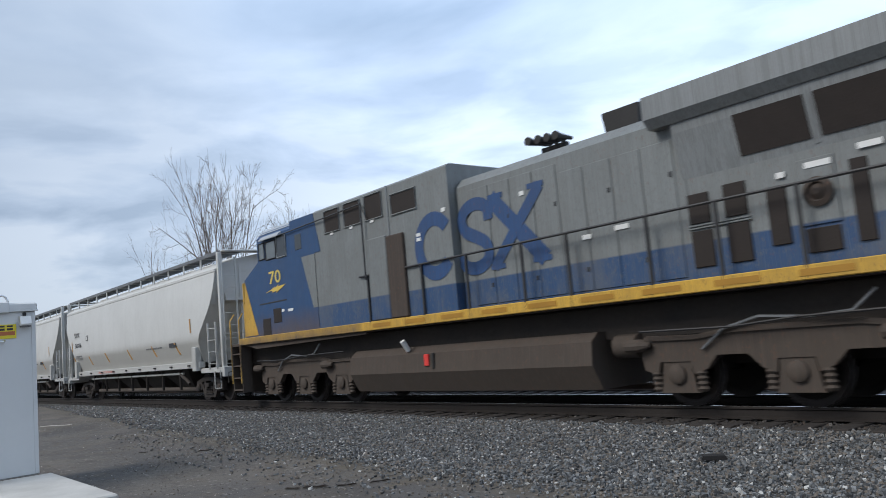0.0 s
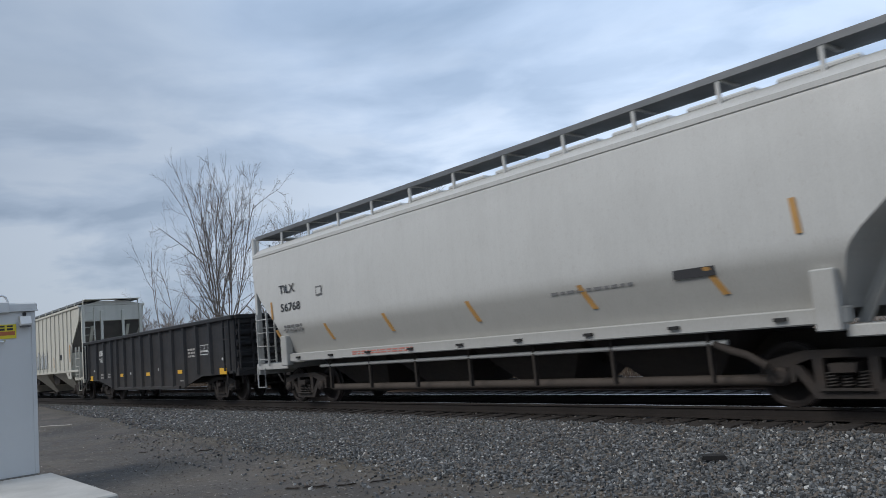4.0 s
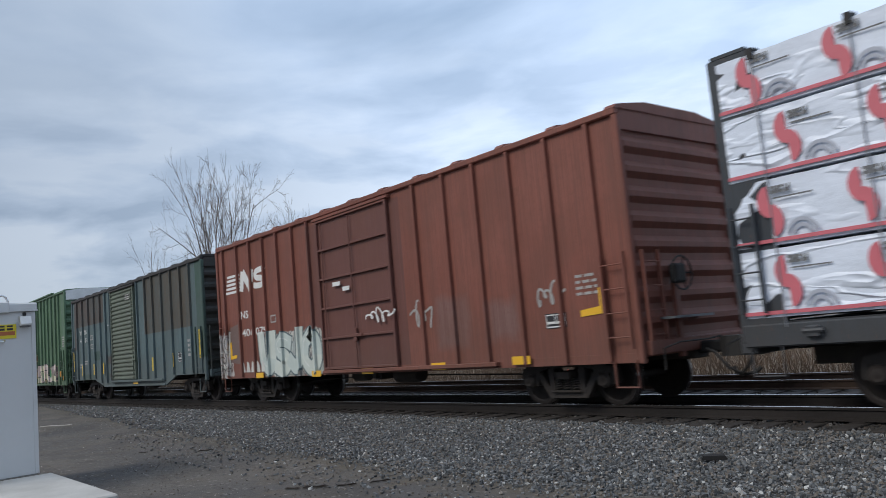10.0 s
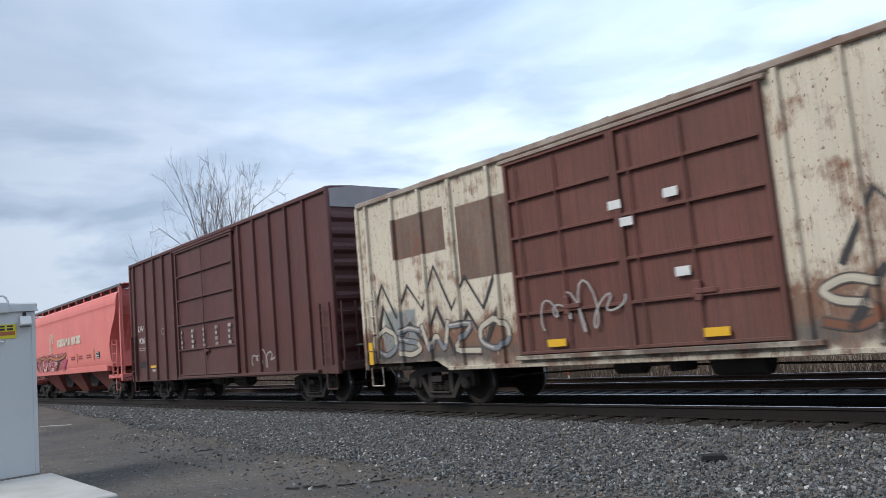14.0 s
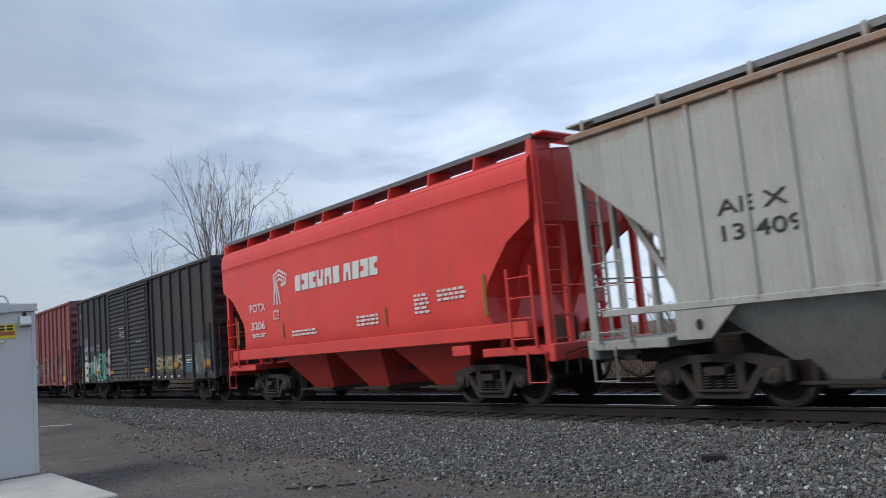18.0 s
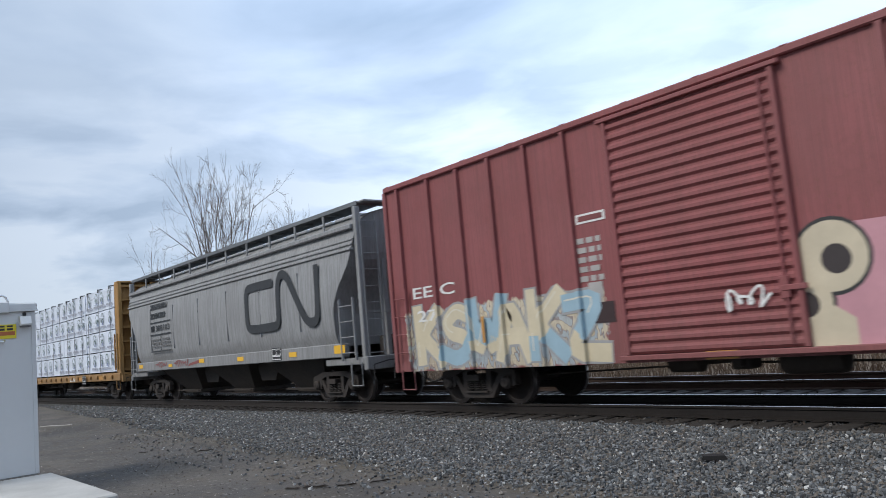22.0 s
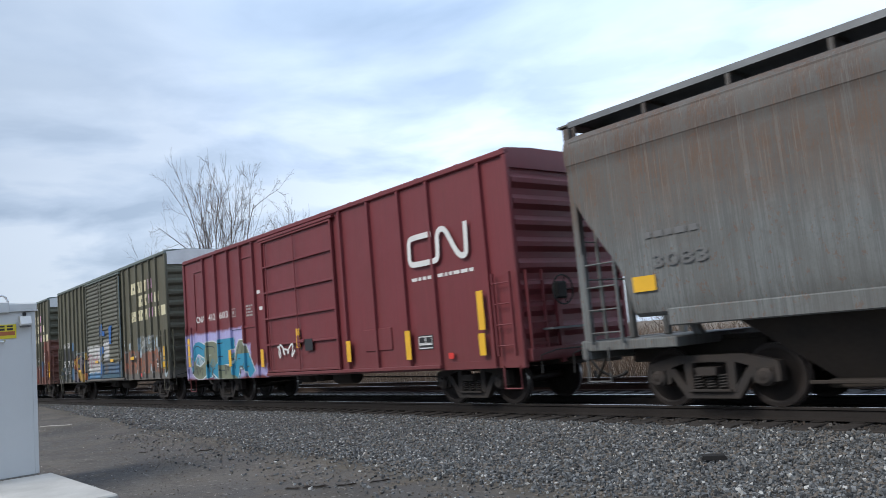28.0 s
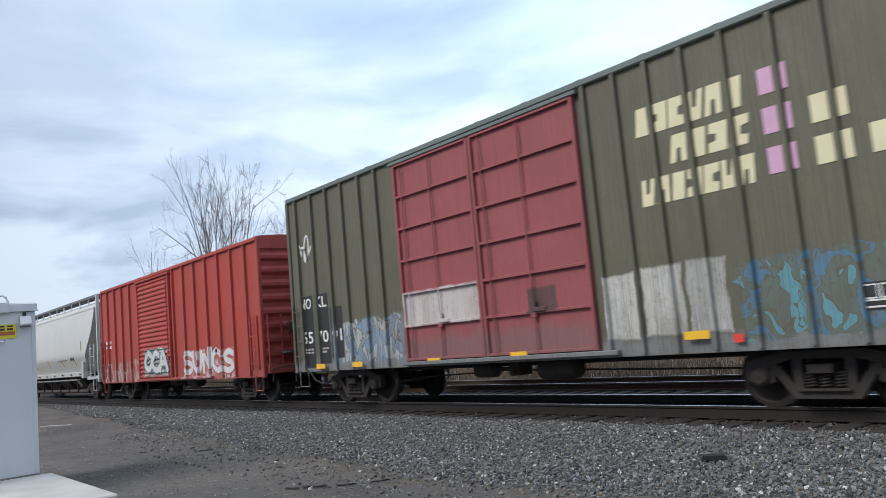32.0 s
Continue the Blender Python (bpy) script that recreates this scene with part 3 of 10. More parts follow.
def limb(out, p, d, length, r, depth, rnd, rise, spread, kids, sway=0.10):
    """Grows a limb that bends towards the light, with its smaller limbs, into out: (points, radius, end radius, depth)."""
    pts, steps = [p], 7 if depth > 1 else 4
    for i in range(steps):
        d = (d + Vector((rnd.gauss(0, sway), rnd.gauss(0, sway), rnd.gauss(0, sway * 0.5) + rise))).normalized()
        pts.append(pts[-1] + d * (length / steps))
    out.append((pts, r, r * (0.35 if depth else 0.6), depth))
    if depth == 0:
        return
    n = kids[depth]
    turn = rnd.uniform(0, 6.28)
    for i in range(n):
        u = min(0.98, 0.24 + 0.76 * (i + rnd.uniform(0.15, 0.85)) / n)
        k = min(int(u * steps), steps - 1)
        q = pts[k].lerp(pts[k + 1], u * steps - k)
        here = (pts[k + 1] - pts[k]).normalized()
        turn += 2.4 + rnd.uniform(-0.6, 0.6)
        side = here.orthogonal().normalized()
        side.rotate(Matrix.Rotation(turn, 3, here))
        nd = (here + side * spread * rnd.uniform(0.65, 1.35) * (1.1 - 0.35 * u)).normalized()
        limb(out, q, nd, length * (0.60 - 0.28 * u) * rnd.uniform(0.65, 1.1), max(0.004, r * (1 - 0.6 * u) * rnd.uniform(0.5, 0.68)), depth - 1, rnd, rise, spread, kids, sway)


def bare_tree(name, at, height, stems, seed, label, depth=4, rise=0.03, spread=0.75, kids=(0, 4, 4, 5, 6), r0=0.2, mat=None, wide=None, thin=0.012, lean=(0.0, 0.0), sway=0.10):
    """stems: the sideways pull of each main stem along x."""
    rnd = random.Random(seed)
    tree = new(name)
    tree.location = at
    tagged(tree, label, "tree" if height > 5 else "shrub", "bare trees behind the tracks")
    trunk_g, crown_g = Geo(), Geo()
    for pull in stems:
        out = []
        d = Vector((pull, rnd.uniform(-0.3, 0.3), 1)).normalized()
        limb(out, Vector((rnd.gauss(0, 0.12), rnd.gauss(0, 0.12), -0.2)), d, height * (1 + 0.6 * pull * pull) * rnd.uniform(0.84, 0.98), r0 * rnd.uniform(0.75, 1.1), depth, rnd, rise, spread, kids, sway)
        for pts, r, e, dep in out:
            r, e = max(r, thin), max(e, thin * 0.55)
            (trunk_g if dep == depth else crown_g).tube(pts if dep > 1 else pts[::2], r, 6 if dep == depth else (4 if dep > 1 else 3), 0, e)
    pts = np.array(trunk_g.v + crown_g.v)      # settle the crown to its height and spread, and lean it
    top = np.percentile(pts[:, 2], 99.8)
    if wide:
        up = pts[pts[:, 2] > 0.45 * top]
        lo, hi = np.percentile(up[:, 0], 1), np.percentile(up[:, 0], 99)
        mx, hx, ry = (lo + hi) / 2, (hi - lo) / 2, np.percentile(np.abs(pts[:, 1]), 98)
        for gg in (trunk_g, crown_g):
            gg.v = [((x - mx * min(1, max(0, z) / top)) * wide[0] / hx + lean[0] * max(0, z / top) ** 1.6, y * wide[1] / ry, z * height / top) for x, y, z in gg.v]
    part("trunk", trunk_g, mat or wood_grey, tree, smooth=60)
    part("crown", crown_g, mat or wood_grey, tree, "bare twigs without leaves", smooth=60)
    return tree


twig_pale = plain("willow_twigs", (0.19, 0.155, 0.13), 0.9, 0, 0.3, 12, 1.5, 0.1, alt=(0.14, 0.115, 0.10))
bare_tree("bare_tree", (-54.9, 24, -0.1), 17.2, (-0.46, -0.24, -0.08, 0.10, 0.24, 0.42, 0.60), 14, "tall bare tree with a fan of ascending grey limbs", 3, 0.010, 0.80, (0, 6, 6, 10), 0.19, None, (4.9, 3.0), 0.0145, (0.5, 0.0), 0.11)
bare_tree("bare_tree", (-67.4, 24.5, -0.1), 15.0, (-0.75, -0.25), 5, "thin bare tree leaning aside", 3, 0.02, 0.75, (0, 4, 5, 7), 0.12, None, (5.0, 3.0), 0.013, (-2.8, 0.0), 0.12)
for i, (x, y, h, w) in enumerate([(-46.4, 25, 11.2, 3.6), (-42.6, 24.5, 9.2, 3.4)]):
    bare_tree("bare_tree", (x, y, 0.0), h, (-0.35, 0.02, 0.35), 70 + i, "bare tree with many upright stems", 3, 0.02, 0.80, (0, 6, 7, 10), 0.12, None, (w, 2.4), 0.012, (0.0, 0.0), 0.11)
for i, (x, y, h, n, w) in enumerate([(-35.2, 24.3, 8.4, 4, 3.0), (-31.6, 24, 8.8, 5, 2.8), (-28.6, 24.4, 8.6, 5, 2.5), (-26.2, 24.2, 8.0, 5, 2.4), (-24.4, 24.3, 5.6, 4, 1.8)]):
    bare_tree("bare_willow", (x - 0.8, y, 0.2), h, [-0.5 + 1.0 * q / (n - 1) for q in range(n)], 20 + i, "many-stemmed bare willow with upright twigs", 3, 0.035, 0.55, (0, 7, 8, 10), 0.085, None if i % 2 else twig_pale, (w, 2.0), 0.0085, (2.0, 0.0), 0.08)
for i, (x, y, h) in enumerate([(-10.4, 24, 2.7), (-9.0, 24.6, 2.9), (-7.2, 24.2, 2.6), (-13.0, 24.5, 2.3), (-16.5, 25, 2.5), (-5.2, 25, 3.0)]):
    bare_tree("bare_shrub", (x, y, 0.1), h, (-0.5, -0.2, 0.15, 0.5), 40 + i, "low tangled bare shrub", 3, 0.0, 0.8, (0, 4, 5, 5), 0.03, None, (1.6, 1.4), 0.006)
for i, (x, y, h) in enumerate([(-10.9, 20.5, 1.5), (-10.2, 20.8, 1.3), (-11.8, 20.4, 1.1), (-8.2, 20.6, 1.2)]):
    bare_tree("bare_shrub", (x, y, -0.1), h, (-0.4, -0.2, 0.0, 0.2, 0.4), 60 + i, "pale bare stems of a small shrub", 2, 0.0, 0.5, (0, 3, 3), 0.018, wood_pale, None, 0.005)


def far_woods():
    rnd = random.Random(8)
    g = Geo()
    for i in range(90):
        d = rnd.uniform(110, 190)
        a = radians(rnd.uniform(62, 89))
        x, y = -d * math.sin(a), 22 + d * math.cos(a)
        h = rnd.uniform(8, 15) * d / 150
        out = []
        limb(out, Vector((x, y, -0.4)), Vector((rnd.gauss(0, 0.1), 0, 1)).normalized(), h * 0.75, 0.16, 2, rnd, 0.03, 0.6, (0, 7, 9))
        for pts, r, e, dep in out:
            g.tube(pts[::2], max(r, 0.05), 3, 0, max(e, 0.03))
    return g


woods = new("far_woods", far_woods().mesh("far_woods", wood_grey))
tagged(woods, "distant line of bare grey trees", "woods", kind="stuff")


# ---- running gear ----
AXLE_R = 0.457


def wheelset_mesh():
    w = Geo().lathe([(0.08, -1.05), (0.085, -0.80), (0.075, -0.60), (0.08, 0.60), (0.085, 0.80), (0.08, 1.05)], n=12)
    for s in (-1, 1):
        rim = [(0.10, s * 0.66), (0.16, s * 0.67), (0.36, s * 0.70), (0.40, s * 0.675), (0.485, s * 0.675), (0.487, s * 0.705), (AXLE_R + 0.004, s * 0.722)]
        w.lathe(rim, n=32)
        w.lathe([(AXLE_R, s * 0.722), (AXLE_R, s * 0.795)], n=32, mi=1)
        w.lathe([(AXLE_R, s * 0.795), (0.41, s * 0.81), (0.375, s * 0.80), (0.33, s * 0.765), (0.20, s * 0.75), (0.16, s * 0.80), (0.11, s * 0.815)], n=32)
        w.lathe([(0.07, s * 1.05), (0.06, s * 1.16), (0.03, s * 1.17)], n=10)
        w.box(0.30, 0.335, s * 0.78 - 0.012, s * 0.78 + 0.012, -0.05, 0.05)
    return w


def side_frame_mesh(wb=1.78):
    h = wb / 2
    f = Geo()
    yo, yi = -0.075, 0.075
    f.prism([(-h - 0.22, 0.60), (-h - 0.20, 0.68), (-0.55, 0.80), (0.55, 0.80), (h + 0.20, 0.68), (h + 0.22, 0.60), (h - 0.1, 0.585), (0.42, 0.69), (-0.42, 0.69), (-h + 0.1, 0.585)], yo, yi)
    f.prism([(-h + 0.13, 0.60), (-h + 0.27, 0.60), (-0.36, 0.265), (0.36, 0.265), (h - 0.27, 0.60), (h - 0.13, 0.60), (0.44, 0.15), (-0.44, 0.15)], yo * 0.9, yi * 0.9)
    for s in (-1, 1):
        f.prism([(s * 0.29, 0.70), (s * 0.43, 0.70), (s * 0.41, 0.24), (s * 0.29, 0.24)], yo, yi)
        f.prism([(s * (h + 0.22), 0.62), (s * (h + 0.22), 0.40), (s * (h + 0.12), 0.38), (s * (h + 0.12), 0.62)], yo, yi)
        f.prism([(s * (h - 0.24), 0.62), (s * (h - 0.12), 0.62), (s * (h - 0.12), 0.36), (s * (h - 0.19), 0.38)], yo, yi)
        f.prism([(s * (h - 0.10), 0.60), (s * (h - 0.10), 0.55), (s * (h + 0.10), 0.55), (s * (h + 0.10), 0.60)], yo * 1.1, yi)
    f.box(-0.34, 0.34, -0.13, 0.09, 0.25, 0.29, 0.008)
    return f


def truck(car, x, wheels, axle_z=AXLE_R, wb=1.78):
    t = part("truck", shared(("truck", "bolster"), lambda: Geo().prism([(-0.16, 0.50), (0.16, 0.50), (0.18, 0.62), (-0.18, 0.62)], -1.18, 1.18).box(-0.22, 0.22, -0.5, 0.5, 0.58, 0.74, 0.02)
             .box(-0.62, -0.56, -0.9, 0.9, 0.36, 0.44).box(0.56, 0.62, -0.9, 0.9, 0.36, 0.44).tube([(-0.6, 0.1, 0.4), (0.6, 0.1, 0.5)], 0.03), steel_dark), None, car, "dark rusty cast-steel truck", at=(x, 0, 0))
    for s in (-1, 1):
        part("side_frame", shared(("side_frame",), side_frame_mesh, steel_dark), None, t, at=(0, s * 1.0, 0))
        for k in (-0.2, 0.0, 0.2):
            part("spring", shared(("spring",), spring_geo, steel_dark, 40), None, t, at=(k, s * 1.03, 0))
        for e in (-1, 1):
            part("bearing_cap", shared(("bearing_cap", s), lambda: Geo().lathe([(0.13, s * 0.93), (0.13, s * 1.12), (0.10, s * 1.14), (0.09, s * 1.16), (0.03, s * 1.165)], n=14), steel_dark, 35), None, t, at=(e * wb / 2, 0, axle_z))
            part("brake_shoe", shared(("brake_shoe", s, e), lambda: Geo().prism([(-e * 0.50, 0.0), (-e * 0.56, 0.0), (-e * 0.54, 0.26), (-e * 0.45, 0.24)], s * 0.73, s * 0.80), black_iron), None, t, at=(e * wb / 2, 0, axle_z - 0.1))
    for e in (-1, 1):
        w = part("wheelset", shared(("wheelset",), wheelset_mesh, [wheel_steel, tread_steel], 35), None, t, "steel wheelset with polished treads", at=(e * wb / 2, 0, axle_z))
        wheels.append(w)
    return t


def spring_geo():
    pts = []
    for i in range(41):
        a = 2 * math.pi * i / 8
        pts.append((0.075 * math.cos(a), 0.075 * math.sin(a), 0.29 + 0.21 * i / 40))
    return Geo().tube(pts, 0.017, 4)


def coupler(car, x, s):
    """A knuckle coupler on end s of a car, with its hose and lifting lever."""
    c = part("coupler", shared(("coupler", s), lambda: Geo().box(-0.5 * (s > 0) - 0.3 * (s < 0), 0.3 * (s > 0) + 0.5 * (s < 0), -0.09, 0.09, 0.78, 0.98, 0.03)
             .prism([(s * 0.25, -0.17), (s * 0.25, 0.15), (s * 0.5, 0.20), (s * 0.62, 0.14), (s * 0.55, 0.05), (s * 0.50, -0.05), (s * 0.66, -0.10), (s * 0.62, -0.2), (s * 0.4, -0.22)], 0.72, 1.04, "z"), black_iron), None, car, at=(x, 0, 0))
    part("air_hose", shared(("air_hose", s), lambda: Geo().tube([(s * 0.1, -0.32, 0.86), (s * 0.25, -0.33, 0.80), (s * 0.42, -0.28, 0.55), (s * 0.62, -0.15, 0.42), (s * 0.78, -0.05, 0.46)], 0.028, 6).tube([(s * 0.75, -0.06, 0.44), (s * 0.82, -0.0, 0.52)], 0.04, 6), black_iron, 40), None, c)
    part("cut_lever", shared(("cut_lever", s), lambda: Geo().tube([(s * 0.06, -1.42, 0.62), (s * 0.06, -1.40, 0.95), (s * 0.08, -1.0, 1.02), (s * 0.16, -0.3, 1.02), (s * 0.2, 0.0, 1.05)], 0.014, 5), black_iron, 40), None, c)
    return c


def brake_gear(car, half):
    """Underfloor brake reservoir, cylinder, valve and pull rods."""
    part("air_reservoir", Geo().lathe([(0.05, 0.3), (0.19, 0.36), (0.20, 0.45), (0.20, 1.15), (0.19, 1.24), (0.05, 1.30)], -0.75, 0.66, 14, 0, "x"), underframe_dirt_shade, car, smooth=40)
    part("brake_cylinder", Geo().lathe([(0.04, -1.6), (0.16, -1.55), (0.16, -1.0), (0.05, -0.92), (0.03, -0.4)], -0.7, 0.68, 12, 0, "x"), underframe_dirt_shade, car, smooth=40)
    part("control_valve", Geo().box(-0.35, -0.05, -1.0, -0.6, 0.56, 0.86, 0.03).box(-0.25, -0.12, -1.1, -0.6, 0.6, 0.74, 0.02), underframe_dirt_shade, car)
    rod = Geo().tube([(-half + 3.2, -0.25, 0.52), (-1.6, -0.62, 0.62)], 0.018, 5).tube([(-0.4, -0.6, 0.64), (half - 3.2, -0.25, 0.52)], 0.018, 5)
    part("brake_rod", rod, underframe_dirt_shade, car)
    part("train_line_pipe", Geo().tube([(-half + 0.4, -0.35, 0.82), (-half + 2.4, -0.5, 0.75), (half - 2.4, -0.5, 0.75), (half - 0.4, -0.35, 0.82)], 0.026, 5), underframe_dirt_shade, car)


def ladder(car, x, s, y, z0, z1, mat, width=0.45, side="y", n=None):
    """A ladder on the side (side y) or the end (side x) of a car."""
    n = n or max(2, round((z1 - z0) / 0.42))
    st = Geo()
    if side == "y":
        for k in (-width / 2, width / 2):
            st.box(x + k - 0.02, x + k + 0.02, y - 0.03, y + 0.03, z0, z1, 0.006)
    else:
        for k in (-width / 2, width / 2):
            st.box(x - 0.03, x + 0.03, y + k - 0.02, y + k + 0.02, z0, z1, 0.006)
    lad = part("ladder", st, mat, car)
    key = ("rung", side, round(width, 2), mat.name)
    if side == "y":
        me = shared(key, lambda: Geo().tube([(-width / 2, 0, 0), (width / 2, 0, 0)], 0.013, 6), mat, 40)
    else:
        me = shared(key, lambda: Geo().tube([(0, -width / 2, 0), (0, width / 2, 0)], 0.013, 6), mat, 40)
    for i in range(n):
        z = z0 + (z1 - z0) * (i + 0.5) / n
        part("rung", me, None, lad, at=(x, y - 0.012, z) if side == "y" else (x + 0.012 * s, y, z))
    return lad


def stirrup(car, x, mat, y=-1.5, z=0.95, w=0.42, drop=0.5):
    part("step_stirrup", Geo().tube([(x - w / 2, y, z), (x - w / 2, y, z - drop), (x + w / 2, y, z - drop), (x + w / 2, y, z)], 0.022, 5), mat, car)


def brake_wheel(car, x, s, y, z, mat):
    w = Geo()
    w.tube([(0, 0.28 * math.cos(2 * math.pi * i / 16), 0.28 * math.sin(2 * math.pi * i / 16)) for i in range(17)], 0.016, 5)
    for i in range(5):
        a = 2 * math.pi * i / 5
        w.tube([(-0.03 * s, 0, 0), (0, 0.28 * math.cos(a), 0.28 * math.sin(a))], 0.011, 4)
    w.box(-0.16, 0.0, -0.14, 0.14, -0.16, 0.16, 0.03)
    part("brake_wheel", w, mat, car, at=(x, y, z))


def plate(parent, name, x0, x1, z0, z1, mat, y, label="", t=0.006):
    return part(name, Geo().box(x0, x1, y - t, y, z0, z1), mat, parent, label)


def outline(parent, name, pts, mat, y, label="", t=0.006):
    return part(name, Geo().prism(pts, y - t, y), mat, parent, label)


def ring_pts(cx, cz, rx, rz, n=28):
    return [(cx + rx * math.cos(2 * math.pi * i / n), cz + rz * math.sin(2 * math.pi * i / n)) for i in range(n)]


def ring(parent, name, cx, cz, rx, rz, w, mat, y, a0=0.0, a1=360.0, label="", n=30, t=0.006):
    g = Geo()
    vs = []
    for i in range(n + 1):
        a = radians(a0 + (a1 - a0) * i / n)
        for k in (1.0, 0.0):
            vs.append((cx + (rx - w * (1 - k)) * math.cos(a), y - t, cz + (rz - w * (1 - k)) * math.sin(a)))
    g.add(vs, [(2 * i, 2 * i + 1, 2 * i + 3, 2 * i + 2) for i in range(n)])
    return part(name, g, mat, parent, label)


def rounded(pts, k=5):
    """A winding line with its corners rounded."""
    for _ in range(3):
        pts = [pts[0]] + [q for a, b in zip(pts, pts[1:]) for q in ((a[0] * 0.75 + b[0] * 0.25, a[1] * 0.75 + b[1] * 0.25), (a[0] * 0.25 + b[0] * 0.75, a[1] * 0.25 + b[1] * 0.75))] + [pts[-1]]
    return pts


def band(parent, name, pts, w, mat, y, label="", t=0.006):
    """A flat painted line of width w through points (x, z)."""
    g, vs = Geo(), []
    pv = [Vector(p) for p in pts]
    for i, p in enumerate(pv):
        d = (pv[min(i + 1, len(pv) - 1)] - pv[max(i - 1, 0)]).normalized()
        nrm = Vector((-d.y, d.x)) * w / 2
        vs += [(p.x + nrm.x, y - t, p.y + nrm.y), (p.x - nrm.x, y - t, p.y - nrm.y)]
    g.add(vs, [(2 * i, 2 * i + 1, 2 * i + 3, 2 * i + 2) for i in range(len(pv) - 1)])
    return part(name, g, mat, parent, label)


TEXTS = []


def text(parent, body, x0, x1, z0, z1, mat, y, name="lettering", shear=0.0):
    """Letters stretched to a field on the near side; made into meshes all at once by set_texts()."""
    TEXTS.append((parent, body, x0, x1, z0, z1, mat, y, name, shear))


def set_texts():
    made = []
    for row in TEXTS:
        cu = bpy.data.curves.new("letters", "FONT")
        cu.body, cu.size, cu.resolution_u, cu.offset = row[1], 1.0, 3, 0.012
        made.append(new("letters", cu))
    dg = bpy.context.evaluated_depsgraph_get()
    for ob, (parent, body, x0, x1, z0, z1, mat, y, name, shear) in zip(made, TEXTS):
        me = bpy.data.meshes.new_from_object(ob.evaluated_get(dg))
        co = np.empty(3 * len(me.vertices), np.float32)
        me.vertices.foreach_get("co", co)
        co = co.reshape(-1, 3)
        lo, hi = co.min(0), co.max(0)
        u, w = (co[:, 0] - lo[0]) / (hi[0] - lo[0]), (co[:, 1] - lo[1]) / (hi[1] - lo[1])
        out = np.stack([x0 + (x1 - x0) * u + shear * w, np.full(len(u), y - 0.007), z0 + (z1 - z0) * w], -1)
        me.vertices.foreach_set("co", out.reshape(-1).astype(np.float32))
        me.materials.clear()
        me.materials.append(mat)
        me.update()
        part(name, me, None, parent)
        bpy.data.objects.remove(ob)


def bars(parent, x0, x1, z0, z1, rows, mat, y, seed=0, name="small_print"):
    """Rows of unreadable small print as plain bars."""
    rnd = random.Random(seed)
    g = Geo()
    h = (z1 - z0) / (rows * 1.7)
    for r in range(rows):
        z = z1 - (r + 0.85) * (z1 - z0) / rows
        x = x0
        while x < x1 - 0.05:
            w = min(rnd.uniform(0.08, 0.22), x1 - x)
            g.box(x, x + w, y - 0.005, y - 0.001, z, z + h)
            x += w + 0.05
    part(name, g, mat, parent)


def blocks(parent, x0, x1, z0, z1, n, mat, y, name="wordmark", slant=0.0, hole=True):
    """A brand's word as a row of plain blocks."""
    w = (x1 - x0) / n
    forms = [[(0, 0), (1, 0), (1, 0.32), (0.6, 0.36), (0.6, 0.64), (1, 0.68), (1, 1), (0, 1)], [(0.08, 0), (0.92, 0), (0.92, 1), (0.08, 1)],
             [(0.1, 0), (0.9, 0), (1, 1), (0.68, 1), (0.62, 0.45), (0.38, 0.45), (0.32, 1), (0, 1)], [(0, 0), (1, 0), (1, 1), (0, 1), (0, 0.66), (0.4, 0.62), (0.4, 0.38), (0, 0.34)],
             [(0, 0), (0.34, 0), (0.38, 0.5), (0.62, 0.5), (0.66, 0), (1, 0), (0.92, 1), (0.08, 1)]]
    for i in range(n):
        a, b = x0 + i * w + w * 0.05, x0 + (i + 1) * w - w * 0.05
        f = forms[(i * 2 + n) % 5] if hole else forms[1]
        part(name, Geo().prism([(a + (b - a) * u + slant * v, z0 + (z1 - z0) * v) for u, v in f], y - 0.006, y - 0.002), mat, parent, "painted block of a wordmark")


def scribble(parent, x0, x1, z0, z1, mat, y, seed, w=0.035, loops=6, name="scribble"):
    """A sprayed line that loops along a field."""
    rnd = random.Random(seed)
    pts = []
    n = loops * 10
    ph = rnd.uniform(0, 6)
    for i in range(n + 1):
        u = i / n
        x = x0 + (x1 - x0) * (0.06 + 0.88 * u) + 0.35 * (x1 - x0) / loops * math.sin(2 * math.pi * loops * u + ph)
        z = (z0 + z1) / 2 + 0.46 * (z1 - z0) * math.cos(2 * math.pi * loops * u * (1 + 0.07 * math.sin(5 * u)) + ph) * (0.6 + 0.4 * math.sin(9 * u + ph))
        pts.append((x, z))
    band(parent, name, pts, w, mat, y, "sprayed line drawing")


def reflectors(car, pts, y=-1.56, w=0.42, h=0.13, mat=None):
    for q in pts:
        x, z = q[:2]
        ww, hh = (q[2], q[3]) if len(q) > 2 else (w, h)
        plate(car, "reflector", x - ww / 2, x + ww / 2, z - hh / 2, z + hh / 2, mat or yellow_reflect, y, "yellow reflective strip")


def placard(car, x0, x1, z0, z1, y=-1.56):
    p = plate(car, "inspection_stencil", x0, x1, z0, z1, black_paint, y, "black stencil panel with white frames")
    for u0, u1, v0, v1 in ((0.05, 0.46, 0.42, 0.9), (0.54, 0.95, 0.42, 0.9), (0.05, 0.95, 0.1, 0.34)):
        a, b, c, d = x0 + (x1 - x0) * u0, x0 + (x1 - x0) * u1, z0 + (z1 - z0) * v0, z0 + (z1 - z0) * v1
        band(p, "frame_line", [(a, c), (b, c), (b, d), (a, d), (a, c + 0.001)], 0.022, white_paint, y - 0.006)


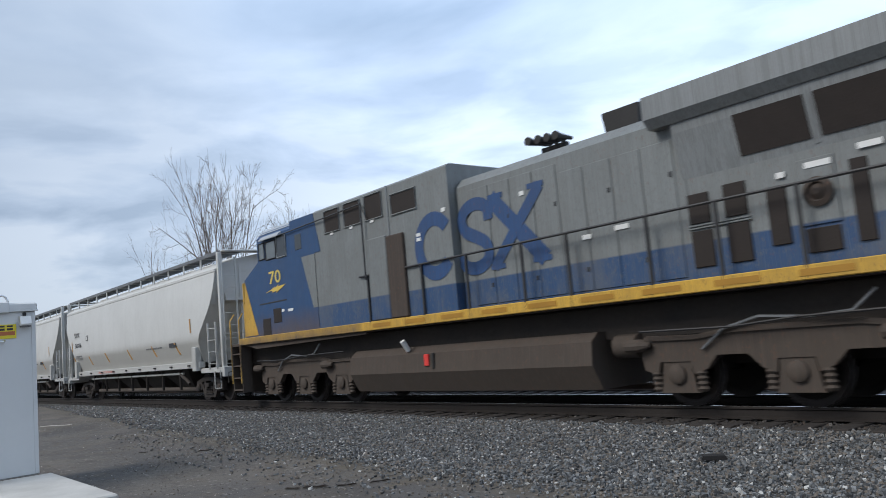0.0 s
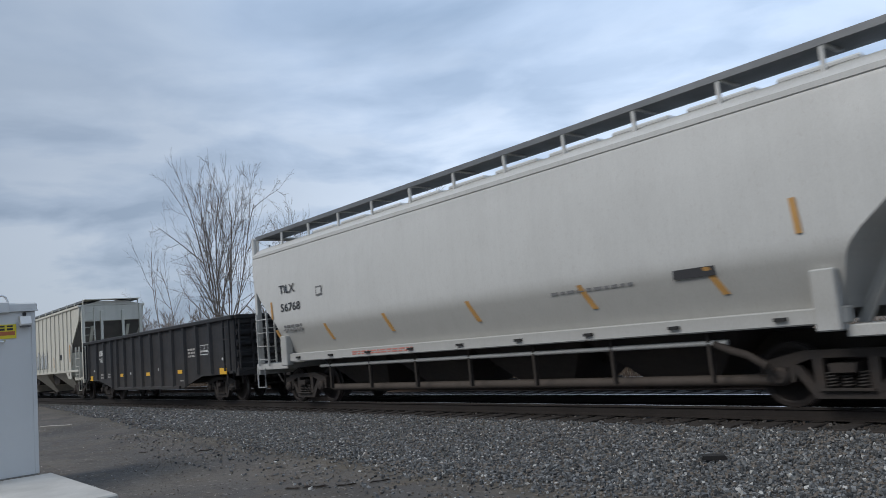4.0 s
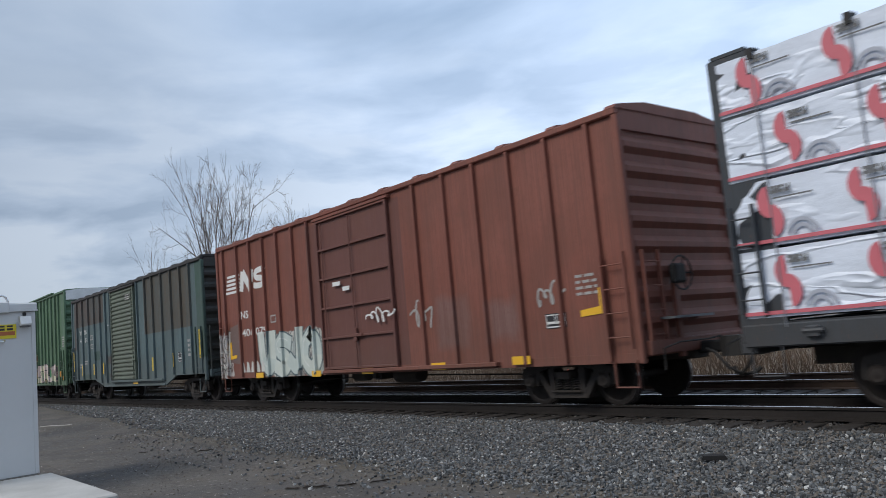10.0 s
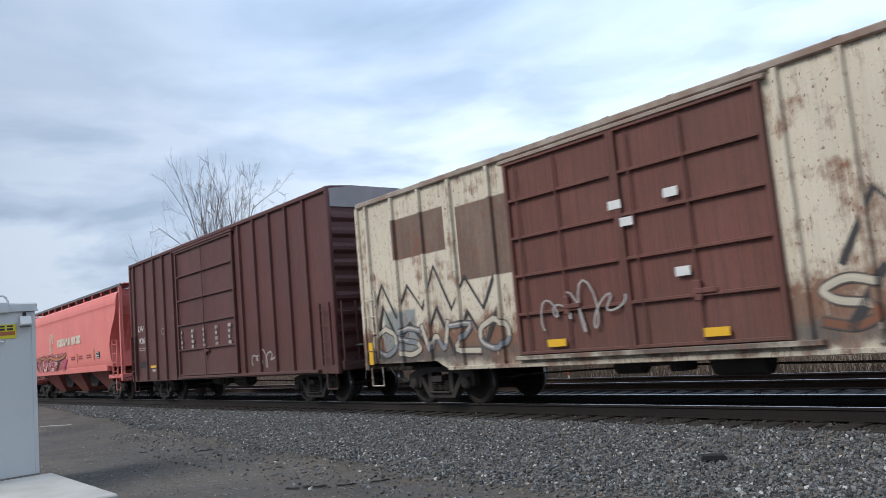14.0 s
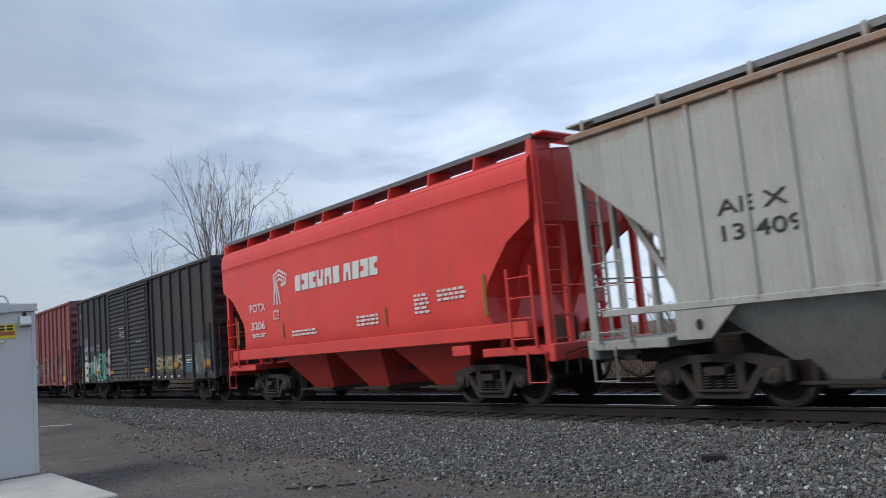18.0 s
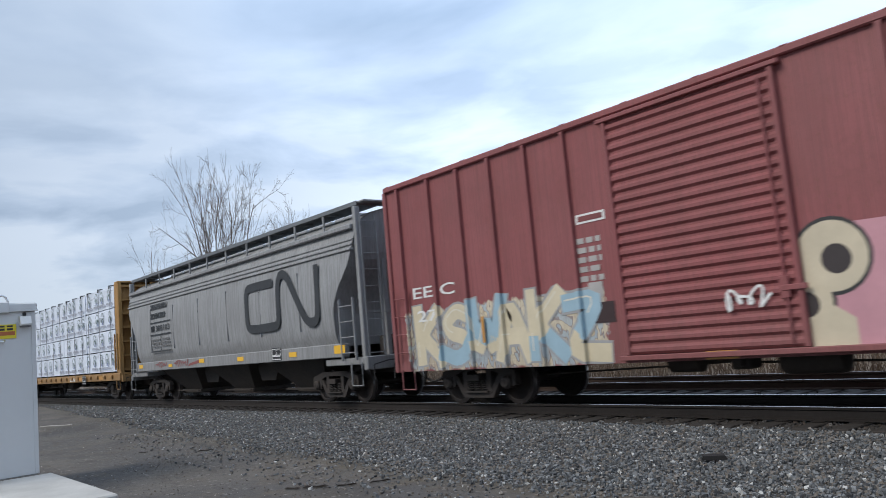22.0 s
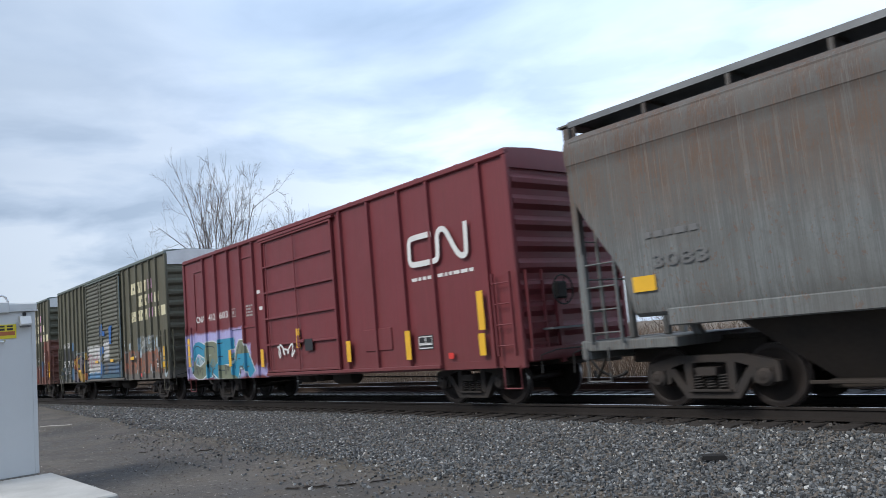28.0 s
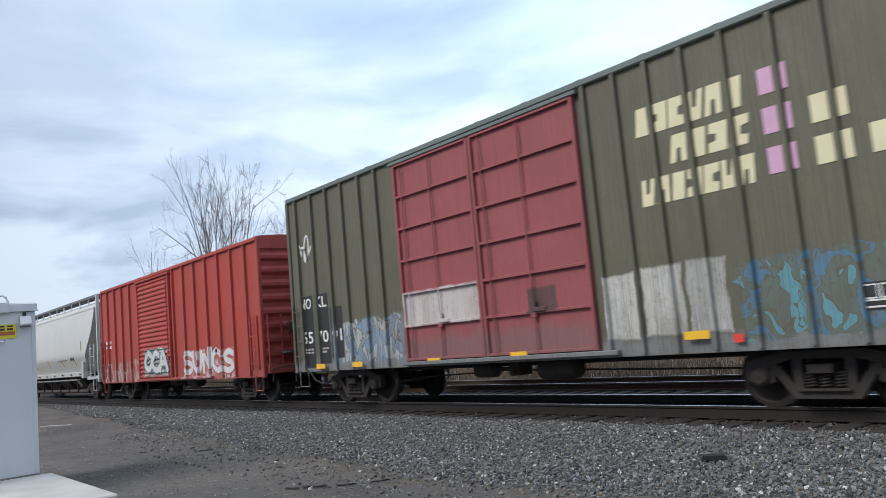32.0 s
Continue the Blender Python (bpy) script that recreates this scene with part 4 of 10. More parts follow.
# strokes of sprayed figures, in a unit field
FIGURES = {
    "E": [[(0.15, 0.0), (0.12, 1.0)], [(0.12, 0.95), (0.92, 1.02)], [(0.15, 0.5), (0.75, 0.55)], [(0.15, 0.05), (0.95, 0.0)]],
    "F": [[(0.15, 0.0), (0.12, 1.0)], [(0.12, 0.95), (0.95, 1.0)], [(0.15, 0.5), (0.75, 0.55)]],
    "P": [[(0.2, 0.0), (0.15, 1.0), (0.78, 0.98), (0.88, 0.68), (0.6, 0.44), (0.2, 0.45)]],
    "R": [[(0.2, 0.0), (0.15, 1.0), (0.78, 0.98), (0.85, 0.70), (0.6, 0.48), (0.3, 0.45), (0.92, 0.0)]],
    "A": [[(0.05, 0.0), (0.42, 1.05), (0.92, 0.0)], [(0.25, 0.36), (0.72, 0.36)]],
    "N": [[(0.10, 0.0), (0.15, 1.0), (0.80, 0.05), (0.90, 1.08)]],
    "U": [[(0.10, 1.0), (0.08, 0.25), (0.45, 0.0), (0.82, 0.2), (0.90, 1.0)]],
    "S": [[(0.92, 0.88), (0.5, 1.04), (0.10, 0.80), (0.30, 0.55), (0.78, 0.45), (0.90, 0.18), (0.5, -0.02), (0.08, 0.12)]],
    "B": [[(0.15, 0.0), (0.14, 1.0), (0.70, 0.95), (0.80, 0.70), (0.50, 0.52), (0.88, 0.40), (0.85, 0.08), (0.15, 0.0)]],
    "C": [[(0.92, 0.82), (0.5, 1.02), (0.10, 0.6), (0.18, 0.15), (0.6, 0.0), (0.94, 0.18)]],
    "K": [[(0.15, 0.0), (0.12, 1.02)], [(0.88, 1.0), (0.22, 0.5), (0.92, 0.0)]],
    "O": [[(0.5, 1.0), (0.10, 0.75), (0.10, 0.25), (0.5, 0.0), (0.90, 0.25), (0.90, 0.75), (0.48, 1.0)]],
    "I": [[(0.45, 0.0), (0.55, 1.05)]],
    "W": [[(0.02, 1.0), (0.25, 0.0), (0.5, 0.75), (0.75, 0.0), (0.98, 1.05)]],
    "M": [[(0.04, 0.0), (0.10, 1.0), (0.46, 0.35), (0.84, 1.05), (0.96, 0.0)]],
    "T": [[(0.02, 0.92), (0.98, 1.02)], [(0.5, 0.95), (0.46, 0.0)]],
    "L": [[(0.22, 1.05), (0.16, 0.05), (0.92, 0.0)]],
    "J": [[(0.75, 1.05), (0.72, 0.2), (0.4, 0.0), (0.08, 0.22)]],
    "Z": [[(0.06, 0.95), (0.90, 1.0), (0.10, 0.05), (0.96, 0.0)]],
    "D": [[(0.15, 0.0), (0.14, 1.0), (0.70, 0.88), (0.90, 0.5), (0.70, 0.1), (0.15, 0.02)]],
}


SIDE_RELIEF = {}       # for each car: (x0, x1, depth at x0, depth at x1) of what stands proud of its near side


def drape(g, poly, y, relief, mi):
    """Adds a flat (x, z) polygon to g, cut and pushed out where posts and doors stand proud of the side."""
    lo, hi = min(q[0] for q in poly), max(q[0] for q in poly)
    strips, x = [], lo
    for a, b, da, db in relief:
        if b <= lo or a >= hi:
            continue
        strips += [(x, max(a, lo), 0.0, 0.0), (max(a, lo), min(b, hi), da + (db - da) * (max(a, lo) - a) / (b - a), da + (db - da) * (min(b, hi) - a) / (b - a))]
        x = min(b, hi)
    strips.append((x, hi, 0.0, 0.0))
    for a, b, da, db in strips:
        if b - a < 1e-5:
            continue
        cut = poly
        for edge, sgn in ((a, 1), (b, -1)):
            kept = []
            for p, q in zip(cut, cut[1:] + cut[:1]):
                ip, iq = sgn * (p[0] - edge) >= 0, sgn * (q[0] - edge) >= 0
                if ip:
                    kept.append(p)
                if ip != iq:
                    kept.append((edge, p[1] + (q[1] - p[1]) * (edge - p[0]) / (q[0] - p[0])))
            cut = kept
        if len(cut) > 2:
            g.add([(px, y - da - (db - da) * (px - a) / (b - a), pz) for px, pz in cut], [tuple(range(len(cut)))], mi)


def graffiti(car, x0, x1, z0, z1, shapes, fills, line, hi, seed, y=-1.5035, weight=0.24, rim=0.045, cloud=None):
    """Sprayed figures: thick strokes in two tones with a dark rim and thin highlights, over a sprayed cloud."""
    rnd = random.Random(seed)
    hgt, w = z1 - z0, (x1 - x0) / len(shapes)
    relief = SIDE_RELIEF.get(car.name, ())

    def stroke(g, pts, wd, lay, mi, low=None):
        pv = [Vector(p) for p in pts]
        vs, half_z = [], z0 + hgt * 0.46
        for i, p in enumerate(pv):
            d = (pv[min(i + 1, len(pv) - 1)] - pv[max(i - 1, 0)]).normalized()
            nr = Vector((-d.y, d.x)) * wd / 2
            e = d * wd * 0.35 * ((i == len(pv) - 1) - (i == 0))
            vs += [(p.x + nr.x + e.x, y - lay, p.y + nr.y + e.y), (p.x - nr.x + e.x, y - lay, p.y - nr.y + e.y)]
        vs = [(px, py, min(max(pz, z0 - 0.02 - 0.3 * lay), z1 + 0.12)) for px, py, pz in vs]
        for i in range(len(pv) - 1):
            mid_z = (pv[i].y + pv[i + 1].y) / 2
            drape(g, [(vs[2 * i + q][0], vs[2 * i + q][2]) for q in (0, 1, 3, 2)], y - lay, relief, low if low is not None and mid_z < half_z else mi)

    if cloud:
        top = [(x0 - 0.12 + (x1 - x0 + 0.24) * i / 14, z1 - 0.05 + rnd.uniform(-0.16, 0.16) * hgt) for i in range(15)]
        g = Geo()
        for a, b in zip(top, top[1:]):
            drape(g, [(a[0], z0 - 0.01), (b[0], z0 - 0.01), b, a], y - 0.0006, relief, 0)
        part("sprayed_cloud", g, cloud, car, "sprayed ground colour behind the figures")
    for k, sh in enumerate(shapes):
        g = Geo()
        tilt, grow, drop = rnd.uniform(-0.10, 0.10), rnd.uniform(0.88, 1.04), rnd.uniform(0.0, 0.08)
        fill = 1 + k % len(fills)
        low = 1 + (k + 1) % len(fills)
        wd = weight * min(hgt, w * 1.35)
        rows = []
        for path in FIGURES[sh]:
            fine_p = [(u + rnd.uniform(-0.03, 0.03), v) for u, v in path]
            for _ in range(2):
                fine_p = [fine_p[0]] + [q for a, b in zip(fine_p, fine_p[1:]) for q in ((a[0] * 0.8 + b[0] * 0.2, a[1] * 0.8 + b[1] * 0.2), (a[0] * 0.2 + b[0] * 0.8, a[1] * 0.2 + b[1] * 0.8))] + [fine_p[-1]]
            rows.append([(x0 + w * (k - 0.03 + 1.06 * u) + tilt * hgt * v, z0 + hgt * (0.10 + drop + 0.82 * v * grow)) for u, v in fine_p])
        lay = 0.0006 * k
        for j, pts in enumerate(rows):
            stroke(g, pts, wd + 2 * rim, 0.002 + lay + 0.0001 * j, 0)
        for j, pts in enumerate(rows):
            stroke(g, pts, wd, 0.0035 + lay + 0.0001 * j, fill, low)
            stroke(g, [(px - wd * 0.2, pz + wd * 0.14) for px, pz in pts[1:max(3, len(pts) // 2)]], 0.028, 0.005 + lay, len(fills) + 1)
            for _ in range(2):    # a run of paint below a stroke
                q = rnd.choice(pts)
                stroke(g, [(q[0], q[1]), (q[0] + 0.005, max(z0, q[1] - rnd.uniform(0.1, 0.3)))], 0.016, 0.0018 + lay, fill)
        part("graffiti_figure", g.mesh("graffiti_figure", [line, *fills, hi]), None, car, "sprayed graffiti figure")


CARS = []


def start_car(name, left, right, label, category):
    mid_s = (left + right) / 2 * 0.9989 - 0.08
    car = new(name)
    car.location = (mid_s, TRACK, 0)
    tagged(car, label, category, "cars of the freight train")
    wheels = []
    CARS.append((car, mid_s, wheels))
    return car, (right - left) / 2, wheels


# ---- boxcars ----
def boxcar(name, left, right, label, zt, paint, end_mat, roof_mat, posts, doors, zb=0.77, belly=None, door_mat=None, post_w=0.09, ribs_end=9, end_top=None, cap_mat=None, sill_mat=None, door_rows=5, peak=0.06, rib=(0.055, 0.0)):
    """A boxcar. posts: x of the side posts; doors: (x0, x1, kind) with kind corrugated or plug."""
    car, h, wheels = start_car(name, left, right, label, "boxcar")
    mats = {}
    pm = paint(car) if callable(paint) else paint
    dm = door_mat(car) if callable(door_mat) else (door_mat or pm)
    em, rm = (end_mat(car) if callable(end_mat) else end_mat) or pm, (roof_mat(car) if callable(roof_mat) else roof_mat) or pm
    cm = cap_mat or rm
    z1 = zt - 0.10
    relief = [q for x in posts for q in ((x - post_w * 0.5, x - post_w * 0.4, 0.0, 0.08), (x - post_w * 0.4, x + post_w * 0.4, 0.08, 0.08), (x + post_w * 0.4, x + post_w * 0.5, 0.08, 0.0))]
    for x0, x1, kind in doors:
        relief += [(x0, x0 + 0.08, 0.101, 0.101), (x0 + 0.08, x1 - 0.08, 0.077 if kind == "corrugated" else 0.037, 0.077 if kind == "corrugated" else 0.037), (x1 - 0.08, x1, 0.101, 0.101)]
    SIDE_RELIEF[car.name] = sorted(relief)
    bl = belly or [(-h, zb), (h, zb)]
    for s in (-1, 1):
        za, zc = (belly[0][1], belly[-1][1]) if belly else (zb, zb)
        pts = [(-h, z1), (-h, za)] + [q for q in bl if -h < q[0] < h] + [(h, zc), (h, z1)]
        part("side_panel", Geo().prism(pts, s * 1.50, s * 1.44), pm, car)
        part("top_rail", Geo().box(-h - 0.02, h + 0.02, s * 1.57 if s < 0 else 1.46, -1.46 if s < 0 else 1.57, z1 - 0.02, zt, 0.02), cm, car)
        if not belly:
            part("side_sill", Geo().box(-h, h, s * 1.5025 if s < 0 else 1.42, -1.42 if s < 0 else 1.5025, zb - 0.02, zb + 0.13, 0.002), sill_mat or pm, car)
        if belly:
            low = min(q[1] for q in belly)
            xa = [q[0] for q in belly if q[1] <= low + 0.06]
            part("sill_flange", Geo().box(min(xa), max(xa), s * 1.54 if s < 0 else 1.42, -1.42 if s < 0 else 1.54, low - 0.01, low + 0.07, 0.01), sill_mat or pm, car)
        me, short = (Geo().prism([(-post_w / 2, 0.0), (post_w / 2, 0.0), (post_w * 0.40, s * 0.078), (-post_w * 0.40, s * 0.078)], z, z1 - 0.02, "z").mesh("side_post", pm) for z in (zb + 0.02, max(zb, za) + 0.03))
        for x in posts:
            part("side_post", me if not belly or belly[0][0] + 0.6 < x < belly[-1][0] - 0.6 else short, None, car, at=(x, s * 1.50, 0))
        for e in (-1, 1):
            part("corner_post", Geo().box(e * h - 0.09, e * h + 0.03, s * 1.555 if s < 0 else 1.44, -1.44 if s < 0 else 1.555, zb - 0.04, z1, 0.02), pm, car)
    # ends with pressed ribs
    n = ribs_end
    for e in (-1, 1):
        zz0, zz1 = zb + 0.05, z1 - (0.40 if end_top else 0.25)
        pts = [(e * (h - 0.10), zz0)]
        for i in range(n):
            a, d = zz0 + (zz1 - zz0) * i / n, (zz1 - zz0) / n
            pts += [(e * (h - 0.05), a + 0.06 * d), (e * (h + 0.03), a + 0.30 * d), (e * (h + 0.03), a + 0.52 * d), (e * (h - 0.05), a + 0.76 * d)]
        pts += [(e * (h - 0.05), zz1), (e * (h - 0.10), zz1)]
        part("end_panel", Geo().prism(pts, -1.44, 1.44), em, car)
        gable = [(-1.45, zz1), (1.45, zz1), (1.45, z1 + 0.06), (0.75, zt + peak), (-0.75, zt + peak), (-1.45, z1 + 0.06)]
        part("end_gable", Geo().prism(gable, e * (h - 0.08), e * (h + 0.005), "x"), end_top or em, car)
        part("end_sill", Geo().box(e * h - 0.12, e * h + 0.10, -1.42, 1.42, 0.84, 1.08, 0.02), sill_mat or pm, car)
        coupler(car, e * (h + 0.25), e)
        ladder(car, e * (h - 0.35), e, -1.60, zb + 0.2, zb + 1.75, pm, 0.46)
        ladder(car, e * (h + 0.07), e, -1.15, zb + 0.2, zb + 1.75, em, 0.42, "x")
        stirrup(car, e * (h - 0.35), pm, -1.52, zb + 0.02, 0.44, 0.42)
        part("draft_gear", Geo().box(e * h - 1.2, e * h + 0.05, -0.22, 0.22, 0.70, 1.02, 0.02), underframe_dirt_shade, car)
    brake_wheel(car, h + 0.22, 1, -0.55, zb + 1.35, black_iron)
    part("brake_step", Geo().box(h + 0.02, h + 0.30, -1.0, 0.1, zb + 0.62, zb + 0.66), galv, car)
    part("brake_rod_guard", Geo().box(h + 0.03, h + 0.10, -0.62, -0.50, zb, zb + 1.2), em, car)
    # roof with cross ribs
    r = Geo().prism([(-1.52, zt - 0.03), (-1.5, zt + 0.01), (-0.75, zt + peak - 0.01), (0.75, zt + peak - 0.01), (1.5, zt + 0.01), (1.52, zt - 0.03)], -h, h, "x")
    m = int(2 * h / 1.25)
    for i in range(m + 1):
        x = -h + 0.08 + (2 * h - 0.16) * i / m
        r.prism([(-1.57, zt - 0.01), (-1.52, zt + 0.02 + rib[1]), (-1.40, zt + 0.04 + rib[1]), (-0.75, zt + peak + 0.02), (0.75, zt + peak + 0.02), (1.40, zt + 0.04 + rib[1]), (1.52, zt + 0.02 + rib[1]), (1.57, zt - 0.01)], x - rib[0], x + rib[0], "x")
    part("roof", r, rm, car)
    # doors
    for x0, x1, kind in doors:
        da, db = zb + 0.10, z1 - 0.12
        d = Geo()
        if kind == "corrugated":
            k = max(8, int((db - da) / 0.168))
            pts = [(-1.49, da)]
            for i in range(k):
                a, dd = da + (db - da) * i / k, (db - da) / k
                pts += [(-1.535, a + 0.05 * dd), (-1.575, a + 0.30 * dd), (-1.575, a + 0.60 * dd), (-1.535, a + 0.85 * dd)]
            pts += [(-1.535, db), (-1.49, db)]
            d.prism(pts, x0 + 0.04, x1 - 0.04, "x")
        else:
            d.box(x0, x1, -1.535, -1.49, da, db, 0.01)
        dr = part("door", d, dm, car, "corrugated sliding door" if kind == "corrugated" else "panelled plug door")
        if kind != "corrugated":
            for i in range(door_rows + 1):
                z = da + (db - da) * (i + 0.02) / (door_rows + 0.1)
                part("door_rib", Geo().box(x0 + 0.08, x1 - 0.08, -1.60, -1.53, z, z + 0.055, 0.008), dm, dr)
        for xe in (x0, x1 - 0.08):
            part("door_edge", Geo().box(xe, xe + 0.08, -1.60, -1.50, da, db, 0.012), dm, dr)
        fd = Geo().box(x0, x1, 1.50, 1.56, da, db, 0.01)
        part("door", fd, dm, car)
        xr = x1 - 0.22 if kind == "corrugated" else (x0 + x1) / 2
        part("lock_rod", Geo().tube([(xr, -1.60, da + 0.05), (xr, -1.60, db - 0.1)], 0.018, 6), dm, dr)
        if kind != "corrugated":
            part("lock_rod", Geo().tube([(x0 + 0.3, -1.60, da + 0.05), (x0 + 0.3, -1.60, db - 0.1)], 0.016, 6), dm, dr)
        part("door_handle", Geo().box(xr - 0.05, xr + 0.30, -1.63, -1.58, da + 0.75, da + 0.83, 0.01).box(xr - 0.08, xr + 0.05, -1.62, -1.56, da + 0.65, da + 0.95, 0.01), dm, dr)
    if doors:
        a, b = min(q[0] for q in doors), max(q[1] for q in doors)
        wd = b - a if len(doors) == 1 else 0.4
        part("door_track", Geo().box(a - 0.1, min(h - 0.8, b + wd), -1.62, -1.50, zb + 0.02, zb + 0.10, 0.01), sill_mat or pm, car)
        part("door_track", Geo().box(a - 0.1, b + 0.1, -1.62, -1.50, z1 - 0.12, z1 - 0.05, 0.01), cm, car)
    u = Geo().box(-h + 0.3, h - 0.3, -0.18, 0.18, 0.70, 1.0, 0.01)
    for i in range(9):
        x = -h + 1.2 + (2 * h - 2.4) * i / 8
        u.box(x - 0.06, x + 0.06, -1.42, 1.42, 0.86, 1.02)
    part("underframe", u, underframe_dirt_shade, car)
    part("floor", Geo().box(-h + 0.06, h - 0.06, -1.44, 1.44, 1.02, 1.08), underframe_dirt_shade, car)
    brake_gear(car, h)
    for e in (-1, 1):
        truck(car, e * (h - 2.05), wheels)
    return car, h, pm


# ---- covered hoppers ----
def loft(prof, cut, n=26):
    """A long hull: prof is (y, z) over the near half, from sill to roof ridge; cut(z) gives how far the hull is set in from each end."""
    full = list(prof) + [(-y, z) for y, z in reversed(prof[:-1])]
    m = len(full)
    g = Geo()
    return full, m, g


def refine(prof, k=3):
    """The same outline with rounded turns and more points; the last point, on the ridge, stays."""
    out = []
    for i in range(len(prof) - 1):
        p0, p1, p2, p3 = prof[max(i - 1, 0)], prof[i], prof[i + 1], prof[min(i + 2, len(prof) - 1)]
        for u in (q / k for q in range(k)):
            cr = [0.5 * (2 * b + (c_ - a) * u + (2 * a - 5 * b + 4 * c_ - d) * u * u + (3 * b - a - 3 * c_ + d) * u ** 3) for a, b, c_, d in zip(p0, p1, p2, p3)]
            out.append(tuple(cr) if abs(p2[1] - p1[1]) > 0.15 else tuple(p1[q] + (p2[q] - p1[q]) * u for q in (0, 1)))
    return out + [prof[-1]]


def hull_geo(prof, half, cut, n=24):
    full, m, g = loft(prof, cut)
    vs = []
    for i in range(n + 1):
        for y, z in full:
            xe = half - cut(z)
            vs.append((xe * (2 * i / n - 1), y, z))
    fs = [(i * m + j, i * m + j + 1, (i + 1) * m + j + 1, (i + 1) * m + j) for i in range(n) for j in range(m - 1)]
    g.add(vs, fs)
    return g


def slope_geo(prof, half, cut, s, inset=0.06):
    """The slope sheet and upper end wall that close one end of a hull."""
    g, vs = Geo(), []
    for y, z in prof:
        x = s * (half - cut(z) - inset)
        vs += [(x, y * 0.985, z), (x, -y * 0.985, z)]
    g.add(vs, [(2 * i, 2 * i + 1, 2 * i + 3, 2 * i + 2) for i in range(len(prof) - 1)])
    return g


def frustum(g, xa, xb, ya, yb, zt, xc, xd, yc, yd, zl, mi=0):
    vs = [(xa, ya, zt), (xb, ya, zt), (xb, yb, zt), (xa, yb, zt), (xc, yc, zl), (xd, yc, zl), (xd, yd, zl), (xc, yd, zl)]
    return g.add(vs, [(0, 1, 2, 3), (7, 6, 5, 4), (0, 4, 5, 1), (1, 5, 6, 2), (2, 6, 7, 3), (3, 7, 4, 0)], mi)


def walkway(car, h, z, mat, y=1.05, step=1.45, brackets="post", base=4.3):
    """Roof running boards on both sides of the hatches, with their brackets and end crossings."""
    for s in (-1, 1):
        g = Geo()
        inner, outer = min(s * (y - 0.50), s * (y + 0.28)), max(s * (y - 0.50), s * (y + 0.28))
        for k in range(7):
            yy = s * (y - 0.49 + 0.125 * k)
            g.box(-h, h, yy - 0.012, yy + 0.012, z - 0.035, z)
        m = int(2 * h / 0.22)
        for i in range(m + 1):
            x = -h + 2 * h * i / m
            g.box(x - 0.008, x + 0.008, inner, outer, z - 0.03, z - 0.004)
        g.box(-h, h, s * (y + 0.27) - 0.012, s * (y + 0.27) + 0.012, z - 0.09, z + 0.012)
        g.box(-h, h, inner, outer, z - 0.05, z - 0.038)
        part("running_board", g, galv, car, "galvanised grating walkway along the roof")
        n = max(2, int(2 * h / step))
        for i in range(n + 1):
            x = -h + 0.1 + (2 * h - 0.2) * i / n
            if brackets == "post":
                b = Geo().box(x - 0.03, x + 0.03, s * 1.30 - 0.02, s * 1.30 + 0.02, base, z + 0.01).box(x - 0.025, x + 0.025, min(s * 0.7, s * 1.32), max(s * 0.7, s * 1.32), z - 0.075, z - 0.035)
            else:
                b = Geo().prism([(s * 0.75, z - 0.04), (s * 1.33, z - 0.04), (s * 1.44, base), (s * 0.75, base + 0.1)], x - 0.02, x + 0.02, "x")
            part("walkway_bracket", b, mat, car)
    for e in (-1, 1):
        part("crossover_board", Geo().box(e * h - 0.28, e * h + 0.28, -1.3, 1.3, z - 0.04, z, 0.005), mat, car)


def hatches(car, h, z, mat, n=10):
    for i in range(n):
        x = -h + 1.2 + (2 * h - 2.4) * i / (n - 1)
        part("hatch_cover", shared(("hatch", mat.name), lambda: Geo().box(-0.62, 0.62, -0.28, 0.28, 0, 0.10, 0.03).box(-0.68, -0.60, -0.05, 0.05, 0, 0.14), mat), None, car, at=(x, 0, z))


def bays(car, spans, zt, zl, mat, y_top=1.25, y_low=0.62, low=0.42):
    """Hopper bins below the sill, with outlet gates. spans: (x0, x1)."""
    for x0, x1 in spans:
        g = Geo()
        c = (x0 + x1) / 2
        w = (x1 - x0) / 2
        frustum(g, x0, x1, -y_top, y_top, zt, c - w * low, c + w * low, -y_low, y_low, zl)
        b = part("hopper_bin", g, mat, car)
        lever = Geo().box(c - w * low - 0.30, c + w * low + 0.30, -y_low - 0.30, -y_low - 0.24, zl - 0.03, zl + 0.02, 0.008)
        part("gate_rail", lever, underframe_dirt_shade, b)
        part("outlet_gate", Geo().box(c - w * low - 0.1, c + w * low + 0.1, -y_low - 0.12, y_low + 0.12, zl - 0.10, zl + 0.02, 0.015).tube([(c - w * low, -y_low - 0.2, zl - 0.04), (c - w * low, -y_low - 0.05, zl - 0.04)], 0.05, 8), underframe_dirt_shade, b)


def hopper_ridges(car, spans, zt, y):
    """The ridged floor between neighbouring bins; its dark colour stands in for shade below the hull."""
    for (a0, a1), (b0, b1) in zip(spans, spans[1:]):
        if b0 - a1 > 0.8:
            m = (a1 + b0) / 2
            part("bin_ridge", Geo().prism([(a1 - 0.3, zt), (b0 + 0.3, zt), (m + 0.45, zt - 0.62), (m - 0.45, zt - 0.62)], -y, y), underframe_dirt_shade, car)


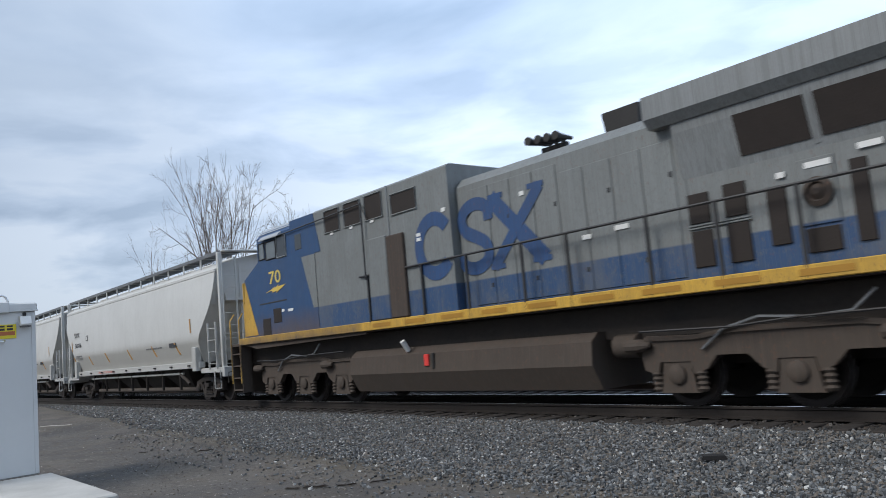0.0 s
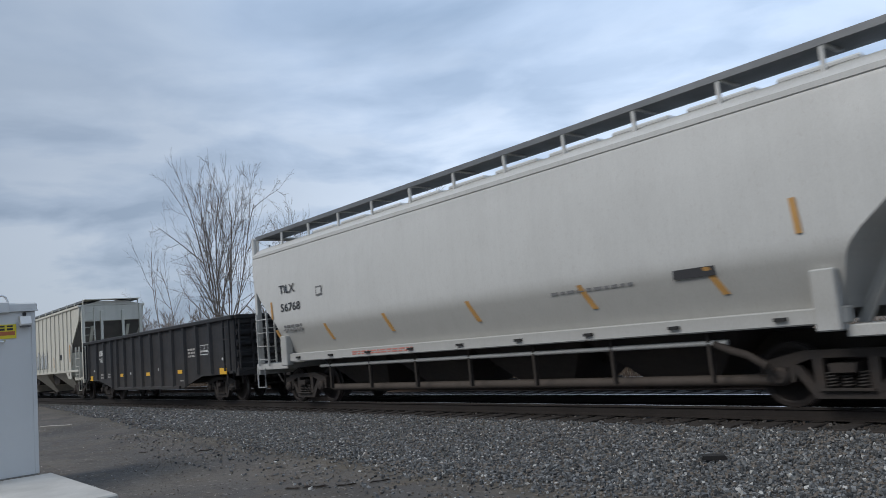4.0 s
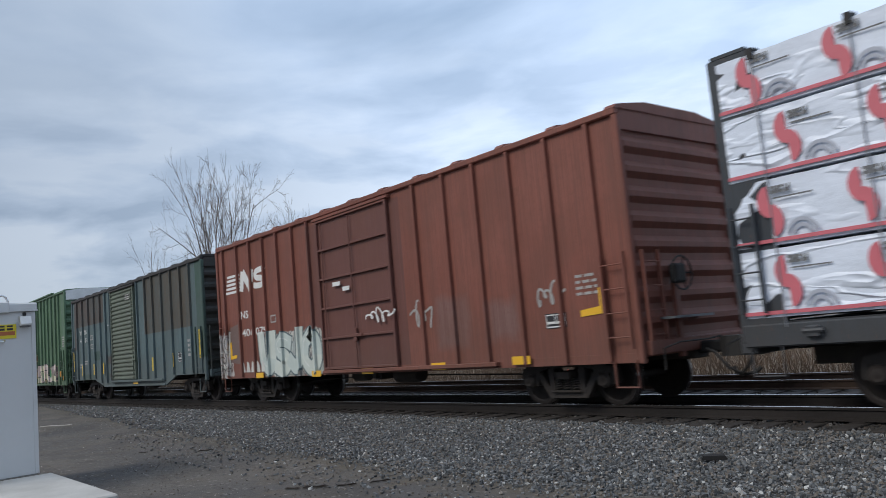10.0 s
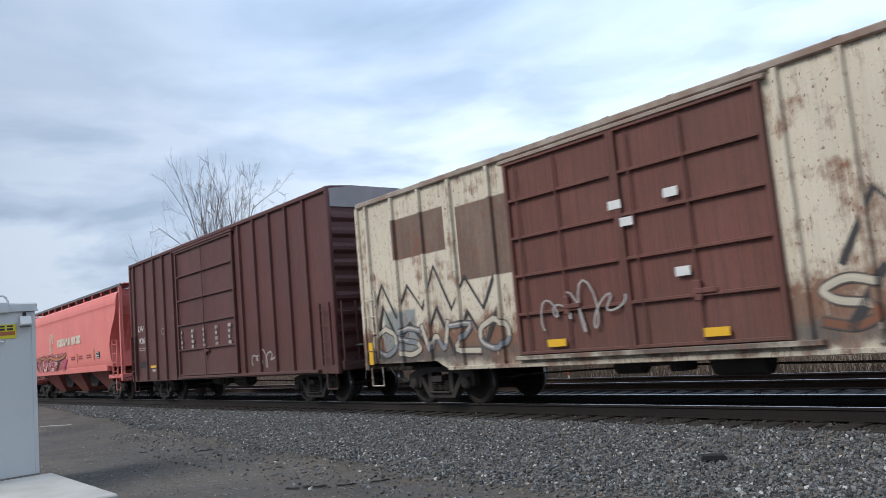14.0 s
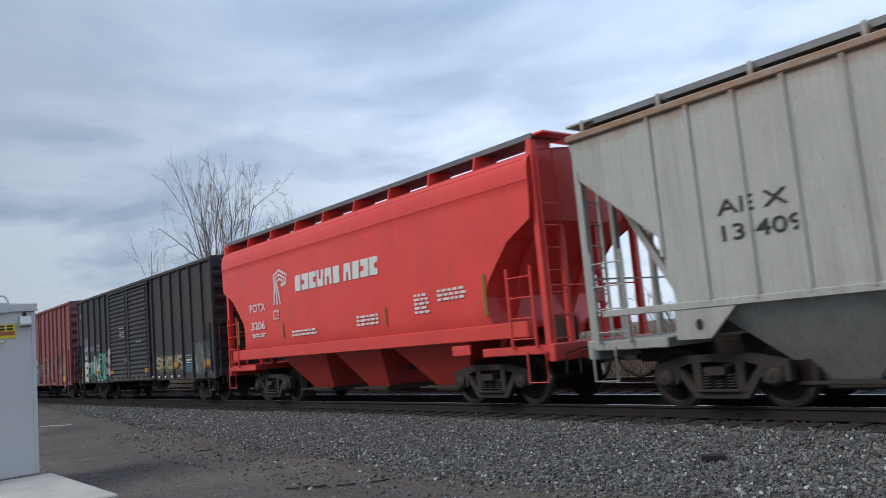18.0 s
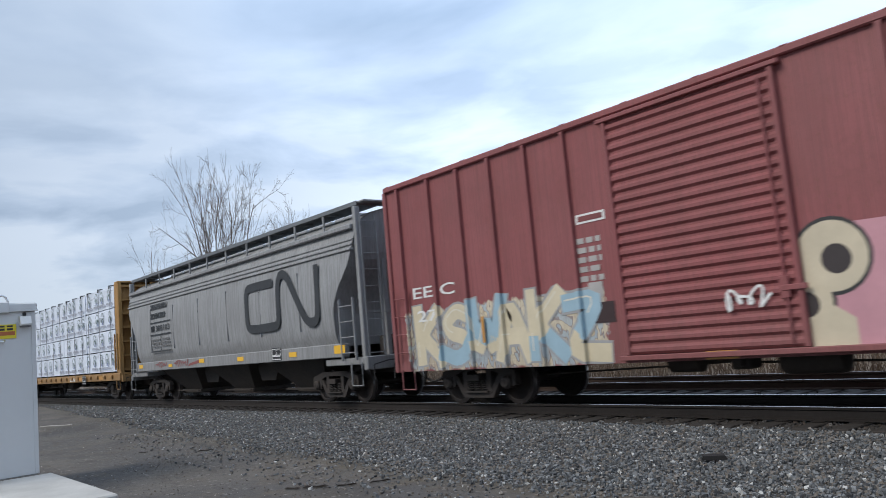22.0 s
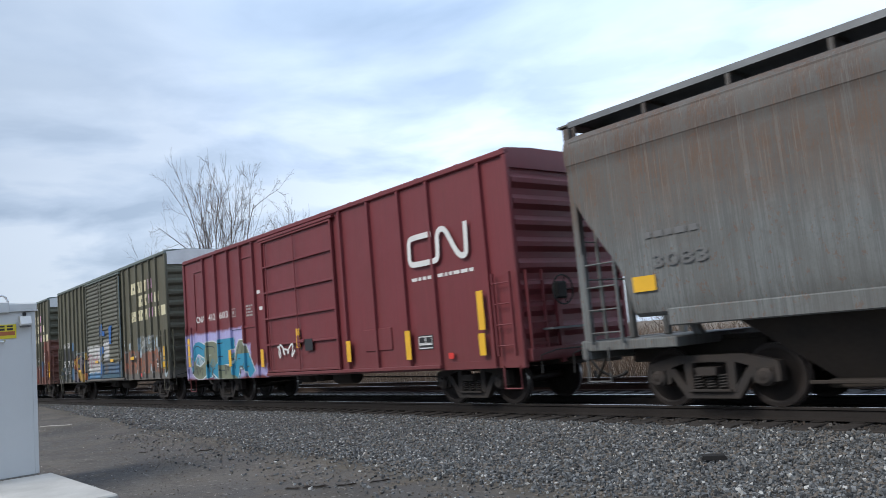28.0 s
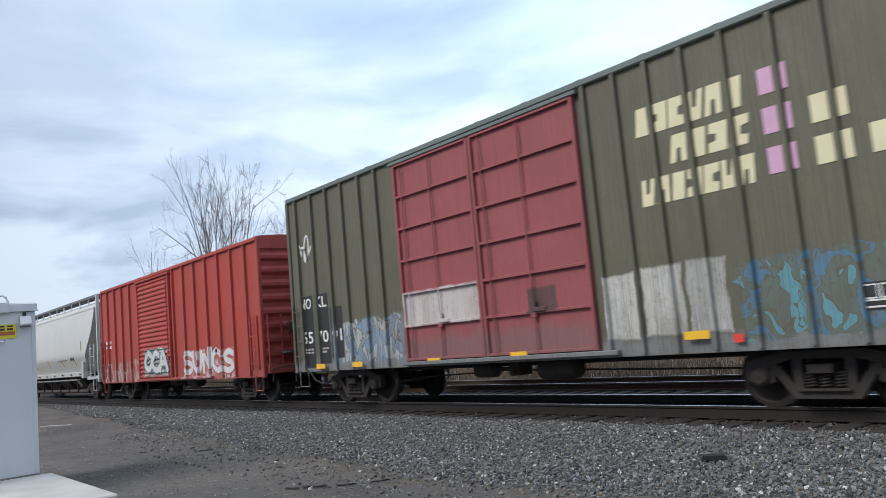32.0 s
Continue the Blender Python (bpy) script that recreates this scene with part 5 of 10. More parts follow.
def hopper_end(car, h, s, mat, z_top, dark, post_y=1.36, platform=1.8, zp=1.12, style="post"):
    """The open end of a hopper: platform, posts, ladder, rails, brake gear."""
    part("end_platform", Geo().box(s * h - (platform if s > 0 else 0), s * h + (platform if s < 0 else 0), -1.45, 1.45, zp - 0.16, zp, 0.015), mat, car)
    part("end_sill", Geo().box(s * h - 0.08, s * h + 0.10, -1.45, 1.45, zp - 0.30, zp + 0.02, 0.02), mat, car)
    for y in (-post_y, post_y):
        part("end_post", Geo().box(s * (h - 0.06) - 0.065, s * (h - 0.06) + 0.065, y - 0.07, y + 0.07, zp, z_top, 0.012), mat, car)
    xs_ = h - (0.32 if style == "post" else 0.02)
    for y in (-0.5, 0.5):
        part("end_stiffener", Geo().box(s * xs_ - 0.05, s * xs_ + 0.05, y - 0.06, y + 0.06, zp, z_top - 0.3, 0.012), mat, car)
    part("draft_sill", Geo().box(s * h - (2.6 if s > 0 else -0.05), s * h + (2.6 if s < 0 else -0.05), -0.25, 0.25, 0.68, 1.0, 0.02), dark, car)
    ladder(car, s * (h + 0.0), s, -1.08, zp - 0.1, z_top - 0.15, mat, 0.46, "x", 9)
    ladder(car, s * (h - 0.55), s, -1.52, zp - 0.05, zp + 1.45, mat, 0.62, "y", 4)
    stirrup(car, s * (h - 0.30), mat, -1.50, zp - 0.1, 0.46, 0.55)
    part("handrail", Geo().tube([(s * (h - 0.02), -1.36, zp + 1.05), (s * (h - 0.02), 1.36, zp + 1.05)], 0.016, 5), mat, car)
    part("slope_support", Geo().prism([(s * (h - 0.3), z_top - 1.0), (s * (h - 0.42), z_top - 1.0), (s * (h - 1.9), zp), (s * (h - 1.75), zp)], -0.9, -0.78), mat, car)
    part("slope_support", Geo().prism([(s * (h - 0.3), z_top - 1.0), (s * (h - 0.42), z_top - 1.0), (s * (h - 1.9), zp), (s * (h - 1.75), zp)], 0.78, 0.9), mat, car)
    coupler(car, s * (h + 0.25), s)
    if s > 0:
        brake_wheel(car, s * (h - 0.1), s, 0.15, zp + 0.85, mat)
        part("reservoir", Geo().lathe([(0.06, h - 1.35), (0.22, h - 1.30), (0.22, h - 0.75), (0.06, h - 0.70)], 0.2, zp + 0.35, 14, 0, "x"), mat, car, smooth=40)
        part("brake_valve", Geo().box(h - 0.75, h - 0.45, -0.5, -0.1, zp + 0.02, zp + 0.5, 0.04), dark, car)


def hopper(name, left, right, label, mat_of, prof, cut, z_top, bay_spans, bay_mat=None, zp=1.12, sill=(1.15, 1.36), walk_z=4.85, walk_mat=None, brackets="post", slope_mat=None, hatch_z=None, sill_h=None, bay_z=(1.14, 0.36), low=0.42, ridge_band=None):
    """A smooth-sided covered hopper."""
    eave, prof = prof[-3][1], refine(prof)
    car, h, wheels = start_car(name, left, right, label, "covered hopper")
    mat = mat_of(car)
    sm = slope_mat(car) if callable(slope_mat) else (slope_mat or mat)
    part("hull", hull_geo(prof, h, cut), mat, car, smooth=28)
    for s in (-1, 1):
        part("slope_sheet", slope_geo(prof, h, cut, s), sm, car)
        hopper_end(car, h, s, mat, z_top, underframe_dirt_shade, zp=zp)
    xs_ = sill_h if sill_h else h - 1.75
    for s in (-1, 1):
        part("side_sill", Geo().box(-xs_, xs_, -1.52 if s < 0 else 1.30, -1.30 if s < 0 else 1.52, sill[0], sill[1], 0.02), mat, car)
        part("roof_rail", Geo().box(-h + 0.15, h - 0.15, s * 1.45 - 0.06, s * 1.45 + 0.06, eave - 0.10, eave + 0.02, 0.02), mat, car)
    walkway(car, h - 0.05, walk_z, mat, brackets=brackets, base=eave - 0.02)
    hatches(car, h - 1, hatch_z or prof[-1][1] - 0.02, mat)
    part("center_sill", Geo().box(-h + 0.3, h - 0.3, -0.2, 0.2, 0.72, 1.06, 0.01), underframe_dirt_shade, car)
    # bins take bay_mat, on some cars much darker than the hull
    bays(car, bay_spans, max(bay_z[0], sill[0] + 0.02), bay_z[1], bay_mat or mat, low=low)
    hopper_ridges(car, bay_spans, bay_z[0] + 0.1, 0.85)
    for e in (-1, 1):
        truck(car, e * (h - 2.05), wheels)
    return car, h, mat


def lerp_cut(rows):
    def cut(z):
        if z <= rows[0][0]:
            return rows[0][1]
        for i, ((a, ca), (b, cb)) in enumerate(zip(rows, rows[1:])):
            if z <= b:
                u, pa, pd = (z - a) / (b - a), rows[max(i - 1, 0)][1], rows[min(i + 2, len(rows) - 1)][1]
                return 0.5 * (2 * ca + (cb - pa) * u + (2 * pa - 5 * ca + 4 * cb - pd) * u * u + (3 * ca - pa - 3 * cb + pd) * u ** 3)
        return rows[-1][1]
    return cut


def ribbed_hopper(name, left, right, label, mat_of, posts, z_top, zs, cut_pts, bay_spans, bay_mat_of, slope_mat=None):
    """A covered hopper with flat sides and outside posts."""
    car, h, wheels = start_car(name, left, right, label, "covered hopper")
    mat = mat_of(car)
    bm_ = bay_mat_of(car)
    for s in (-1, 1):
        pts = [(-h + dx, z) for dx, z in cut_pts] + [(h - dx, z) for dx, z in reversed(cut_pts)]
        part("side_sheet", Geo().prism(pts, s * 1.52, s * 1.47), mat, car)
        for x in posts:
            foot = zs + 0.02
            for (da, za), (db, zb_) in zip(cut_pts, cut_pts[1:]):
                if db < h - abs(x) <= da:
                    foot = max(foot, za + (zb_ - za) * (da - h + abs(x)) / (da - db) + 0.04)
            part("side_post", Geo().prism([(x - 0.035, s * 1.52), (x + 0.035, s * 1.52), (x + 0.03, s * 1.57), (x - 0.03, s * 1.57)], foot, z_top - 0.12, "z"), mat, car)
        part("side_sill", Geo().box(-h + 0.4, h - 0.4, -1.56 if s < 0 else 1.38, -1.38 if s < 0 else 1.56, zs - 0.05, zs + 0.06, 0.01), mat, car)
        part("top_chord", Geo().box(-h, h, -1.58 if s < 0 else 1.42, -1.42 if s < 0 else 1.58, z_top - 0.12, z_top, 0.02), mat, car)
    part("roof", Geo().prism([(-1.5, z_top - 0.04), (-0.6, z_top + 0.16), (0.6, z_top + 0.16), (1.5, z_top - 0.04)], -h + 0.05, h - 0.05, "x"), mat, car)
    for s in (-1, 1):
        g = Geo()
        rows = sorted(cut_pts, key=lambda q: q[1])
        g.prism([(s * (h - 0.06), z_top - 0.05), (s * (h - 0.10), z_top - 0.05), (s * (h - 0.10), z_top - 0.82), (s * (h - 0.06), z_top - 0.80)], -1.45, 1.45)
        part("end_wall", g, mat, car)
        part("slope_sheet", Geo().prism([(s * (h - 0.10), z_top - 0.74), (s * (h - 0.20), cut_pts[2][1] - 0.02), (s * (h - cut_pts[1][0] + 0.02), cut_pts[1][1] - 0.02), (s * (h - 2.9), zs), (s * (h - 3.0), zs), (s * (h - cut_pts[1][0] - 0.06), cut_pts[1][1] + 0.02), (s * (h - 0.28), cut_pts[2][1] + 0.02)], -1.46, 1.46), slope_mat or bm_, car)
        hopper_end(car, h, s, mat, z_top, underframe_dirt_shade, platform=1.5, zp=1.12, style="rib")
        part("end_bulkhead", Geo().box(s * (h - 1.95) - 0.03, s * (h - 1.95) + 0.03, -1.45, 1.45, 1.1, cut_pts[1][1] + 0.02, 0.01), mat, car)
        jack = part("jacking_plate", Geo().prism([(s * (h - 2.75), zs - 0.05), (s * (h - 1.75), zs - 0.05), (s * (h - 1.75), 1.06), (s * (h - 2.3), 1.06)], -1.545, -1.50), mat, car)
        outline(jack, "lifting_hole", ring_pts(s * (h - 2.15), 1.27, 0.06, 0.085, 14), black_iron, -1.548)
    walkway(car, h - 0.1, z_top + 0.26, mat, brackets="post", base=z_top - 0.03, y=0.95)
    hatches(car, h - 1, z_top + 0.14, mat, 8)
    part("center_sill", Geo().box(-h + 0.3, h - 0.3, -0.2, 0.2, 0.72, 1.06, 0.01), underframe_dirt_shade, car)
    bays(car, bay_spans, zs - 0.02, 0.34, bm_, 1.47, 0.55, 0.22)
    hopper_ridges(car, bay_spans, zs - 0.01, 1.1)
    for e in (-1, 1):
        truck(car, e * (h - 2.05), wheels)
    return car, h, mat


# ---- gondola ----
def gondola(name, left, right, label, mat_of, posts, belly, zt=2.66):
    car, h, wheels = start_car(name, left, right, label, "gondola")
    mat = mat_of(car)
    zb = 0.92
    for s in (-1, 1):
        pts = [(-h, zt), (-h, zb)] + belly + [(h, zb), (h, zt)]
        part("side_panel", Geo().prism(pts, s * 1.47, s * 1.42), mat, car)
        part("top_chord", Geo().box(-h - 0.02, h + 0.02, -1.58 if s < 0 else 1.40, -1.40 if s < 0 else 1.58, zt - 0.10, zt + 0.04, 0.025), mat, car)
        for x in posts:
            g = Geo().prism([(x - 0.11, s * 1.47), (x + 0.11, s * 1.47), (x + 0.06, s * 1.56), (x - 0.06, s * 1.56)], 0.55 if -4.5 < x < 4.6 else 0.95, zt - 0.08, "z")
            part("side_post", g, mat, car)
        part("side_sill", Geo().box(-3.6, 3.7, -1.55 if s < 0 else 1.40, -1.40 if s < 0 else 1.55, 0.46, 0.58, 0.015), mat, car)
    for e in (-1, 1):
        n = 5
        pts = [(e * (h - 0.08), 1.0)]
        for i in range(n):
            a, d = 1.0 + (zt - 1.0) * i / n, (zt - 1.0) / n
            pts += [(e * (h - 0.02), a + 0.1 * d), (e * (h + 0.08), a + 0.3 * d), (e * (h + 0.08), a + 0.6 * d), (e * (h - 0.02), a + 0.85 * d)]
        pts += [(e * (h - 0.02), zt), (e * (h - 0.08), zt)]
        part("end_panel", Geo().prism(pts, -1.42, 1.42), mat, car)
        part("end_chord", Geo().box(e * h - 0.10, e * h + 0.12, -1.45, 1.45, zt - 0.1, zt + 0.04, 0.02), mat, car)
        part("end_sill", Geo().box(e * h - 0.12, e * h + 0.12, -1.45, 1.45, 0.82, 1.08, 0.02), mat, car)
        coupler(car, e * (h + 0.25), e)
        ladder(car, e * (h - 0.35), e, -1.58, 1.0, 2.55, mat, 0.44, "y", 4)
        ladder(car, e * (h + 0.12), e, -1.15, 1.0, 2.55, mat, 0.42, "x", 4)
        stirrup(car, e * (h - 0.35), mat, -1.5, 0.98, 0.44, 0.48)
    brake_wheel(car, h + 0.28, 1, -0.5, 2.0, mat)
    part("floor", Geo().box(-h + 0.05, h - 0.05, -1.42, 1.42, 1.02, 1.10), mat, car)
    part("center_sill", Geo().box(-h + 0.3, h - 0.3, -0.2, 0.2, 0.66, 1.02, 0.01), underframe_dirt_shade, car)
    brake_gear(car, h)
    for e in (-1, 1):
        truck(car, e * (h - 2.1), wheels)
    return car, h, mat


# ---- centre-beam flatcars with wrapped lumber ----
def wrap_material(name, tint, band_col=None):
    """White plastic wrap: smooth skin with sparse sharp folds, small puckers and dust."""
    k = Net(name)
    p = k.coords()

    def folds(turn, size, off, width):
        n = k.node("ShaderNodeMapping", Vector=p, Rotation=(0.0, turn, 0.0), Scale=size, Location=off)
        f = k.noise(n.outputs[0], 1.0, 2.5, 0.5)
        return k.step(k.m("ABSOLUTE", k.m("SUBTRACT", f, 0.5)), width, 0.0)

    a = folds(0.55, (0.5, 1.0, 1.7), (3, 1, 2), 0.04)
    b = folds(-0.35, (0.55, 1.0, 2.2), (7, 4, 9), 0.035)
    pucker = k.noise(k.scaled(p, (2.0, 2.0, 3.0)), 2.2, 5, 0.6)
    some = k.step(k.noise(p, 0.55, 2), 0.40, 0.62)
    soft_w = k.noise(k.scaled(p, (0.7, 1.0, 1.2)), 1.1, 3)
    h = k.m("ADD", k.m("MULTIPLY", k.m("MAXIMUM", a, b), k.m("MULTIPLY", some, 1.0)), k.m("ADD", k.m("MULTIPLY", pucker, 0.28), soft_w))
    c = k.mix(k.m("MULTIPLY", k.step(pucker, 0.45, 0.75), 0.35), tint, tuple(v * 0.82 for v in tint))
    c = k.mix(k.m("MULTIPLY", k.step(soft_w, 0.5, 0.7), 0.3), c, tuple(v * 0.78 for v in tint))
    k.put(k.bsdf.inputs["Base Color"], c)
    k.bsdf.inputs["Roughness"].default_value = 0.38
    k.bump(h, 0.62, 0.06)
    return k.mat


def bundle_geo(x0, x1, z0, z1, rnd, y0=-1.50, y1=-0.12):
    """A wrapped package of boards: a block with slack, creased skin, all one surface."""
    nx_, ny_, nz_ = max(3, int((x1 - x0) / 0.22)), 2, 5
    ix, g = {}, Geo()

    def at(i, j, k):
        if (i, j, k) not in ix:
            ix[i, j, k] = len(g.v)
            edge = (i in (0, nx_)) + (j in (0, ny_)) + (k in (0, nz_)) > 1
            w = 0.006 if edge else 0.018
            g.v.append((x0 + (x1 - x0) * i / nx_ + rnd.uniform(-w, w) * 0.5, y0 + (y1 - y0) * j / ny_ + rnd.uniform(-w, w), z0 + (z1 - z0) * k / nz_ + rnd.uniform(-w, w) * 0.6))
        return ix[i, j, k]

    for a in range(nx_):
        for k in range(nz_):
            for j in (0, ny_):
                g.f.append((at(a, j, k), at(a + 1, j, k), at(a + 1, j, k + 1), at(a, j, k + 1)))
        for j in range(ny_):
            for k in (0, nz_):
                g.f.append((at(a, j, k), at(a + 1, j, k), at(a + 1, j + 1, k), at(a, j + 1, k)))
    for j in range(ny_):
        for k in range(nz_):
            for a in (0, nx_):
                g.f.append((at(a, j, k), at(a, j + 1, k), at(a, j + 1, k + 1), at(a, j, k + 1)))
    g.mi = [0] * len(g.f)
    return g


def centre_beam(name, left, right, label, mat_of, wrap, groups, tiers, mark, seed, bulk_w=0.45, lean=(), rows=None):
    """A centre-beam flatcar. groups: (x0, x1) stretches of load; tiers: heights of the layers' bottoms and the last top; mark draws a package's print."""
    car, h, wheels = start_car(name, left, right, label, "lumber flatcar")
    mat = mat_of(car)
    rnd = random.Random(seed)
    zd = tiers[0]
    for s in (-1, 1):
        part("side_sill", Geo().box(-h, h, -1.55 if s < 0 else 1.43, -1.43 if s < 0 else 1.55, zd - 0.36, zd - 0.05, 0.02), mat, car)
    part("deck", Geo().box(-h, h, -1.44, 1.44, zd - 0.12, zd - 0.03), mat, car)
    n = int(2 * h / 1.12)
    me = Geo().box(-0.09, 0.09, -1.62, -1.52, zd - 0.26, zd - 0.10, 0.02).tube([(-0.13, -1.60, zd - 0.17), (0.13, -1.60, zd - 0.17)], 0.035, 8).mesh("winch", mat)
    for i in range(n):
        part("winch", me, None, car, at=(-h + 1.0 + (2 * h - 2.0) * i / (n - 1), 0, 0))
    zt = tiers[-1] + 0.08
    for e in (-1, 1):
        b = part("bulkhead", Geo().box(e * h - 0.06 - (bulk_w if e > 0 else 0), e * h + 0.06 - (0 if e > 0 else -bulk_w) * 1 if e < 0 else e * h, -1.50, -1.34, zd - 0.3, zt, 0.02), mat, car)
        part("bulkhead_post", Geo().box(min(e * h, e * (h - bulk_w)), max(e * h, e * (h - bulk_w)), 1.34, 1.50, zd - 0.3, zt, 0.02), mat, b)
        part("bulkhead_sheet", Geo().box(min(e * (h - bulk_w), e * (h - bulk_w + 0.05)), max(e * (h - bulk_w), e * (h - bulk_w + 0.05)), -1.36, 1.36, zd, zt - 0.02), mat, b)
        for i in range(7):
            z = zd + 0.05 + (zt - zd - 0.25) * i / 6
            part("bulkhead_rib", Geo().box(min(e * (h - bulk_w + 0.04), e * (h - 0.10)), max(e * (h - bulk_w + 0.04), e * (h - 0.10)), -1.35, 1.35, z, z + 0.09, 0.01), mat, b)
        part("bulkhead_rib", Geo().box(min(e * (h - bulk_w + 0.04), e * (h - 0.06)), max(e * (h - bulk_w + 0.04), e * (h - 0.06)), -0.12, 0.12, zd, zt - 0.02, 0.01), mat, b)
        part("bulkhead_cap", Geo().box(min(e * h, e * (h - bulk_w)), max(e * h, e * (h - bulk_w)), -1.50, 1.50, zt - 0.02, zt + 0.05, 0.015), mat, b)
        part("end_sill", Geo().box(e * h - 0.10, e * h + 0.14, -1.48, 1.48, 0.80, 1.08, 0.02), mat, car)
        coupler(car, e * (h + 0.3), e)
        stirrup(car, e * (h - 0.3), mat, -1.52, 0.95, 0.44, 0.45)
        ladder(car, e * (h - 0.22), e, -1.58, zd + 0.1, zd + 1.6, mat, 0.34, "y", 4)
    part("centre_beam", Geo().box(-h + 0.5, h - 0.5, -0.08, 0.08, zt - 0.22, zt + 0.04, 0.01).box(-h + 0.5, h - 0.5, -0.06, 0.06, zd, zd + 0.2), mat, car)
    for i in range(12):
        x = -h + 0.9 + (2 * h - 1.8) * i / 11
        part("beam_post", Geo().box(x - 0.07, x + 0.07, -0.07, 0.07, zd, zt - 0.2), mat, car)
    for gi, (x0, x1) in enumerate(groups):
        for ti in range(len(tiers) - 1):
            x = x0 + (lean[ti] if ti < len(lean) and gi == 0 else 0)
            end = x1
            cuts = [x]
            while end - cuts[-1] > 6.2:
                cuts.append(cuts[-1] + rnd.choice((3.66, 4.27, 4.88)))
            cuts.append(end)
            prints = list(rows[gi][ti]) if rows and gi in rows else [x0 + rnd.uniform(0.3, 0.9)]
            while prints[-1] < x1 - 1.0:
                prints.append(prints[-1] + rnd.choice((1.2, 1.18, 1.2, 1.22, 0.75)))
            for a, b in zip(cuts, cuts[1:]):
                if b - a < 0.3:
                    continue
                z0, z1 = tiers[ti] + 0.035, tiers[ti + 1] - 0.01
                bd = part("lumber_bundle", bundle_geo(a + 0.012, b - 0.012, z0, z1, rnd, -1.50 + rnd.uniform(-0.012, 0.012)), wrap, car, "lumber bundle in white plastic wrap", 50)
                part("lumber_bundle", Geo().box(a + 0.02, b - 0.02, 0.12, 1.46, z0, z1, 0.03), wrap, car)
                mark(bd, [q for q in prints if a + 0.25 < q < b - 0.25], a, b, z0, z1, rnd)
                part("spacer_board", Geo().box(a + 0.3, a + 0.4, -1.46, -0.15, z0 - 0.04, z0), tie_wood, bd)
        m = max(2, int((x1 - x0) / 1.35))
        for i in range(m):
            xx = x0 + 0.5 + (x1 - x0 - 1.0) * i / (m - 1) + rnd.uniform(-0.1, 0.1)
            st = part("tie_down_strap", Geo().tube([(xx, -1.555, zd - 0.1), (xx, -1.54, tiers[-1] - 0.02), (xx, -1.44, tiers[-1] + 0.03), (xx, -0.1, zt - 0.1)], 0.011, 4), black_strap, car, "grey tie-down cable over the load")
            part("corner_guard", Geo().prism([(-1.57, tiers[-1] - 0.10), (-1.54, tiers[-1] - 0.10), (-1.53, tiers[-1] + 0.02), (-1.36, tiers[-1] + 0.04), (-1.36, tiers[-1] + 0.07), (-1.57, tiers[-1] + 0.05)], xx - 0.045, xx + 0.045, "x"), black_iron, st)
    u = Geo().box(-h + 0.3, h - 0.3, -0.22, 0.22, 0.55, zd - 0.1, 0.01)
    for i in range(13):
        x = -h + 1.2 + (2 * h - 2.4) * i / 12
        u.prism([(-1.44, zd - 0.12), (1.44, zd - 0.12), (0.25, 0.6), (-0.25, 0.6)], x - 0.04, x + 0.04, "x")
    part("underframe", u, underframe_dirt_shade, car)
    brake_gear(car, h)
    for e in (-1, 1):
        truck(car, e * (h - 2.4), wheels)
    return car, h, mat


black_strap = plain("strap_cable", (0.30, 0.31, 0.33), 0.6, 0.2, 0.2, 20, 3, 0)


# ---- the train, from its locomotive back ----
WHITE_PROF = [(-1.32, 1.32), (-1.50, 1.85), (-1.575, 2.15), (-1.59, 2.7), (-1.57, 3.4), (-1.51, 4.0), (-1.45, 4.27), (-1.12, 4.50), (0.0, 4.76)]
WHITE_CUT = lerp_cut([(1.3, 1.82), (1.7, 1.72), (2.15, 1.55), (2.6, 1.05), (3.1, 0.52), (3.6, 0.24), (4.25, 0.12)])


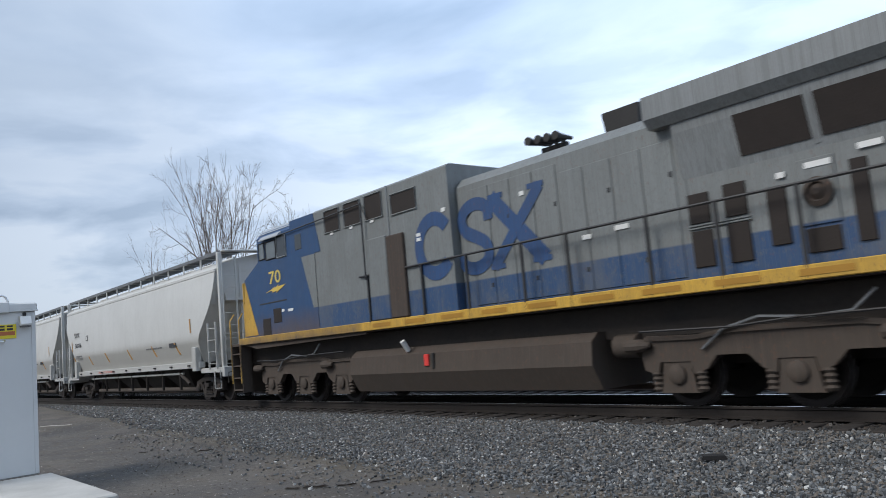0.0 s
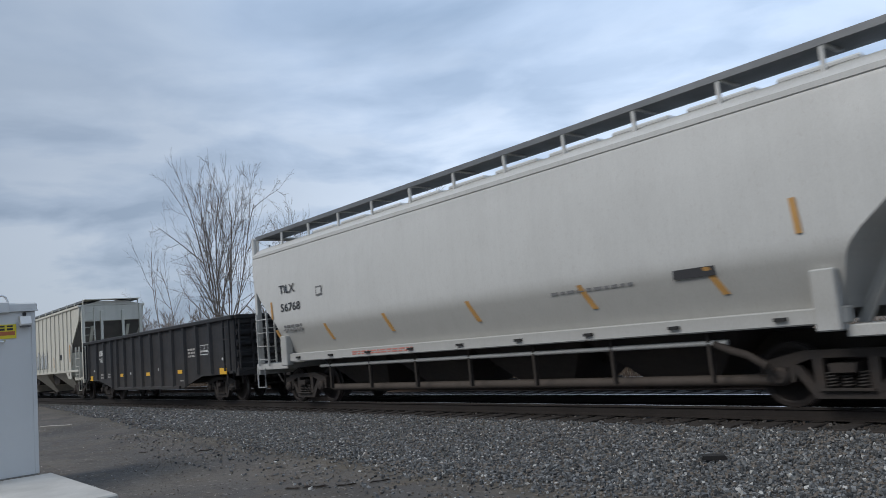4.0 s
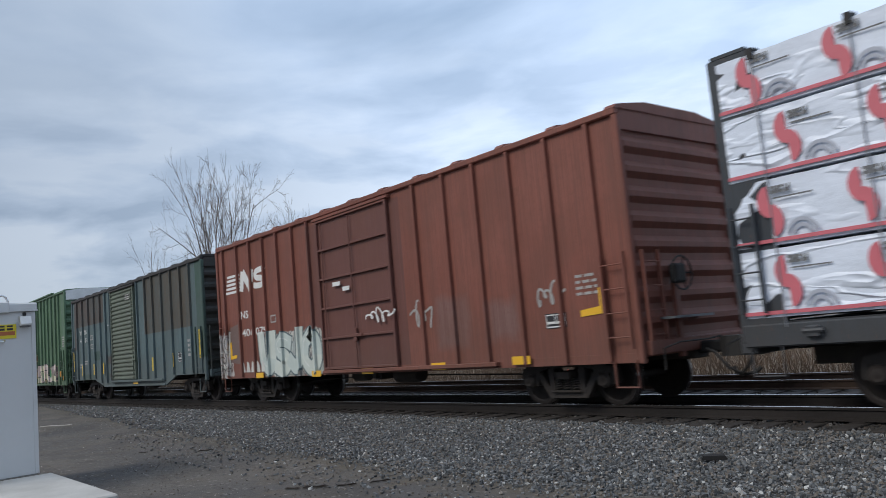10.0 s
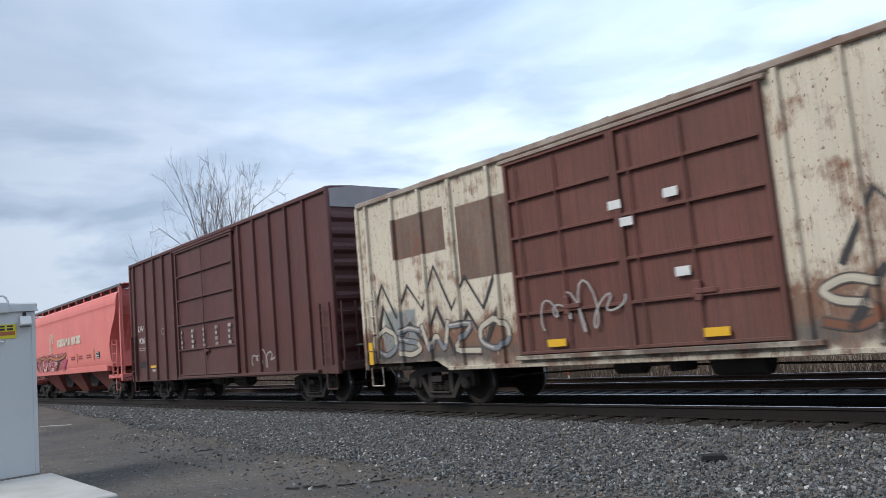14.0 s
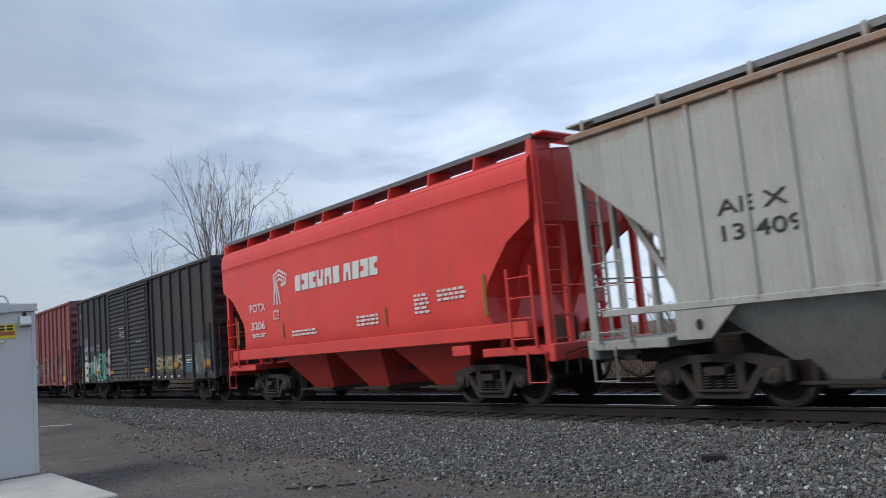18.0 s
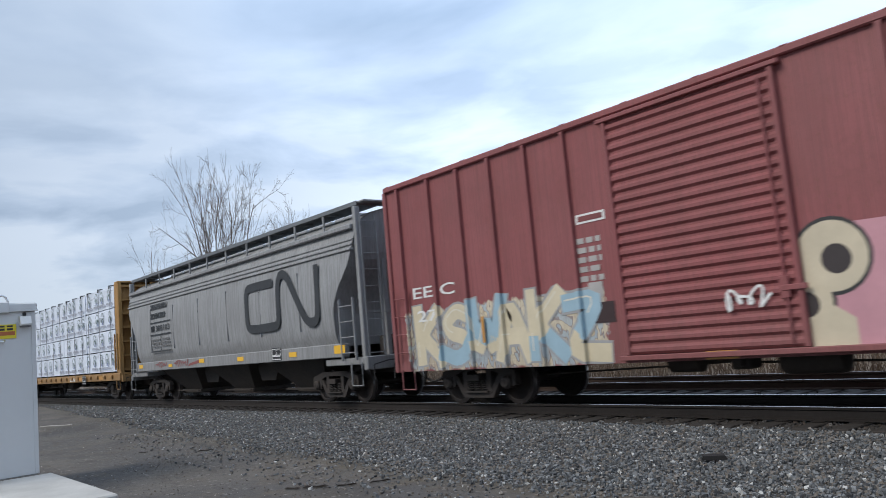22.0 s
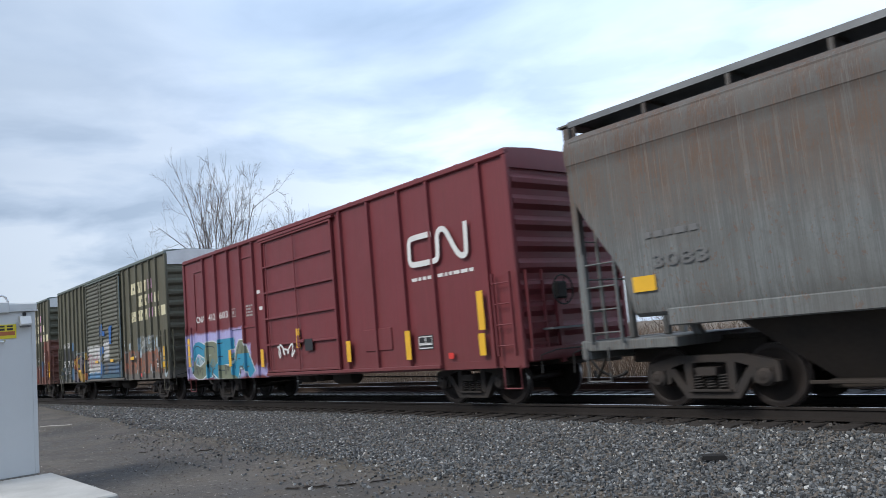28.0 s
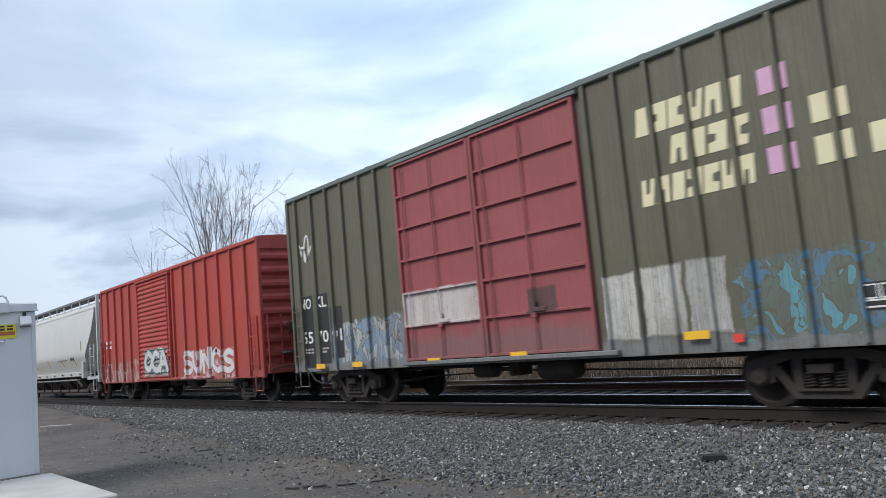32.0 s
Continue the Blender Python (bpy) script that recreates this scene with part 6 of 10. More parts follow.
def locomotive():
    car, h, wheels = start_car("locomotive", -22.0, 0.3, "grey and blue diesel locomotive with a yellow sill stripe", "locomotive")
    BLUE, GREY, YEL = (0.011, 0.055, 0.150), (0.175, 0.19, 0.19), (0.62, 0.36, 0.04)
    body = car_paint("locomotive_grey", car, GREY, rough=0.55, rust=0.05, streak=0.12, fade=0.3, grime=0.22, patches=[(-20, 20, 1.9, 2.48, BLUE)], seed=1)
    nose = car_paint("locomotive_blue", car, BLUE, alt=(0.012, 0.050, 0.14), rough=0.42, rust=0.02, streak=0.12, fade=0.25, grime=0.1, patches=[(-12, -5, 1.5, 2.15, (0.10, 0.062, 0.040), 0.9, 0.3)], seed=2)
    yel = car_paint("locomotive_yellow", car, YEL, rough=0.5, rust=0.12, streak=0.3, fade=0.2, grime=0.25, patches=[(-11.9, -4.6, 1.0, 1.92, (0.10, 0.065, 0.042), 0.5, 0.25)], seed=3)
    brown = car_paint("locomotive_frame", car, (0.052, 0.038, 0.031), alt=(0.080, 0.058, 0.046), rough=0.85, rust=0.1, streak=0.3, fade=0.5, grime=0.3, seed=4)
    dark_grille = plain("intake_grille", (0.022, 0.015, 0.012), 0.8, 0, 0.3, 40, 3, 0.4)
    # opaque panes; the bright sky behind them is put into the pale grey
    glass = plain("cab_glass_skylit", (0.16, 0.18, 0.19), 0.08, 0.0, 0.3, 6, 2, 0)
    dark_glass = plain("dark_cab_glass", (0.05, 0.055, 0.06), 0.12, 0.0, 0.3, 6, 2, 0)
    grey2 = car_paint("locomotive_roof", car, (0.20, 0.215, 0.22), rough=0.5, rust=0.03, streak=0.2, grime=0.18, seed=5)
    roof_pale = car_paint("cab_roof_paint", car, (0.34, 0.36, 0.38), rough=0.5, rust=0.03, streak=0.15, grime=0.15, seed=7)
    rail_blk = plain("handrail_paint", (0.030, 0.029, 0.030), 0.5, 0, 0.2, 20, 3, 0)
    # frame, deck, stripe
    part("frame", Geo().box(-11.6, 10.6, -0.95, 0.95, 1.10, 1.70, 0.03), underframe_dirt_shade, car, "dark main frame")
    part("front_sill", Geo().prism([(-11.2, 1.74), (-4.3, 1.74), (-4.4, 1.66), (-10.2, 1.58), (-10.6, 1.66)], -1.47, -1.38), brown, car, "dusty brown sill plate")
    for s in (-1, 1):
        part("sill_stripe", Geo().box(-11.2, 10.7, -1.55 if s < 0 else 1.40, -1.40 if s < 0 else 1.55, 1.73, 1.93, 0.012), yel, car, "yellow walkway edge")
    part("walkway", Geo().box(-11.8, 10.8, -1.50, 1.50, 1.71, 1.79), brown, car)
    W = 1.30
    part("long_hood", Geo().prism([(-W, 1.79), (-W, 4.42), (-W + 0.16, 4.60), (W - 0.16, 4.60), (W, 4.42), (W, 1.79)], -0.9, 4.4, "x"), body, car)
    for i in range(8):
        x = -0.55 + i * 0.6
        part("hood_door", Geo().box(x + 0.02, x + 0.575, -W - 0.018, -W, 1.98, 4.12 if i > 3 else 4.30, 0.008), body, car)
        part("latch", Geo().box(x + 0.48, x + 0.53, -W - 0.035, -W - 0.018, 3.55 if i % 2 else 2.3, 3.63 if i % 2 else 2.38, 0.006), rail_blk, car)
    part("cab_body", Geo().prism([(-1.50, 1.78), (-1.50, 4.72), (-1.34, 4.90), (-0.95, 4.95), (0.95, 4.95), (1.34, 4.90), (1.50, 4.72), (1.50, 1.78)], -9.72, -6.45, "x"), nose, car, "dark blue cab")
    part("equipment_body", Geo().prism([(-1.49, 1.80), (-1.49, 4.90), (-1.40, 4.96), (1.40, 4.96), (1.49, 4.90), (1.49, 1.80)], -6.45, -0.95, "x"), body, car)
    part("body_panel", Geo().prism([(-7.15, 3.86), (-6.66, 2.48), (-6.45, 2.48), (-6.45, 3.86)], -1.506, -1.49), body, car, "grey painted panel on the cab")
    part("body_fairing", Geo().prism([(-7.7, 3.88), (-6.15, 3.88), (-6.42, 4.91), (-7.7, 4.91)], -1.502, -1.44), nose, car)
    part("panel_seam", Geo().box(-3.12, -3.07, -1.515, -1.48, 3.8, 4.93, 0.006), grey2, car)
    part("short_hood", Geo().prism([(-11.15, 1.75), (-11.0, 3.66), (-9.85, 4.17), (-9.6, 4.17), (-9.6, 1.75)], -1.35, 1.35), nose, car, "blue sloping nose")
    part("nose_panel", Geo().prism([(-11.0, 3.64), (-11.155, 1.98), (-10.25, 1.98)], -1.357, -1.34), yel, car, "yellow nose edge")
    part("nose_front", Geo().prism([(-1.35, 1.8), (1.35, 1.8), (1.35, 3.6), (-1.35, 3.6)], -11.175, -11.10, "x"), yel, car)
    part("nose_handrail", Geo().tube([(-10.75, -0.7, 3.8), (-10.7, -0.7, 3.95), (-10.3, -0.7, 4.12), (-10.25, -0.7, 4.0)], 0.018, 5), rail_blk, car)
    part("cab_roof", Geo().prism([(-1.42, 4.83), (-1.2, 5.0), (1.2, 5.0), (1.42, 4.83)], -9.80, -6.40, "x"), roof_pale, car, "pale grey cab roof")
    part("sun_visor", Geo().prism([(-1.50, 4.66), (-1.62, 4.60), (-1.62, 4.63), (-1.50, 4.74)], -9.4, -8.2, "x"), roof_pale, car)
    for x0, x1, za, zb, m in ((-9.60, -9.26, 4.10, 4.56, glass), (-9.16, -8.56, 4.05, 4.55, glass), (-8.50, -7.95, 4.02, 4.64, dark_glass)):
        w = part("cab_window", Geo().prism([(x0, za), (x1, za), (x1, zb), (x0, zb)], -1.508, -1.44), m, car, "cab side window")
        part("window_frame", Geo().tube([(x0, -1.51, za), (x1, -1.51, za), (x1, -1.51, zb), (x0, -1.51, zb), (x0, -1.51, za)], 0.026, 4), rail_blk if m is glass else grey2, w)
    for a in (-1, 1):
        part("windshield", Geo().prism([(a * 0.12, 4.22), (a * 1.25, 4.22), (a * 1.15, 4.68), (a * 0.12, 4.68)], -9.75, -9.70, "x"), glass, car)
    part("rear_cab_window", Geo().box(-7.45, -7.1, -1.512, -1.48, 4.08, 4.5, 0.01), dark_glass, car)
    part("door_groove", Geo().box(-9.75, -8.1, -1.508, -1.48, 2.81, 2.85, 0.005), rail_blk, car)
    for x0, x1, z0, z1 in ((-9.6, -9.12, 1.85, 2.40), (-8.92, -8.45, 2.24, 2.64)):
        part("vent_screen", Geo().box(x0, x1, -1.512, -1.48, z0, z1, 0.01), dark_grille, car)
    for x0, x1, z0, z1 in ((-5.85, -5.15, 4.27, 4.83), (-4.92, -4.2, 4.27, 4.84), (-4.0, -3.3, 4.27, 4.85), (-2.95, -2.02, 4.22, 4.68)):
        w = part("intake_grille", Geo().box(x0, x1, -1.50, -1.40, z0, z1, 0.01), dark_grille, car, "dark intake screen")
        part("frame", Geo().tube([(x0, -1.505, z0), (x1, -1.505, z0), (x1, -1.505, z1), (x0, -1.505, z1), (x0, -1.505, z0)], 0.022, 4), body, w)
    part("cabinet", Geo().box(-3.95, -3.2, -1.56, -1.46, 1.94, 3.82, 0.02), body, car)
    part("cabinet_recess", Geo().box(-3.18, -2.55, -1.565, -1.45, 1.94, 3.78, 0.02), brown, car, "dusty brown cabinet door")
    # radiator section with wings
    part("radiator_hood", Geo().prism([(-W, 3.45), (-1.45, 4.15), (-1.52, 4.75), (1.52, 4.75), (1.45, 4.15), (W, 3.45)], 4.35, 10.6, "x"), grey2, car)
    part("radiator_wing", Geo().prism([(-1.50, 4.30), (-1.62, 4.44), (-1.62, 4.80), (1.62, 4.80), (1.62, 4.44), (1.50, 4.30)], 3.98, 10.7, "x"), grey2, car, "overhanging radiator wing")
    part("radiator_body", Geo().box(4.4, 10.6, -W, W, 1.79, 3.62, 0.01), body, car)
    for x0, x1 in ((5.35, 6.36), (6.50, 7.5), (7.64, 8.7)):
        part("radiator_grille", Geo().prism([(-1.345, 3.58), (-1.47, 4.16), (-1.42, 4.16), (-1.30, 3.58)], x0, x1, "x"), dark_grille, car, "dark radiator screen")
        part("grille_bar", Geo().prism([(-1.32, 3.5), (-1.47, 4.2), (-1.40, 4.2), (-1.28, 3.5)], x1 + 0.02, x1 + 0.10, "x"), grey2, car)
    for x0, x1, z0, z1 in ((4.39, 4.74, 2.75, 3.20), (4.39, 4.74, 2.1, 2.64), (4.98, 5.33, 2.76, 3.24), (4.98, 5.33, 2.1, 2.66), (5.62, 5.90, 2.25, 3.06), (6.76, 6.98, 2.14, 3.2), (6.10, 6.55, 2.08, 2.40), (7.25, 7.7, 2.14, 3.2)):
        part("vent_grille", Geo().box(x0, x1, -W - 0.03, -W, z0, z1, 0.008), dark_grille, car)
    for z in (2.67, 2.71):
        part("louvre", Geo().box(4.36, 5.36, -W - 0.035, -W, z, z + 0.025, 0.005), body, car)
    fan = part("blower_recess", Geo().box(6.08, 6.58, -W - 0.025, -W, 2.44, 3.33, 0.008), body, car)
    part("blower", Geo().lathe([(0.20, -W - 0.025), (0.20, -W - 0.07), (0.13, -W - 0.10), (0.11, -W - 0.06), (0.04, -W - 0.11)], 6.34, 2.87, 18), brown, fan)
    # roof things
    part("exhaust_stack", Geo().prism([(2.50, 4.58), (2.42, 5.12), (3.22, 5.12), (3.16, 4.58)], -0.6, 0.2), black_iron, car, "sooty exhaust stack")
    hn = part("air_horn", Geo().box(0.85, 1.5, -0.56, -0.44, 4.60, 4.88, 0.02), black_iron, car)
    for x, l in ((0.90, 0.30), (1.08, 0.22), (1.26, 0.16), (1.44, 0.12)):
        part("trumpet", Geo().tube([(x, -0.3, 4.97), (x, -0.5 - l, 4.97), (x, -0.66 - l, 4.98)], 0.035, 8, 0, 0.09), black_iron, hn)
    part("roof_hatch", Geo().box(-0.6, 1.2, -0.9, 0.9, 4.60, 4.635, 0.01), body, car)
    part("roof_antenna", Geo().box(-9.1, -8.7, -0.6, -0.3, 5.0, 5.04, 0.01), roof_pale, car)
    # handrails
    for s in (-1, 1):
        part("handrail", Geo().tube([(-4.4, s * 1.53, 3.0), (10.6, s * 1.53, 3.0)], 0.024, 6), rail_blk, car)
        for i, x in enumerate((-4.05, -2.7, -2.0, -0.55, 1.0, 2.1, 3.75, 4.95, 6.15, 7.6, 9.0, 10.4)):
            part("stanchion", shared(("stanchion", s), lambda: Geo().box(-0.028, 0.028, -0.02, 0.02, 1.75, 3.0, 0.004), rail_blk), None, car, at=(x, s * 1.53, 0))
    part("upper_handrail", Geo().tube([(-7.9, -1.56, 4.62), (-4.1, -1.56, 4.70), (-3.85, -1.60, 4.3)], 0.018, 5), rail_blk, car)
    part("upper_handrail", Geo().tube([(-4.05, -1.58, 2.9), (-4.05, -1.58, 4.72)], 0.022, 5), rail_blk, car)
    # fuel tank
    tank = part("fuel_tank", Geo().prism([(-1.38, 0.72), (-1.34, 1.12), (-1.15, 1.27), (1.15, 1.27), (1.34, 1.12), (1.38, 0.72), (1.15, 0.30), (-1.15, 0.30)], -5.35, 2.25, "x"), brown, car, "brown-dusted fuel tank")
    part("fuel_gauge", Geo().box(-2.35, -2.2, -1.40, -1.35, 0.85, 1.1, 0.01), red_lamp_paint, tank)
    part("sight_slot", Geo().box(-2.1, -2.02, -1.395, -1.35, 0.78, 1.12, 0.01), black_iron, tank)
    part("filler_neck", Geo().tube([(-3.0, -1.30, 1.2), (-3.0, -1.45, 1.42)], 0.06, 8), white_paint, tank)
    part("air_reservoir", Geo().lathe([(0.05, 2.5), (0.2, 2.55), (0.2, 3.0), (0.05, 3.05)], -1.0, 1.0, 12, 0, "x"), brown, car, smooth=40)
    # three-axle trucks
    for cx in (-8.05, 5.65):
        t = part("truck", Geo().box(-0.4, 0.4, -0.9, 0.9, 0.7, 1.15, 0.02).box(-2.3, 2.3, -0.15, 0.15, 0.6, 0.8), steel_dark, car, "three-axle locomotive truck", at=(cx, 0, 0))
        for s in (-1, 1):
            f = Geo().prism([(-2.55, 0.98), (-2.45, 1.12), (-1.5, 1.10), (-0.9, 1.18), (0.9, 1.18), (1.5, 1.10), (2.45, 1.12), (2.55, 0.98), (2.5, 0.60), (2.25, 0.52), (2.2, 0.72), (1.66, 0.72), (1.6, 0.52), (1.38, 0.60), (1.2, 0.80), (0.7, 0.80), (0.5, 0.60), (0.3, 0.52), (0.26, 0.72), (-0.26, 0.72), (-0.3, 0.52), (-0.5, 0.60), (-0.7, 0.80), (-1.2, 0.80), (-1.38, 0.60), (-1.6, 0.52), (-1.66, 0.72), (-2.2, 0.72), (-2.25, 0.52), (-2.5, 0.60)], s * 1.16, s * 1.02)
            part("side_frame", f, brown, t)
            part("frame_flange", Geo().prism([(-2.5, 1.06), (-2.4, 1.14), (-1.5, 1.12), (-0.9, 1.20), (0.9, 1.20), (1.5, 1.12), (2.4, 1.14), (2.5, 1.06), (1.5, 1.05), (0.9, 1.12), (-0.9, 1.12), (-1.5, 1.05)], s * 1.20, s * 1.16), brown, t)
            for a in (-1.91, 0.0, 1.91):
                jb = part("journal_box", Geo().prism([(a - 0.24, 0.74), (a + 0.24, 0.74), (a + 0.30, 0.34), (a + 0.34, 0.24), (a - 0.34, 0.24), (a - 0.30, 0.34)], s * 1.14, s * 0.98), brown, t)
                part("bearing_cap", Geo().lathe([(0.15, s * 1.14), (0.15, s * 1.19), (0.10, s * 1.22), (0.03, s * 1.225)], a, 0.53, 14), brown, jb, smooth=35)
                for o in (-0.40, 0.40):
                    part("spring", shared(("loco_spring", s), lambda: Geo().lathe([(0.06, 0.26), (0.09, 0.30), (0.06, 0.34), (0.09, 0.38), (0.06, 0.42), (0.09, 0.46), (0.06, 0.50), (0.09, 0.54), (0.06, 0.58)], 0, 0, 10, 0, "z"), brown), None, t, at=(a + o, s * 1.10, 0))
            for a in (-2.75, 1.2):
                part("brake_cylinder", Geo().lathe([(0.10, a), (0.11, a + 0.25), (0.04, a + 0.45)], s * 1.24, 1.0, 10, 0, "x"), brown, t)
            part("sand_hose", Geo().tube([(1.2, s * 1.3, 1.55), (0.9, s * 1.32, 1.3), (0.3, s * 1.25, 1.26), (-0.4, s * 1.28, 1.32), (-1.0, s * 1.24, 1.18), (-1.4, s * 1.2, 0.9)], 0.022, 5), galv, t)
            part("air_pipe", Geo().tube([(-2.4, s * 1.34, 1.22), (-0.8, s * 1.34, 1.20), (0.2, s * 1.34, 1.27), (2.4, s * 1.34, 1.30)], 0.018, 5), rail_blk, t)
        for a in (-1.91, 0.0, 1.91):
            w = part("wheelset", shared(("loco_wheelset",), lambda: wheelset_mesh(), [wheel_steel, tread_steel], 35), None, t, "steel wheelset", at=(a, 0, 0.53))
            w.scale = (1.16, 1.0, 1.16)
            wheels.append(w)
    # pilot, steps, coupler
    for e, sx in ((-1, -11.5), (1, 10.35)):
        part("pilot_plate", Geo().prism([(-1.2, 0.30), (1.2, 0.30), (1.2, 1.7), (-1.2, 1.7)], sx + e * 0.26, sx + e * 0.34, "x"), brown, car)
        for i in range(4):
            z = 0.38 + i * 0.36
            part("step", Geo().box(sx - 0.3, sx + 0.3, -1.52, -1.15, z, z + 0.04), brown, car)
        for a in (-0.31, 0.31):
            part("step_side", Geo().box(sx + a - 0.02, sx + a + 0.02, -1.5, -1.2, 0.32, 1.74), brown, car)
            part("step_handrail", Geo().tube([(sx + a, -1.53, 0.6), (sx + a, -1.53, 2.5), (sx + a + e * 0.1, -1.35, 2.7)], 0.02, 5), yel, car)
        coupler(car, sx + e * 0.35, e)
    # markings
    text(car, "70", -9.06, -8.36, 3.34, 3.70, plain("pale_yellow_paint", (0.72, 0.55, 0.12), 0.5), -1.504, "cab_number")
    outline(car, "lightning_emblem", [(-9.30, 3.12), (-8.88, 3.16), (-8.93, 3.10), (-8.60, 3.13), (-8.68, 3.07), (-8.10, 3.26), (-8.55, 3.24), (-8.50, 3.29), (-8.78, 3.20), (-8.72, 3.25), (-9.02, 3.18)], plain("emblem_yellow", (0.70, 0.50, 0.09), 0.5), -1.506, "yellow zigzag emblem")
    bl = car_paint("brand_blue", car, (0.014, 0.062, 0.18), alt=(0.016, 0.060, 0.165), rough=0.5, rust=0.06, streak=0.2, fade=0.2, grime=0.2, seed=6)
    ring(car, "brand_shape", -1.52, 3.32, 0.68, 0.72, 0.30, bl, -1.494, 38, 322, "big blue painted ring shape")
    yb = -W - 0.024
    band(car, "brand_shape", rounded([(0.00, 3.62), (-0.02, 3.92), (-0.42, 4.02), (-0.80, 3.86), (-0.78, 3.50), (-0.40, 3.34), (-0.06, 3.16), (-0.06, 2.84), (-0.44, 2.68), (-0.84, 2.80), (-0.88, 3.04)]), 0.26, bl, yb, "big blue painted winding stripe")
    band(car, "brand_shape", [(0.10, 4.02), (1.42, 2.66)], 0.34, bl, yb, "big blue painted bar")
    band(car, "brand_shape", [(1.42, 4.02), (0.06, 2.66)], 0.24, bl, yb - 0.002, "big blue painted bar")
    for a, b, z in ((0.02, 0.44, 3.98), (1.10, 1.52, 3.98), (-0.04, 0.36, 2.62), (1.10, 1.56, 2.62)):
        plate(car, "brand_shape", a, b, z, z + 0.10, bl, yb - 0.001)
    for x, z, w in ((2.3, 2.85, 0.20), (3.0, 2.90, 0.28), (4.4, 3.78, 0.25), (0.9, 3.9, 0.12), (6.9, 3.3, 0.3), (6.2, 3.2, 0.35), (-1.2, 3.98, 0.12), (5.8, 3.15, 0.12)):
        plate(car, "label_sticker", x, x + w, z, z + 0.08, white_paint, -W - 0.03 if x > -0.9 else -1.498)
    for x, z in ((-8.4, 2.52), (-8.05, 2.5), (-7.9, 2.5), (-2.1, 3.6), (-2.1, 3.5), (-5.6, 4.2), (-4.7, 4.2), (-3.8, 4.2)):
        plate(car, "label_sticker", x, x + 0.14, z, z + 0.07, white_paint, -1.504)
    reflectors(car, [(-3.6 + 1.25 * i, 1.83) for i in range(12)], -1.552, 0.7, 0.09, plain("amber_strip", (0.42, 0.21, 0.02), 0.5))
    return car


locomotive()


def white_hopper(left, right, label, mark, num, seed, bays_n=4):
    col = (0.575, 0.575, 0.555)
    bars_col = (0.60, 0.30, 0.08)
    # patches makes the hull greyer below z 2.12
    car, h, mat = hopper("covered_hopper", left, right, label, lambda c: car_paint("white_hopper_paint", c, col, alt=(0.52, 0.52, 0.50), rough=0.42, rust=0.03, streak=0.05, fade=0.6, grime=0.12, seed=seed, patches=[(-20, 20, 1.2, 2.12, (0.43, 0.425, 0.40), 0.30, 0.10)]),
                         WHITE_PROF, WHITE_CUT, 4.80, [(-5.9, -3.0), (-2.95, -0.05), (0.0, 2.9), (2.95, 5.9)], underframe_dirt_shade, 1.12, (1.14, 1.36), 4.85, hatch_z=4.73)
    for e in (-1, 1):
        side = [(-1.12, 3.30), (-1.26, 3.75), (-1.32, 4.20), (-1.02, 4.42), (-0.5, 4.56)]
        wall = part("end_wall", Geo().prism(side + [(-q, z) for q, z in reversed(side)], e * (h - 0.24), e * (h - 0.19), "x"), mat, car)
        for q in (-0.62, 0.0, 0.62):
            part("end_rib", Geo().box(e * (h - 0.19) - 0.03, e * (h - 0.19) + 0.03, q - 0.04, q + 0.04, 3.3, 4.42, 0.008), mat, wall)
        part("end_flange", Geo().box(e * (h - 0.20) - 0.05, e * (h - 0.20) + 0.05, -1.14, 1.14, 3.24, 3.31, 0.008), mat, wall)
    y = -1.60
    if num:
        text(car, mark, -h + 1.88, -h + 2.75, 2.99, 3.22, black_paint, y)
        text(car, num, -h + 1.92, -h + 3.0, 2.50, 2.72, black_paint, y)
        bars(car, -h + 2.0, -h + 3.0, 1.95, 2.15, 2, dim_black, y + 0.02, seed)
        plate(car, "stencil_plate", -h + 3.85, -h + 4.15, 2.76, 3.0, dim_black, y)
        plate(car, "stencil_field", -h + 3.89, -h + 4.11, 2.80, 2.96, mat, y - 0.004)
    bars(car, 2.6, 4.4, 1.95, 2.2, 3, dim_black, -1.55, seed + 1)
    plate(car, "consolidated_stencil", 5.1, 5.8, 1.95, 2.2, black_paint, -1.56)
    slash = plain("orange_slash", (0.55, 0.30, 0.09), 0.6, 0, 0.3, 20, 2, 0)
    hull_y = lambda z: next(a[0] + (b[0] - a[0]) * (z - a[1]) / (b[1] - a[1]) for a, b in zip(WHITE_PROF, WHITE_PROF[1:]) if a[1] <= z <= b[1])
    for x, z in ((-h + 1.45, 1.62), (-h + 4.05, 1.62), (-h + 6.65, 1.66), (0.3, 1.66), (3.2, 1.66), (5.6, 1.66)):
        g = Geo()
        for k in range(4):      # the strip follows the hull's curve
            za, zb_ = z + 0.105 * k, z + 0.105 * (k + 1)
            xa, xb_ = x + 0.22 - 0.055 * k, x + 0.165 - 0.055 * k
            ya, yb = hull_y(za) - 0.022, hull_y(zb_) - 0.022
            g.add([(xa, ya, za), (xa + 0.11, ya, za), (xb_ + 0.11, yb, zb_), (xb_, yb, zb_), (xa, ya + 0.04, za), (xa + 0.11, ya + 0.04, za), (xb_ + 0.11, yb + 0.04, zb_), (xb_, yb + 0.04, zb_)], [(0, 1, 2, 3), (0, 3, 7, 4), (1, 5, 6, 2)])
        part("reflector", g, slash, car, "faded orange reflective strip")
    for x in (-h + 1.36, h - 2.2):
        outline(car, "reflector", [(x, 2.34), (x + 0.09, 2.34), (x + 0.05, 2.82), (x - 0.04, 2.82)], slash, -1.602, "faded orange reflective strip")
